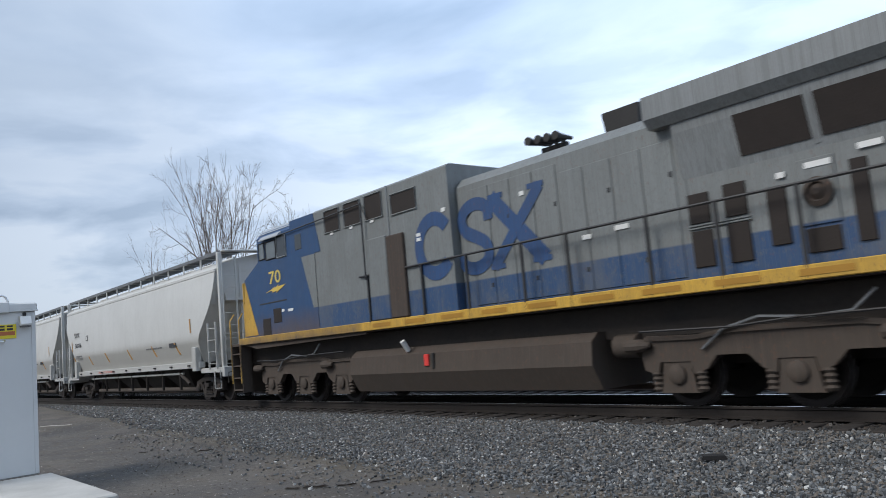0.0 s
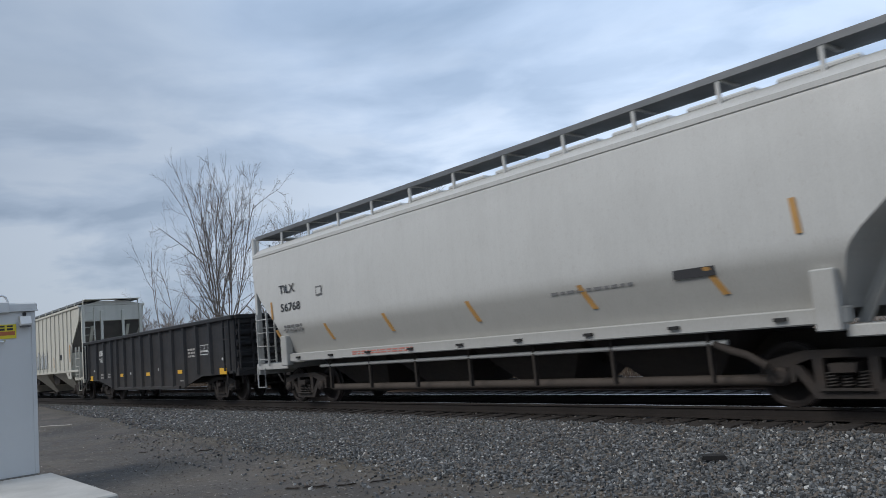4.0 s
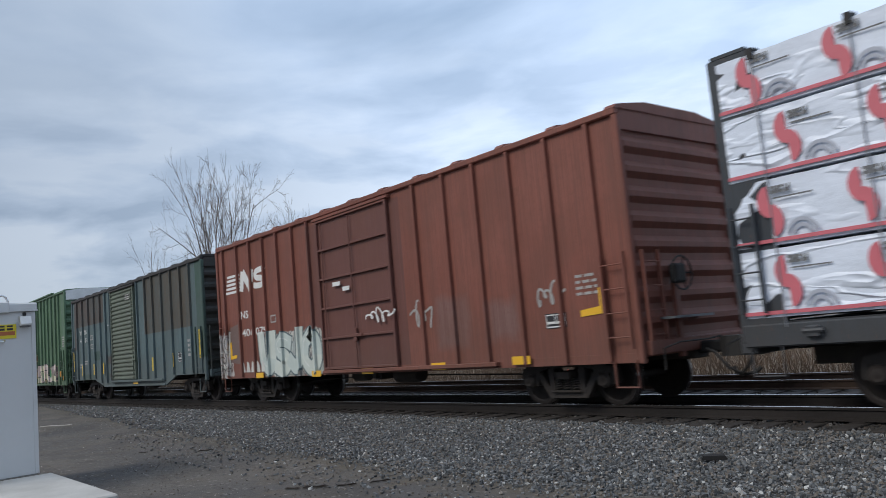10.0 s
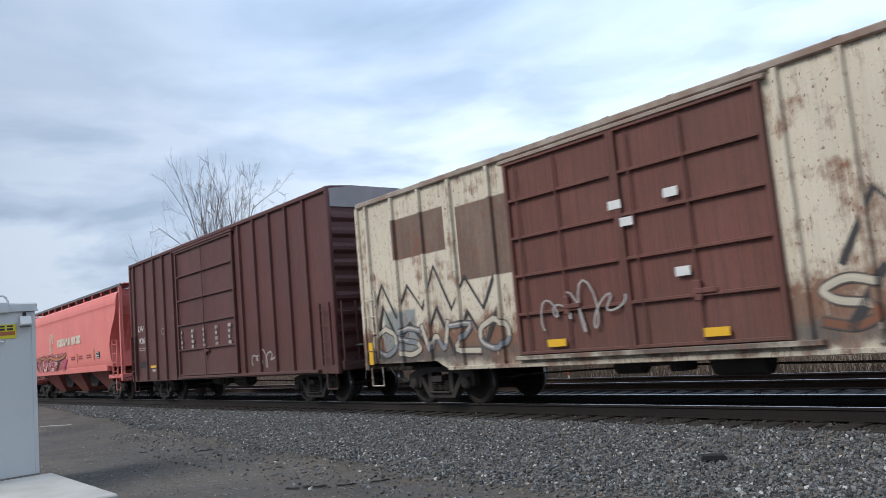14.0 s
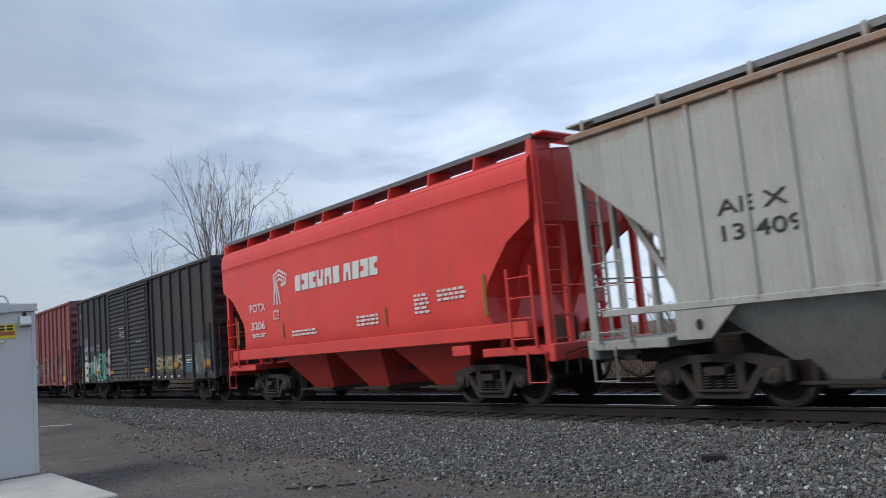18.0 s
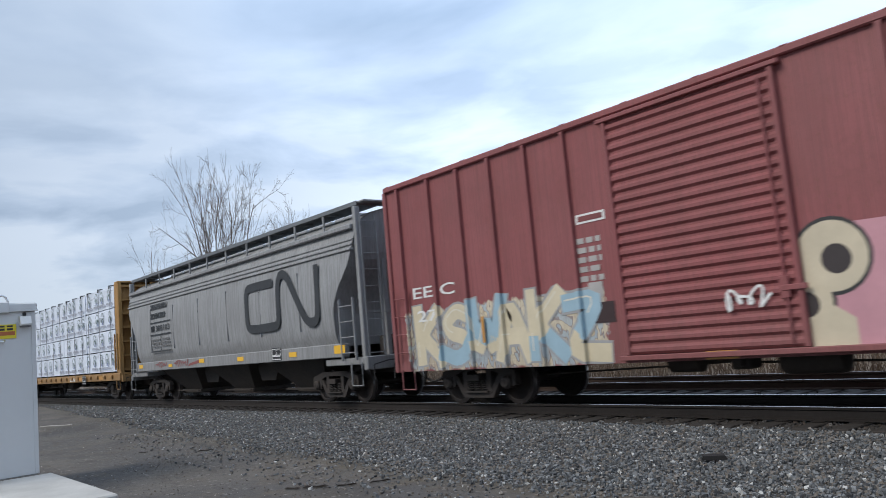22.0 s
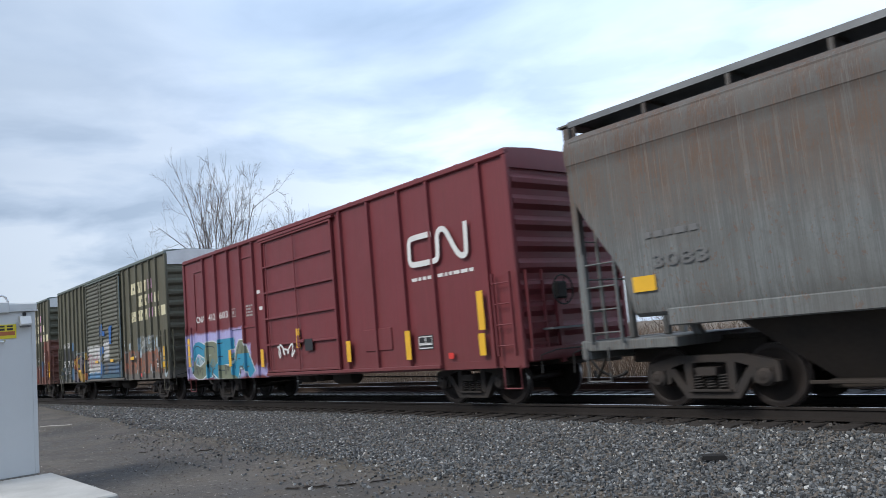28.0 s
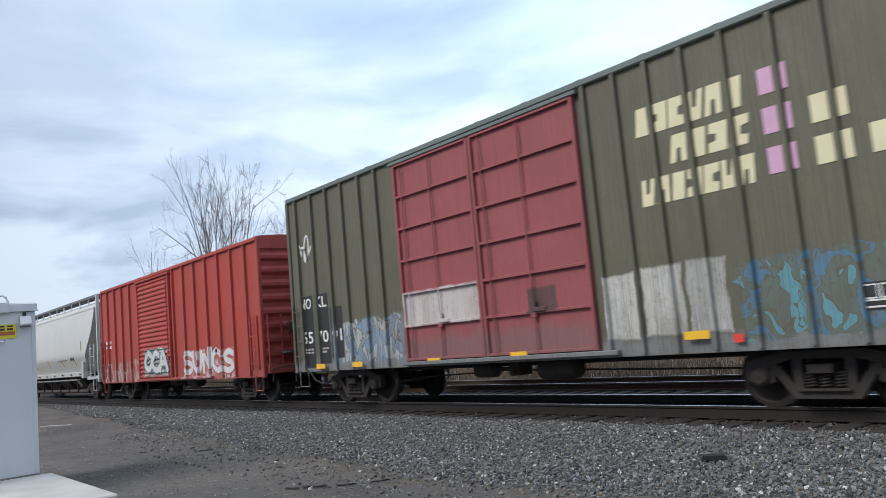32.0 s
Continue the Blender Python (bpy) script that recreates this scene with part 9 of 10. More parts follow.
# charcoal car
c, h, m = boxcar("boxcar", -317.15, -300.93, "charcoal boxcar with corrugated double doors and low graffiti", 4.72,
                 box_paint("charcoal_paint", (0.024, 0.032, 0.046), alt=(0.062, 0.044, 0.038), rough=0.6, rust=0.2, streak=0.3, fade=0.8, grime=0.2, rustcol=(0.085, 0.050, 0.038), seed=38,
                           patches=[(-8.2, -3.3, 2.3, 3.9, (0.062, 0.044, 0.038), 1.6, 0.9), (2.6, 8.2, 2.5, 4.2, (0.060, 0.044, 0.038), 1.6, 0.9), (-5.2, -4.3, 2.4, 4.7, (0.026, 0.040, 0.066), 0.6, 0.6), (5.5, 6.2, 1.05, 1.32, (0.08, 0.19, 0.33), 0.05, 0.05)],
                           tags=[(2.6, 5.4, 1.12, 1.68, [(0.42, 0.36, 0.20), (0.36, 0.32, 0.22), (0.45, 0.40, 0.26)], (0.04, 0.04, 0.04), (1.6, 1.4)), (-5.6, -3.5, 0.85, 1.9, [(0.12, 0.40, 0.28), (0.05, 0.22, 0.15), (0.20, 0.46, 0.34), (0.04, 0.05, 0.05)], (0.03, 0.05, 0.05), (1.8, 1.2)), (6.4, 7.7, 0.98, 2.0, [(0.20, 0.24, 0.22), (0.10, 0.11, 0.10), (0.30, 0.33, 0.30)], (0.05, 0.05, 0.05), (1.8, 0.6))]),
                 None, plain("sooty_roof", (0.06, 0.055, 0.055), 0.7, 0, 0.3, 12, 1, 0.1), [-7.32, -6.32, -5.32, -4.44, -3.59, 2.5, 3.47, 4.45, 5.4, 6.3, 7.3], [(-2.92, -0.42, "corrugated"), (-0.40, 2.10, "corrugated")], zb=0.82)
reflectors(c, [(-2.69, 1.22, 0.45, 0.14), (1.73, 1.20, 0.45, 0.16), (4.84, 1.33, 0.4, 0.16), (7.62, 1.28, 0.5, 0.26)], -1.585, mat=plain("dull_orange", (0.48, 0.22, 0.03), 0.6))
for i in range(16):
    x = -5.0 + i * 0.66
    plate(c, "sill_label", x, x + 0.12, 0.88, 0.96, white_paint, -1.556)
placard(c, 5.6, 6.12, 1.33, 1.64, -1.503)
for x0, z, n in ((-1.5, 2.95, 1), (-1.45, 2.6, 3), (-0.9, 1.6, 2), (0.6, 2.3, 1)):
    bars(c, x0, x0 + 0.6, z, z + 0.09 * n, n, dim_white, -1.59, int(z * 30))
plate(c, "paint_out", -7.14, -6.28, 1.82, 2.46, spray(0.055, 0.12, 0.14), -1.5015, "dull teal painted-out field")
text(c, "IATR", -7.12, -6.36, 2.25, 2.47, white_paint, -1.503)
text(c, "2610", -7.12, -6.38, 1.90, 2.12, white_paint, -1.503)
plate(c, "stencil_plate", -5.17, -4.80, 2.24, 2.50, dim_white, -1.503)
plate(c, "stencil_field", -5.12, -4.85, 2.29, 2.45, spray(0.05, 0.048, 0.05), -1.507)
plate(c, "route_card", -7.75, -7.5, 3.88, 4.07, dim_white, -1.503)
for x0, x1, z0, z1 in ((-7.15, -6.48, 2.50, 2.86), (-6.23, -5.56, 2.24, 2.46)):
    plate(c, "paint_out", x0, x1, z0, z1, spray(0.12, 0.16, 0.21), -1.502, "blue-grey painted-out field")
reflectors(c, [(-7.57, 1.22, 0.45, 0.22), (-5.03, 1.30, 0.45, 0.10)], -1.56, mat=plain("dull_orange", (0.48, 0.22, 0.03), 0.6))
graffiti(c, -7.2, -5.75, 0.84, 1.72, "EP", [spray(0.62, 0.60, 0.54), spray(0.55, 0.52, 0.46)], spray(0.05, 0.05, 0.05), spray(0.7, 0.4, 0.38), 6, weight=0.26)
graffiti(c, -6.3, -5.35, 0.84, 1.92, "A", [spray(0.10, 0.36, 0.26), spray(0.06, 0.24, 0.17)], spray(0.02, 0.07, 0.06), spray(0.5, 0.55, 0.5), 63, -1.509, weight=0.20)
graffiti(c, -5.4, -4.5, 0.84, 2.02, "W", [spray(0.58, 0.56, 0.50), spray(0.46, 0.44, 0.40)], spray(0.05, 0.05, 0.05), spray(0.66, 0.62, 0.56), 64, weight=0.20)
graffiti(c, -4.7, -3.6, 0.84, 2.08, "RE", [spray(0.10, 0.36, 0.26), spray(0.07, 0.27, 0.19)], spray(0.02, 0.07, 0.06), spray(0.5, 0.55, 0.5), 61, -1.508, weight=0.22)
graffiti(c, -3.7, -2.95, 1.0, 2.25, "S", [spray(0.45, 0.42, 0.40)], spray(0.30, 0.14, 0.17), spray(0.55, 0.4, 0.4), 62, weight=0.26)
graffiti(c, 2.6, 5.3, 1.15, 1.65, "SOCUS", [spray(0.32, 0.27, 0.15)], spray(0.05, 0.045, 0.04), spray(0.5, 0.45, 0.3), 7)

# pink-maroon cars
MAR = (0.255, 0.070, 0.073)
c, h, m = boxcar("boxcar", -334.7, -318.75, "faded maroon boxcar with a plug door and grey and green graffiti", 4.88,
                 box_paint("faded_maroon", MAR, alt=(0.29, 0.10, 0.103), rough=0.6, rust=0.05, streak=0.15, fade=0.5, grime=0.12, seed=39,
                           patches=[(5.2, 6.2, 1.8, 2.3, (0.10, 0.04, 0.04), 0.15, 0.2), (6.65, 7.0, 2.02, 2.2, (0.20, 0.55, 0.10))],
                           tags=[(-6.4, -2.7, 0.75, 2.1, [(0.52, 0.47, 0.44), (0.46, 0.40, 0.38), (0.55, 0.50, 0.46)], (0.10, 0.06, 0.06), (1.5, 0.7)), (-1.8, 1.2, 0.8, 2.1, [(0.36, 0.44, 0.16), (0.03, 0.16, 0.15), (0.45, 0.50, 0.28), (0.05, 0.10, 0.08)], (0.02, 0.06, 0.05), (1.0, 0.9)), (2.0, 4.2, 1.1, 2.2, [(0.32, 0.13, 0.12), (0.22, 0.09, 0.08), (0.36, 0.18, 0.15)], (0.12, 0.05, 0.05), (1.6, 0.8))]),
                 None, None, [-7.30, -6.30, -5.32, -4.36, -3.48, -2.67, 1.65, 2.68, 3.62, 4.5, 5.35, 6.3, 7.1], [(-1.60, 1.40, "plug")])
reflectors(c, [(-6.94, 0.96, 0.35, 0.18), (-4.56, 0.84), (-2.18, 0.82), (2.24, 0.82, 0.5, 0.13), (4.6, 0.86, 0.4, 0.13), (6.85, 1.10, 0.6, 0.30)], -1.56, mat=plain("orange_strip", (0.62, 0.30, 0.03), 0.5))
placard(c, 5.7, 6.2, 1.35, 1.62, -1.503)
for x0, x1, z0, z1, s in ((-0.3, 1.2, 2.3, 2.6, 21), (6.3, 7.1, 2.55, 2.9, 22), (4.3, 4.9, 1.75, 2.1, 23), (7.25, 7.8, 1.35, 1.75, 24), (7.3, 7.85, 2.4, 2.6, 25)):
    scribble(c, x0, x1, z0, z1, dim_white, -1.507 if x0 > 1 or x0 < -1 else -1.60, s, 0.035, 4)
bars(c, 6.3, 6.95, 1.35, 1.85, 4, dim_white, -1.503, 131)
graffiti(c, -6.15, -3.0, 0.78, 2.16, "MAPB", [spray(0.60, 0.52, 0.49), spray(0.60, 0.44, 0.38)], spray(0.05, 0.04, 0.04), spray(0.68, 0.63, 0.61), 8, weight=0.40, rim=0.028)
ring(c, "sprayed_loop", -2.35, 2.18, 0.30, 0.22, 0.05, spray(0.05, 0.04, 0.04), -1.507)
outline(c, "sprayed_disc", ring_pts(-2.35, 2.18, 0.26, 0.18, 18), spray(0.58, 0.54, 0.53), -1.505, "pale sprayed loop")
plate(c, "paint_out", -2.55, -1.98, 1.42, 1.86, spray(0.12, 0.075, 0.08), -1.503, "dark grey painted-out field")
scribble(c, -7.85, -7.55, 2.2, 2.6, white_paint, -1.507, 81, 0.05, 3)
scribble(c, -7.85, -7.45, 1.7, 1.95, dim_white, -1.507, 82, 0.04, 4)
graffiti(c, -1.7, 0.9, 0.85, 2.15, "SAKS", [spray(0.36, 0.44, 0.18), spray(0.05, 0.26, 0.22), spray(0.48, 0.52, 0.34)], spray(0.02, 0.07, 0.06), spray(0.62, 0.64, 0.55), 9, weight=0.26, cloud=spray(0.03, 0.12, 0.11))
graffiti(c, 1.6, 3.9, 1.1, 2.15, "NSU", [spray(0.36, 0.20, 0.18)], spray(0.13, 0.07, 0.06), spray(0.42, 0.3, 0.26), 10, weight=0.12)
for z0, z1, sd in ((3.75, 3.98, 1), (3.60, 3.72, 2), (3.05, 3.24, 3), (2.86, 3.0, 4)):
    bars(c, -2.52, -1.98, z0, z1, 2, dim_white, -1.503, 135 + sd)
plate(c, "stencil_plate", -2.42, -2.02, 3.30, 3.50, white_paint, -1.503)
text(c, "20", -6.95, -6.5, 2.05, 2.30, white_paint, -1.503)
scribble(c, -7.7, -7.2, 1.3, 3.1, dim_white, -1.507, 26, 0.05, 6)
for x, z in ((-6.9, 3.0), (-6.3, 2.9), (-6.2, 2.7), (-5.0, 3.1)):
    plate(c, "paint_spot", x, x + 0.22, z, z + 0.16, spray(0.06, 0.03, 0.03), -1.502, "dark paint spot")

c, h, m = boxcar("boxcar", -352.45, -336.4, "faded maroon boxcar with a corrugated door and big blue letters", 4.86,
                 box_paint("dusty_maroon", (0.245, 0.066, 0.068), alt=(0.28, 0.095, 0.098), rough=0.6, rust=0.05, streak=0.15, fade=0.5, grime=0.12, seed=40,
                           tags=[(-7.5, -2.1, 0.75, 2.0, [(0.60, 0.52, 0.36), (0.36, 0.46, 0.52), (0.62, 0.56, 0.42), (0.40, 0.48, 0.52)], (0.30, 0.26, 0.24), (1.6, 0.8)), (6.3, 7.5, 0.9, 1.45, [(0.58, 0.50, 0.34), (0.50, 0.42, 0.28)], (0.2, 0.1, 0.08), (2.2, 1.4)), (2.3, 5.8, 0.8, 2.2, [(0.20, 0.33, 0.46), (0.26, 0.40, 0.54), (0.36, 0.46, 0.56), (0.18, 0.30, 0.44)], (0.02, 0.02, 0.025), (0.75, 0.55)), (7.2, 7.95, 2.75, 3.5, [(0.55, 0.48, 0.34), (0.4, 0.3, 0.22)], (0.15, 0.08, 0.07), (3, 2.2))]),
                 None, None, [-7.55, -6.47, -5.51, -4.57, -3.60, -2.65, 2.52, 3.5, 4.4, 5.3, 6.15, 7.05], [(-1.77, 1.17, "corrugated")])
text(c, "EE C", -7.3, -5.9, 2.28, 2.52, white_paint, -1.503)
text(c, "27", -7.2, -6.5, 1.78, 2.02, white_paint, -1.503)
cream_s, pink_s = spray(0.60, 0.52, 0.38), spray(0.56, 0.28, 0.32)
outline(c, "sprayed_field", [(1.5, 0.80), (2.4, 0.80), (2.4, 2.38), (1.7, 2.40), (1.3, 1.9)], pink_s, -1.504, "pink sprayed field")
for cx, cz, r in ((1.55, 2.0, 0.46), (1.10, 1.45, 0.40)):
    outline(c, "sprayed_disc", ring_pts(cx, cz, r + 0.05, r + 0.05, 22), spray(0.03, 0.03, 0.03), -1.5055)
    outline(c, "sprayed_disc", ring_pts(cx, cz, r, r, 22), cream_s, -1.508, "cream sprayed disc")
    outline(c, "sprayed_disc", ring_pts(cx + 0.06, cz - 0.04, r * 0.42, r * 0.42, 16), spray(0.04, 0.03, 0.03), -1.5105)
outline(c, "sprayed_field", [(0.85, 0.80), (1.75, 0.80), (1.75, 1.2), (1.4, 1.45), (0.9, 1.2)], cream_s, -1.507)
graffiti(c, 2.1, 5.3, 0.80, 2.35, "OJKD", [spray(0.20, 0.33, 0.46), spray(0.26, 0.40, 0.52)], spray(0.02, 0.02, 0.025), spray(0.55, 0.6, 0.65), 11, weight=0.30)
graffiti(c, -7.25, -2.2, 0.78, 2.05, "KSWAKZ", [spray(0.62, 0.54, 0.38), spray(0.64, 0.56, 0.40), spray(0.32, 0.46, 0.54)], spray(0.34, 0.34, 0.34), spray(0.70, 0.66, 0.55), 12, weight=0.27)
graffiti(c, 6.2, 7.4, 0.9, 1.42, "SOS", [spray(0.58, 0.52, 0.34)], spray(0.2, 0.1, 0.08), spray(0.6, 0.55, 0.4), 17, weight=0.2)
scribble(c, 7.1, 7.85, 2.8, 3.5, cream_s, -1.507, 27, 0.06, 6)
plate(c, "stencil_plate", -2.57, -1.95, 3.10, 3.26, white_paint, -1.503)
plate(c, "stencil_field", -2.52, -2.0, 3.135, 3.225, spray(0.20, 0.058, 0.055), -1.507)
plate(c, "black_panel", -2.6, -1.95, 1.42, 1.76, spray(0.04, 0.02, 0.02), -1.503)
plate(c, "stencil_plate", -2.45, -2.15, 1.85, 2.1, dim_white, -1.503)
scribble(c, 0.0, 0.75, 1.4, 1.75, white_paint, -1.60, 28, 0.04, 4)
reflectors(c, [(-0.12, 0.82, 0.5, 0.12), (7.1, 1.85, 0.12, 0.9), (-5.1, 1.5, 0.08, 0.5)], -1.56, mat=plain_orange)
bars(c, -2.6, -2.1, 2.1, 2.9, 5, dim_white, -1.503, 133)
bars(c, 5.75, 6.2, 1.7, 2.3, 5, dim_white, -1.503, 134)

# clean red-maroon car
c, h, m = boxcar("boxcar", -457.05, -440.85, "clean dark red boxcar with a white emblem and lilac graffiti", 4.82,
                 box_paint("oxide_red_paint", (0.165, 0.026, 0.032), rough=0.48, rust=0.02, streak=0.08, fade=0.2, grime=0.04, seed=41,
                           patches=[(-8.2, -3.75, 0.8, 2.26, (0.42, 0.40, 0.68), 0.10, 0.12), (-4.2, -3.25, 0.8, 1.75, (0.42, 0.40, 0.68), 0.1, 0.18), (-3.4, -2.0, 0.8, 1.08, (0.40, 0.38, 0.66), 0.1, 0.2)],
                           tags=[(-7.5, -4.0, 0.8, 1.5, [(0.06, 0.30, 0.44), (0.42, 0.50, 0.54), (0.16, 0.42, 0.50), (0.34, 0.32, 0.26), (0.50, 0.50, 0.46)], (0.02, 0.03, 0.05), (1.1, 0.7))]),
                 None, None, [-6.41, -5.45, -4.47, -3.56, -2.70, 2.2, 3.44, 4.66, 5.7, 7.35], [(-2.07, 1.84, "plug")], zb=0.77)
band(c, "emblem", rounded([(5.75, 3.58), (5.2, 3.58), (4.98, 3.56), (4.96, 3.3), (4.96, 3.02), (5.2, 3.0), (5.75, 3.0), (5.92, 3.02), (5.94, 3.3), (5.96, 3.60), (6.2, 3.64), (6.4, 3.3), (6.6, 3.0), (6.82, 2.98), (6.84, 3.3), (6.85, 3.66)]), 0.12, white_paint, -1.565, "white winding emblem stripe")
bars(c, 4.9, 7.0, 2.64, 2.76, 1, white_paint, -1.503, 140, "lettering")
text(c, "CNA", -7.24, -6.53, 2.63, 2.84, white_paint, -1.503)
text(c, "412", -6.22, -5.68, 2.64, 2.85, white_paint, -1.503)
text(c, "603", -5.35, -4.69, 2.64, 2.85, white_paint, -1.503)
graffiti(c, -7.8, -3.2, 0.78, 1.88, "CREA", [spray(0.035, 0.27, 0.42), spray(0.20, 0.22, 0.15)], spray(0.62, 0.66, 0.66), spray(0.03, 0.05, 0.07), 13, weight=0.38, rim=0.04)
for i, x in enumerate((-7.5, -6.6, -5.2, -4.1)):
    scribble(c, x, x + 0.7, 0.86, 1.25, spray(0.10, 0.11, 0.09), -1.512, 70 + i, 0.03, 3)
part("panel_relief", Geo().box(-7.30, -6.47, -1.53, -1.50, 4.31, 4.36, 0.008), m, c)
part("panel_relief", Geo().box(-3.50, -2.76, -1.53, -1.50, 4.29, 4.34, 0.008), m, c)
part("panel_relief", Geo().box(-7.30, -7.25, -1.53, -1.50, 2.4, 4.28, 0.008), m, c)
part("panel_relief", Geo().box(-4.58, -2.85, -1.53, -1.50, 2.22, 2.27, 0.008), m, c)
plate(c, "stencil_plate", -4.40, -4.14, 2.62, 2.88, dim_white, -1.503)
plate(c, "stencil_field", -4.375, -4.165, 2.645, 2.855, m, -1.509)
plate(c, "stencil_mark", -4.33, -4.21, 2.70, 2.80, dim_white, -1.515)
for x, z, hh in ((-7.79, 1.68, 0.95), (-4.5, 1.38, 0.5), (-2.3, 1.3, 0.5), (-0.15, 1.75, 0.5), (2.30, 1.29, 0.5), (4.7, 1.32, 0.62), (7.12, 1.87, 0.75), (7.08, 1.22, 0.42)):
    plate(c, "reflector", x - 0.09, x + 0.09, z - hh / 2, z + hh / 2, yellow_reflect, -1.60, "yellow reflective strip")
placard(c, 4.95, 5.45, 1.2, 1.5, -1.503)
for x, z in ((-2.60, 3.16), (-2.50, 2.68), (-2.22, 2.18)):
    plate(c, "route_card", x, x + 0.2, z, z + 0.10, white_paint, -1.503)
bars(c, -3.38, -2.96, 2.55, 2.92, 4, dim_white, -1.503, 141)
plate(c, "placard_holder", 0.2, 0.6, 1.4, 1.7, black_paint, -1.60)
plate(c, "marker", 6.0, 6.15, 0.98, 1.1, red_lamp_paint, -1.56, "small red marker")
scribble(c, -1.4, -0.3, 1.25, 1.65, white_paint, -1.60, 31, 0.05, 4)
part("panel_relief", Geo().box(2.9, 4.0, -1.53, -1.5, 1.25, 1.75, 0.01), m, c)

# three olive cars
OLV = (0.108, 0.102, 0.066)


def olive_car(left, right, label, kind, door_mat, seed, patches, tags, num, posts, doors, roof=ROOF_GREEN, end=None, dx=0.0, px=0.0, z_word=0.0, z_num=(2.46, 1.57)):
    c, h, m = boxcar("boxcar", left, right, label, 5.50,
                     box_paint("olive_paint", OLV, alt=(0.13, 0.125, 0.085), rough=0.6, rust=0.05, streak=0.2, fade=0.5, grime=0.16, seed=seed, patches=patches, tags=tags),
                     end, roof, posts, [(doors[0], doors[1] - 0.01, kind), (doors[1] + 0.01, doors[2], kind)], end_top=END_WHITE, zb=0.87, door_mat=door_mat, ribs_end=10, cap_mat=roof, door_rows=6)
    cream = plain("pale_cream_paint", (0.70, 0.64, 0.42), 0.6, 0, 0.12, 15, 2, 0)
    pink = plain("lilac_pink_paint", (0.62, 0.36, 0.52), 0.6, 0, 0.12, 15, 2, 0)
    blocks(c, dx + 3.82, dx + 5.68, 4.24 + z_word, 4.68 + z_word, 6, cream, -1.503, slant=0.05)
    blocks(c, dx + 4.40, dx + 5.70, 3.70 + z_word, 4.12 + z_word, 4, cream, -1.503, slant=0.05)
    blocks(c, dx + 3.80, dx + 5.72, 3.14, 3.55, 7, cream, -1.503, slant=0.05)
    for i in range(3):
        plate(c, "painted_square", dx + 5.93, dx + 6.33, 3.20 + 0.55 * i, 3.56 + 0.55 * i, pink, -1.503, "pink painted square")
    for x, z in ((6.58, 3.73), (6.58, 3.18), (7.26, 3.18)):
        plate(c, "painted_square", dx + x, dx + x + 0.46, z, z + 0.37, cream, -1.503, "cream painted square")
    pair = num.split(" ")
    for i, (x0, x1, z0, z1) in enumerate(((-7.52, -6.88, 0.95, 2.80), (-6.76, -6.12, 1.04, 2.80), (-6.04, -5.48, 1.16, 2.42))):
        x0, x1 = x0 + px, x1 + px
        plate(c, "black_panel", x0, x1, z0, z1, black_paint, -1.502)
        text(c, pair[i], x0 + 0.05, x1 - 0.05, z_num[1], z_num[1] + 0.30, white_paint, -1.509)
        if i < 2:
            text(c, ("NO", "KL")[i], x0 + 0.05, x1 - 0.05, z_num[0], z_num[0] + 0.28, white_paint, -1.509)
            bars(c, x0 + 0.08, x1 - 0.08, 1.30, 1.46, 2, dim_white, -1.508, seed + i)
    placard(c, 6.56, 7.08, 1.28, 1.62, -1.503)
    reflectors(c, [(-3.88, 1.40), (-1.0, 1.74), (1.28, 1.72), (3.99, 1.72)] if kind == "corrugated" else [(-6.5, 0.98), (-4.8, 0.98), (-1.9, 0.96), (0.6, 0.98), (4.3, 1.12)], -1.60, 0.42, 0.12)
    reflectors(c, [(7.55, 1.35, 0.5, 0.26), (7.58, 1.8, 0.3, 0.5)], -1.56)
    plate(c, "marker", 4.85, 5.0, 0.98, 1.1, red_lamp_paint, -1.56, "small red marker")
    return c, h, m


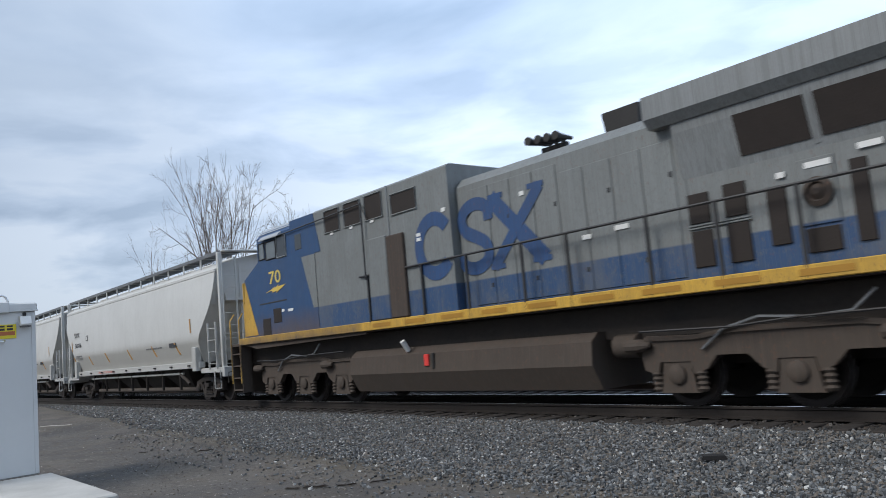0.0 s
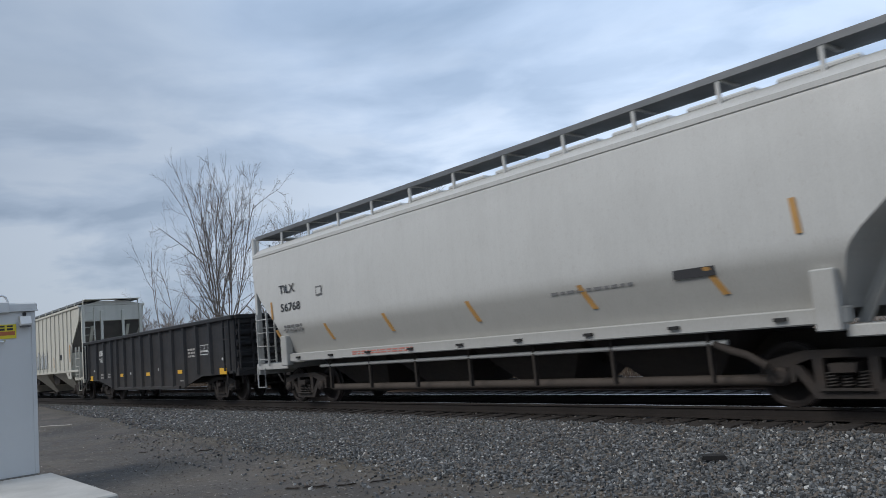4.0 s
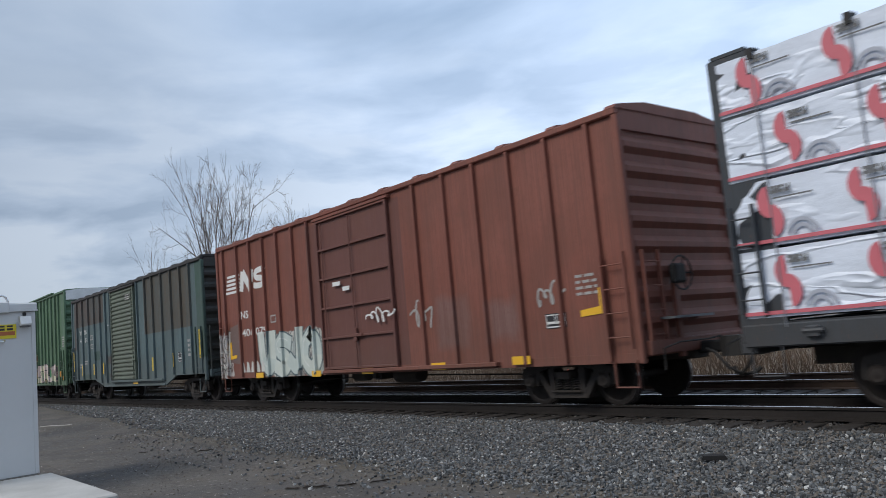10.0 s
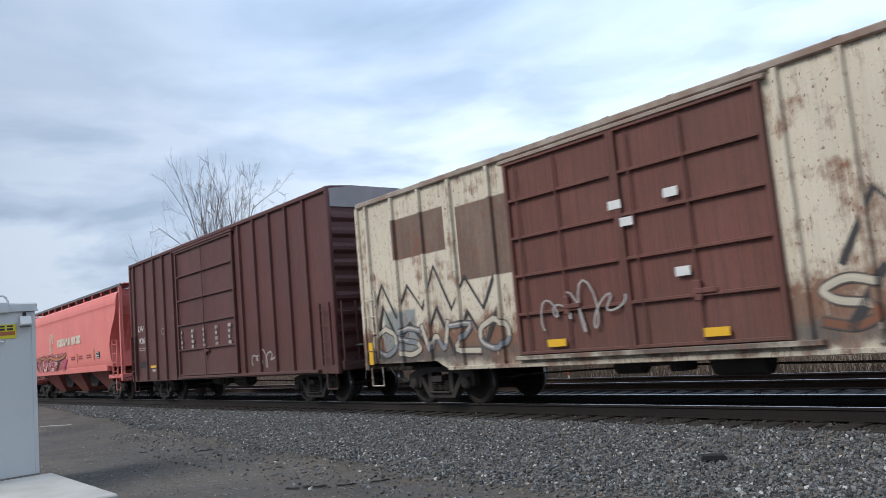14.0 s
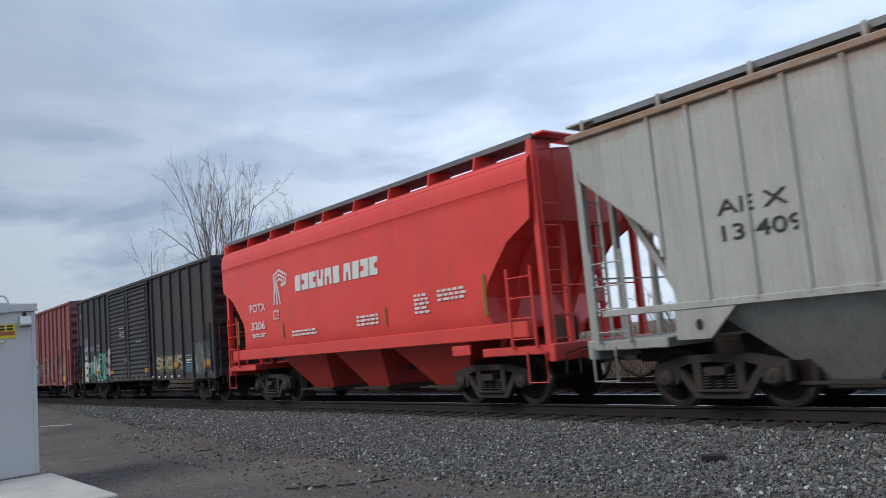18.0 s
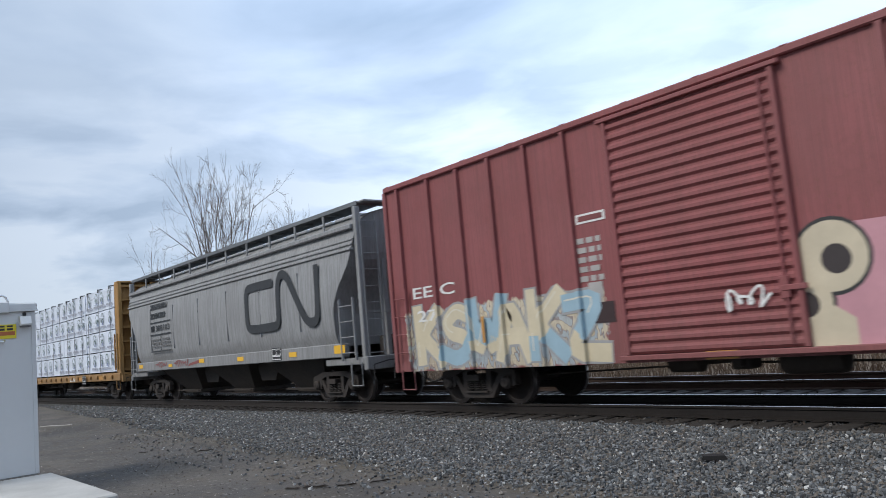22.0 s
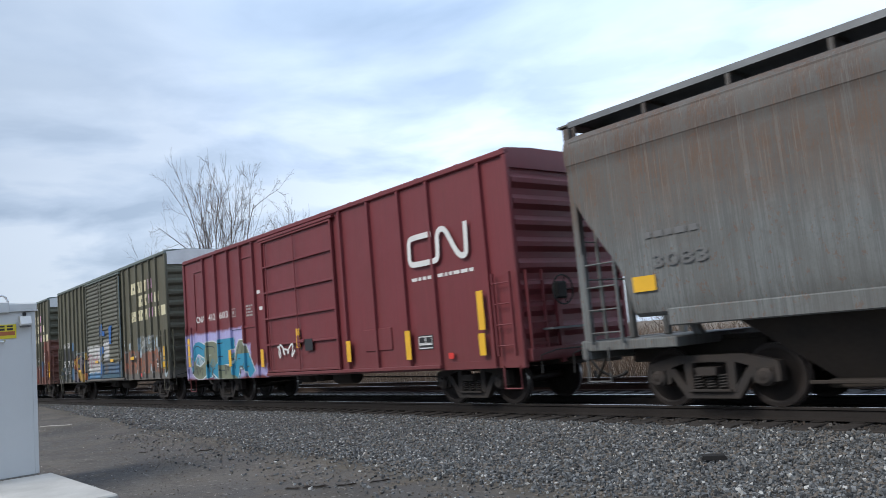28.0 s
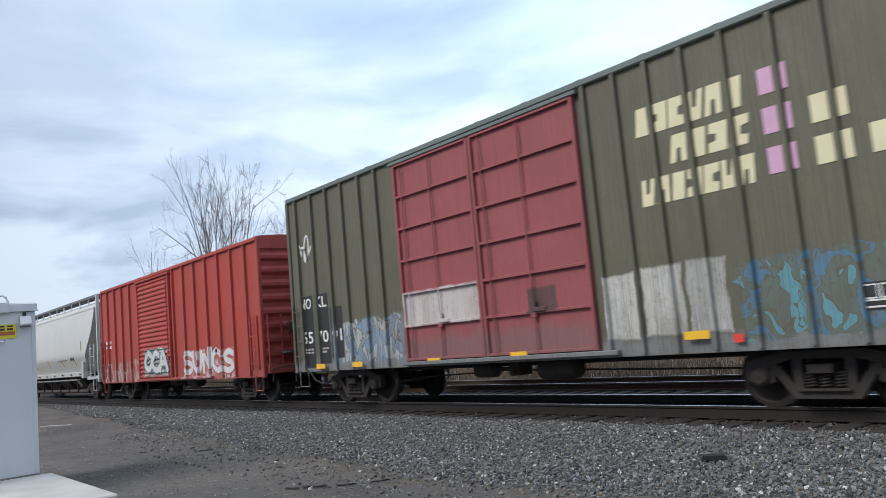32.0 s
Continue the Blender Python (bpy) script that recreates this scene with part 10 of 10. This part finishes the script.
c, h, m = olive_car(-474.7, -458.9, "tall olive boxcar with corrugated doors and orange graffiti", "corrugated",
                    box_paint("olive_door_paint", (0.11, 0.112, 0.085), rough=0.6, rust=0.05, streak=0.2, fade=0.4, grime=0.15, seed=42, patches=[(-2.45, -0.3, 1.13, 2.45, (0.60, 0.60, 0.58), 0.1, 0.3), (-0.4, 2.4, 0.9, 1.6, (0.05, 0.13, 0.24), 0.1, 0.25), (0.1, 0.6, 1.2, 1.9, (0.10, 0.10, 0.11), 0.1, 0.2), (-0.03, 0.76, 1.83, 2.55, (0.6, 0.6, 0.6), 0.1, 0.2), (-2.8, -0.4, 0.9, 1.25, (0.06, 0.22, 0.42), 0.1, 0.2)]), 43,
                    [(-8, 8, 0.8, 1.1, (0.16, 0.15, 0.14), 0.2, 0.15)], [(2.6, 7.4, 1.1, 2.0, [(0.33, 0.105, 0.055), (0.20, 0.13, 0.11), (0.36, 0.13, 0.08), (0.14, 0.13, 0.12), (0.45, 0.55, 0.58)], (0.16, 0.10, 0.08), (1.2, 0.7)), (-7.6, -3.0, 0.95, 1.6, [(0.12, 0.24, 0.34), (0.40, 0.42, 0.38), (0.26, 0.22, 0.10), (0.10, 0.12, 0.12)], (0.05, 0.06, 0.06), (1.6, 1.2)), (4.4, 6.4, 1.9, 2.5, [(0.30, 0.40, 0.48), OLV, (0.50, 0.50, 0.46), OLV], OLV, (2.0, 1.4)), (-5.05, -2.6, 1.75, 2.3, [(0.34, 0.50, 0.56), OLV, (0.42, 0.52, 0.56), OLV], (0.12, 0.11, 0.09), (1.6, 1.2))], "55 71 11",
                    [-7.24, -6.51, -5.67, -4.90, -4.26, -3.53, -2.98, 3.05, 3.80, 4.66, 5.45, 6.22, 6.95], (-2.55, -0.2, 2.5), px=0.36, z_num=(2.56, 1.64))
for x, z, w, hh in ((2.75, 2.25, 0.3, 0.35), (3.35, 2.1, 0.3, 0.3), (4.6, 1.75, 0.35, 0.35), (5.2, 2.1, 0.25, 0.8), (6.55, 2.1, 0.3, 0.45), (6.9, 1.4, 0.3, 0.3), (5.9, 1.2, 0.35, 0.3), (7.3, 0.98, 0.4, 0.4)):
    outline(c, "paint_splash", [(x, z), (x + w * 0.5, z - hh * 0.2), (x + w, z + hh * 0.3), (x + w * 0.7, z + hh * 0.5), (x + w * 0.75, z + hh), (x + w * 0.35, z + hh * 0.6), (x + w * 0.1, z + hh * 0.8)], spray(0.42, 0.50, 0.54), -1.505, "pale blue paint splash")
plate(c, "door_post", 2.50, 2.60, 1.0, 5.2, spray(0.075, 0.115, 0.135), -1.585, "blue-grey door post")
plate(c, "paint_band", -0.3, 2.5, 1.0, 1.15, spray(0.055, 0.115, 0.16), -1.585, "dark blue painted door foot")
scribble(c, -2.5, -0.7, 1.4, 2.2, spray(0.45, 0.24, 0.28), -1.59, 46, 0.05, 5)
for pts in ([(0.95, 2.45), (1.2, 2.42), (1.25, 2.9), (1.39, 3.22), (1.15, 3.22), (0.92, 3.18), (0.95, 2.8)], [(-0.38, 2.84), (-0.1, 2.86), (0.28, 2.80), (0.30, 3.02), (-0.02, 3.05), (-0.06, 3.36), (-0.3, 3.40), (-0.40, 3.1)], [(-0.5, 1.2), (-0.3, 1.15), (-0.32, 2.3), (-0.45, 2.35)], [(-0.3, 2.0), (0.05, 2.1), (0.1, 2.35), (-0.25, 2.4)]):
    outline(c, "sprayed_patch", pts, spray(0.03, 0.13, 0.40), -1.59, "blue sprayed patch")
graffiti(c, -5.0, -2.65, 0.88, 2.12, "SRC", [spray(0.36, 0.13, 0.05), spray(0.20, 0.17, 0.19), spray(0.42, 0.26, 0.07)], spray(0.05, 0.045, 0.05), spray(0.62, 0.46, 0.10), 47, weight=0.30, cloud=spray(0.16, 0.15, 0.15))
plate(c, "paint_out", -5.58, -5.0, 2.40, 2.82, spray(0.07, 0.15, 0.26), -1.502, "blue painted-out field")
plate(c, "paint_out", -5.68, -4.98, 1.0, 1.56, spray(0.06, 0.13, 0.22), -1.511, "blue painted-out field")
RED_DOOR = (0.275, 0.062, 0.068)
LOW_RED = (0.235, 0.080, 0.060)
c, h, m = olive_car(-492.4, -477.0, "tall olive boxcar with red double doors and white line faces", "plug",
                    box_paint("rose_red_door", RED_DOOR, rough=0.55, rust=0.08, streak=0.12, fade=0.4, grime=0.1, seed=44, rustcol=(0.20, 0.05, 0.03), patches=[(-0.15, 2.15, 3.42, 4.42, (0.34, 0.060, 0.016), 0.10, 0.08), (0.2, 1.8, 3.6, 4.3, (0.12, 0.025, 0.015), 0.3, 0.7), (-2.9, -0.4, 0.9, 1.7, (0.24, 0.07, 0.06), 0.2, 0.3)]), 45,
                    [(-8, 8, 0.8, 1.85, LOW_RED, 0.12, 0.25), (-5.28, -2.9, 0.8, 2.42, LOW_RED, 0.06, 0.1), (6.3, 8, 0.8, 3.2, LOW_RED, 0.15, 0.4), (-7.25, -6.85, 2.8, 3.7, LOW_RED, 0.05, 0.1), (-6.62, -6.0, 2.7, 3.15, LOW_RED, 0.05, 0.1), (-5.95, -5.6, 2.9, 3.4, LOW_RED, 0.05, 0.1), (-7.9, -7.5, 2.75, 3.75, (0.10, 0.14, 0.27), 0.1, 0.15), (-7.3, -5.4, 2.45, 2.85, (0.15, 0.16, 0.20), 0.1, 0.12), (5.65, 6.25, 1.25, 2.1, (0.05, 0.12, 0.26), 0.05, 0.05)], [], "55 70 19",
                    [-7.62, -6.80, -6.03, -5.21, -4.45, -3.66, 2.95, 3.6, 4.2, 4.9, 5.55, 6.2, 6.9], (-2.84, -0.26, 2.28), dx=-0.36)
for x, z, rx, rz in ((-2.55, 1.80, 0.34, 0.30), (-2.08, 1.84, 0.26, 0.40), (-1.62, 1.86, 0.33, 0.33), (-1.12, 1.92, 0.26, 0.40), (-1.18, 1.66, 0.36, 0.22)):
    ring(c, "sprayed_loop", x, z, rx, rz, 0.04, spray(0.58, 0.50, 0.51), -1.603, a0=30 * x, a1=30 * x + 320, label="pale pink sprayed loop")
scribble(c, -2.9, -0.8, 1.36, 1.62, spray(0.55, 0.46, 0.48), -1.606, 41, 0.03, 4)
plate(c, "door_post", 2.29, 2.41, 1.0, 5.2, spray(0.11, 0.16, 0.22), -1.585, "blue-grey door post")
plate(c, "door_post", -3.04, -2.94, 1.0, 5.2, spray(0.11, 0.13, 0.13), -1.585, "blue-grey door post")
for x in (-1.55, -1.28):
    for z in (2.80, 2.92):
        plate(c, "chalk_mark", x, x + 0.18, z, z + 0.04, white_paint, -1.60)
plate(c, "sprayed_patch", -2.35, -2.05, 1.42, 1.62, spray(0.08, 0.14, 0.28), -1.61, "blue sprayed patch")
plate(c, "placard_holder", 0.55, 1.18, 1.82, 2.16, spray(0.16, 0.06, 0.05), -1.60)
scribble(c, -5.0, -4.7, 1.9, 2.2, dim_white, -1.507, 51, 0.03, 3)
scribble(c, -4.4, -4.0, 1.8, 2.15, dim_white, -1.507, 52, 0.03, 3)
scribble(c, -3.7, -3.3, 1.8, 2.2, dim_white, -1.507, 53, 0.03, 3)
for cx, cz in ((2.76, 2.0), (4.4, 1.92), (5.2, 1.98), (6.6, 2.2)):
    ring(c, "drawn_ring", cx, cz - 0.05, 0.22, 0.26, 0.035, white_paint, -1.507, label="white sprayed ring")
    band(c, "drawn_line", [(cx - 0.34, cz + 0.14), (cx - 0.15, cz + 0.18), (cx - 0.12, cz + 0.34), (cx + 0.12, cz + 0.34), (cx + 0.15, cz + 0.18), (cx + 0.34, cz + 0.14)], 0.035, white_paint, -1.507)
scribble(c, 2.55, 2.96, 2.5, 3.25, white_paint, -1.507, 43, 0.06, 3)
scribble(c, 3.2, 3.8, 2.36, 2.98, white_paint, -1.507, 44, 0.06, 3)
c, h, m = olive_car(-510.9, -495.2, "tall olive boxcar with red double doors and blue-white graffiti", "plug",
                    box_paint("rose_red_door", RED_DOOR, rough=0.55, rust=0.08, streak=0.12, fade=0.4, grime=0.1, seed=46, rustcol=(0.20, 0.05, 0.03), patches=[(-2.8, -0.36, 1.70, 2.44, (0.52, 0.48, 0.46), 0.05, 0.08), (0.9, 1.6, 1.7, 2.15, (0.06, 0.04, 0.035), 0.05, 0.05), (-2.8, 2.4, 1.0, 1.45, (0.22, 0.10, 0.10), 0.2, 0.3)]), 47,
                    [(-8, 8, 0.8, 1.12, (0.20, 0.21, 0.22), 0.15, 0.2), (2.66, 3.3, 1.13, 2.15, (0.52, 0.51, 0.48), 0.05, 0.06), (3.38, 4.1, 1.15, 2.2, (0.52, 0.51, 0.48), 0.05, 0.06), (4.18, 4.82, 1.15, 2.2, (0.50, 0.50, 0.48), 0.05, 0.1), (5.6, 6.3, 1.2, 2.1, (0.05, 0.12, 0.26), 0.05, 0.1), (-6.0, -3.0, 1.0, 1.9, (0.22, 0.28, 0.32), 0.3, 0.4)],
                    [(-5.6, -3.1, 1.05, 2.0, [(0.45, 0.50, 0.52), (0.16, 0.26, 0.38), (0.40, 0.40, 0.36)], (0.12, 0.12, 0.12), (2.0, 0.9)), (5.0, 7.9, 1.0, 2.1, [(0.10, 0.30, 0.36), OLV, (0.06, 0.16, 0.28), OLV], OLV, (1.6, 1.4))], "55 70 91",
                    [-7.40, -6.58, -5.82, -5.09, -4.31, -3.61, 2.66, 3.30, 3.92, 4.55, 5.22, 5.95, 6.61], (-2.85, -0.28, 2.45), end=plain("blue_black_end", (0.04, 0.06, 0.09), 0.6, 0, 0.3, 12, 1, 0.1), dx=-0.26)
scribble(c, -7.55, -6.72, 3.55, 4.42, white_paint, -1.507, 45, 0.06, 4)

# bright red car
c, h, m = boxcar("boxcar", -528.6, -512.9, "bright red boxcar with white graffiti along the bottom", 4.82,
                 box_paint("signal_red_paint", (0.40, 0.045, 0.032), alt=(0.36, 0.06, 0.045), rough=0.55, rust=0.06, streak=0.18, fade=0.5, grime=0.12, seed=48,
                           tags=[(1.6, 5.9, 0.8, 1.7, [(0.60, 0.58, 0.58), (0.40, 0.045, 0.032), (0.55, 0.42, 0.46), (0.62, 0.60, 0.58)], (0.40, 0.05, 0.04), (1.5, 0.8)), (-7.6, -3.2, 0.8, 1.6, [(0.36, 0.045, 0.032), (0.45, 0.20, 0.18), (0.55, 0.50, 0.46), (0.3, 0.08, 0.07)], (0.2, 0.04, 0.03), (1.5, 0.9)), (-2.3, 0.4, 0.95, 2.0, [(0.55, 0.55, 0.52), (0.15, 0.30, 0.34), (0.40, 0.06, 0.05)], (0.1, 0.05, 0.05), (1.6, 0.9))]),
                 None, None, [-6.9, -5.9, -4.9, -3.9, 1.0, 2.0, 3.0, 4.0, 5.0, 6.0, 7.0], [(-2.87, 0.67, "corrugated")], zb=0.78)
bars(c, -7.4, -6.6, 2.2, 2.6, 2, white_paint, -1.503, 150)
graffiti(c, 1.7, 5.8, 0.9, 1.7, "SUNOS", [spray(0.62, 0.60, 0.60)], spray(0.40, 0.08, 0.06), spray(0.7, 0.7, 0.7), 14)
graffiti(c, -2.2, 0.3, 1.05, 1.95, "OCA", [spray(0.55, 0.56, 0.54)], spray(0.08, 0.16, 0.18), spray(0.7, 0.7, 0.7), 15)

# ---- lumber cars ----
swirl_red = plain("swirl_red", (0.62, 0.15, 0.18), 0.5, 0, 0.12, 15, 2, 0)
deep_green = plain("deep_green_print", (0.035, 0.085, 0.060), 0.5, 0, 0.12, 15, 2, 0)
blue_print = plain("blue_grey_print", (0.27, 0.31, 0.46), 0.5, 0, 0.12, 15, 2, 0)
grey_print = plain("grey_print", (0.42, 0.44, 0.50), 0.5, 0, 0.12, 15, 2, 0)


def half_lens(x, z, r, lo, hi, tall, n=12):
    """A leaf between an arc and its chord."""
    pts = [(x + r * math.cos(radians(lo + (hi - lo) * i / n)), z + tall * math.sin(radians(lo + (hi - lo) * i / n))) for i in range(n + 1)]
    return pts


def mark_swirl(bd, prints, a, b, z0, z1, rnd):
    y = -1.535
    for x in prints:
        zc = (z0 + z1) / 2 + 0.02
        outline(bd, "printed_swirl", half_lens(x + 0.02, zc + 0.12, 0.165, 95, 275, 0.22) + [(x + 0.085, zc - 0.07), (x + 0.075, zc + 0.02), (x + 0.02, zc + 0.09)], swirl_red, y, "red swirl printed on the wrap")
        outline(bd, "printed_swirl", half_lens(x + 0.03, zc - 0.14, 0.165, -85, 95, 0.22) + [(x - 0.03, zc + 0.05), (x - 0.02, zc - 0.04), (x + 0.03, zc - 0.11)], swirl_red, y - 0.0015)
        if x + 0.75 < b:
            blocks(bd, x + 0.05, x + 0.34, zc + 0.22, zc + 0.32, 3, dim_black, y)
            plate(bd, "printed_word", x + 0.08, x + 0.62, zc + 0.145, zc + 0.165, dim_black, y, t=0.004)
            for r in (0.22, 0.14):
                ring(bd, "printed_arc", x + 0.42, z0 + 0.10, r, r, 0.05, grey_print, y, 8, 172, "pale grey arc printed on the wrap", 10)
    plate(bd, "printed_stripe", a + 0.01, b - 0.01, z0 + 0.035, z0 + 0.085, swirl_red, -1.532, "red stripe along the wrap's edge")


def mark_ring(bd, prints, a, b, z0, z1, rnd):
    y = -1.535
    for x in prints:
        zc = (z0 + z1) / 2 + 0.10
        ring(bd, "printed_ring", x, zc, 0.228, 0.255, 0.038, deep_green, y, -42, 222, "dark green ring printed on the wrap", 22)
        band(bd, "printed_peak", [(x - 0.19, zc - 0.19), (x - 0.02, zc + 0.02), (x + 0.02, zc + 0.02), (x + 0.19, zc - 0.19)], 0.062, deep_green, y)
        outline(bd, "printed_peak", [(x - 0.13, zc - 0.26), (x, zc - 0.10), (x + 0.13, zc - 0.26)], blue_print, y)
        if x + 0.5 < b and x - 0.45 > a:
            blocks(bd, x - 0.46, x + 0.46, zc - 0.405, zc - 0.315, 9, grey_print, y)
            plate(bd, "printed_word", x - 0.3, x + 0.3, zc - 0.45, zc - 0.435, grey_print, y, t=0.004)


def mark_script(bd, prints, a, b, z0, z1, rnd):
    y = -1.535
    for x in prints:
        x, zc = x - 0.40, (z0 + z1) / 2 + 0.04
        if x < a + 0.02 or x + 0.85 > b:
            continue
        outline(bd, "printed_word", [(x, zc + 0.16), (x + 0.06, zc + 0.18), (x + 0.14, zc - 0.06), (x + 0.24, zc + 0.20), (x + 0.29, zc + 0.19), (x + 0.15, zc - 0.17), (x + 0.11, zc - 0.17)], blue_print, y)
        for k in range(5):
            cx = x + 0.31 + 0.105 * k
            ring(bd, "printed_letter", cx, zc - 0.06, 0.046, 0.075, 0.022, blue_print, y, 25 + 40 * (k % 3), 330, "", 9)
        plate(bd, "printed_word", x + 0.25, x + 0.75, zc - 0.24, zc - 0.215, grey_print, y, t=0.004)


WRAP = wrap_material("white_lumber_wrap", (0.70, 0.75, 0.84))
WRAP2 = wrap_material("cold_white_lumber_wrap", (0.70, 0.75, 0.84))
c, h, m = centre_beam("lumber_car", -159.55, -136.8, "dark blue-grey centre-beam car loaded with white-wrapped lumber printed red", box_paint("blue_black_paint", (0.028, 0.036, 0.046), rough=0.5, rust=0.03, streak=0.15, fade=0.4, grime=0.2, seed=51),
                      WRAP, [(-11.3, -0.25), (0.55, 10.6)], [1.25, 2.21, 3.15, 4.10, 4.93], mark_swirl, 61, 0.55,
                      rows={1: [(1.33, 2.54, 3.84, 4.98, 5.72), (1.47, 2.66, 3.38, 4.56, 5.63), (0.84, 2.10, 3.67, 4.83, 6.0), (1.22, 2.43, 3.37, 4.53, 5.15, 5.89)]})
reflectors(c, [(-0.5, 0.98), (2.0, 0.98), (7.6, 1.0)], -1.556, 0.42, 0.14, plain("dull_orange", (0.48, 0.22, 0.03), 0.6))
placard(c, 5.1, 5.65, 0.80, 1.18, -1.63)
for x in (-9.2, -8.0, -7.2, -3.6, -2.3, 3.4):
    bars(c, x, x + 0.7, 0.95, 1.1, 2, dim_white, -1.552, int(x * 7))
plate(c, "warning_stripe", 10.95, 11.1, 1.3, 2.3, yellow_reflect, -1.51)

c, h, m = centre_beam("lumber_car", -395.2, -372.4, "yellow-brown centre-beam car loaded with white-wrapped lumber printed green", box_paint("yellow_tan_paint", (0.40, 0.21, 0.055), rough=0.6, rust=0.12, streak=0.3, fade=0.4, grime=0.25, seed=52),
                      WRAP2, [(-11.0, -7.62), (-7.58, 6.38), (6.44, 10.85)], [1.22, 2.13, 3.03, 3.95, 4.90], mark_ring, 62, 0.45, lean=(0.0, 0.05, -0.05, 0.0),
                      rows={0: [(-10.6, -9.4, -8.25), (-10.3, -9.1, -7.95), (-10.55, -9.35, -8.15), (-10.4, -9.2, -8.02)], 1: [(-6.7, -5.5), (-6.85, -5.7, -4.6), (-7.0, -5.8, -4.7), (-6.65, -5.5)],
                            2: [(6.72, 7.74, 8.81, 9.66, 10.5), (6.76, 7.86, 9.04, 10.20), (7.15, 8.36, 9.16, 10.28), (7.12, 8.32, 9.13, 10.24)]})
placard(c, 5.95, 6.5, 0.76, 1.14, -1.63)
for a, b in ((-9.3, -8.2), (-7.85, -6.3)):
    plate(c, "black_panel", a, b, 0.87, 1.12, black_paint, -1.553)
text(c, "TTZX", -9.2, -8.35, 0.90, 1.08, white_paint, -1.558)
text(c, "857", -7.76, -7.24, 0.90, 1.08, white_paint, -1.558)
text(c, "115", -6.84, -6.40, 0.92, 1.09, white_paint, -1.558)
blocks(c, 3.35, 4.35, 0.92, 1.07, 3, white_paint, -1.553)
blocks(c, -10.0, -9.0, 0.92, 1.08, 4, white_paint, -1.553)
for x in (-7.2, -3.2, 5.0, 8.4):
    plate(c, "sill_panel", x, x + 0.6, 0.93, 1.08, plain_orange, -1.552)

c, h, m = centre_beam("lumber_car", -419.9, -397.3, "brown centre-beam car loaded with white-wrapped lumber printed blue", box_paint("rust_red_paint", (0.125, 0.024, 0.026), rough=0.65, rust=0.1, streak=0.3, fade=0.5, grime=0.25, seed=53),
                      WRAP2, [(-11.25, 4.85), (5.5, 10.75)], [1.22, 2.14, 3.08, 4.00, 4.84], mark_script, 63, 0.55)
placard(c, 7.25, 7.75, 0.78, 1.1, -1.63)
text(c, "KCCO", 9.5, 10.4, 0.95, 1.14, plain("orange_lettering", (0.55, 0.28, 0.12), 0.6), -1.553)
for x in (-10.5, -9.3, -8.2, -6.7, -5.9, 4.7, 5.2):
    bars(c, x, x + 0.5, 0.95, 1.1, 1, dim_white, -1.552, int(x * 9))
ring(c, "stencil_ring", 11.05, 1.55, 0.09, 0.12, 0.03, dim_white, -1.51)

set_texts()


# ---- motion ----
def motions():
    for car, mid_s, wheels in CARS:
        walk(car, [(t, Matrix.Translation((mid_s + SPEED * t, TRACK, 0))) for t in (0.0, 8.0, 16.0, 24.0, 32.0)])
        for w in wheels:
            r, base, size = w.location.z, w.location.copy(), w.scale.copy()
            x0 = mid_s + w.parent.location.x + base.x
            t0, t1 = max(0.0, (-64.0 - x0) / SPEED), min(32.0, (4.0 - x0) / SPEED)
            rows = []
            if t1 > t0:
                f0, f1 = math.floor(t0 * FPS), math.ceil(t1 * FPS)
                times = [f / FPS for f in range(max(0, f0), min(32 * FPS, f1) + 1)]
            else:
                times = []
            spin = lambda t: Matrix.LocRotScale(base, Euler((0, (SPEED * t / r) % (2 * math.pi), 0)), None)
            if not times or times[0] > 0.01:
                rows.append((0.0, spin(times[0] if times else 0.0)))
            rows += [(t, spin(t)) for t in times]
            if not times or times[-1] < 31.99:
                rows.append((32.0, spin(times[-1] if times else 0.0)))
            walk(w, rows)
            w.scale = size


motions()
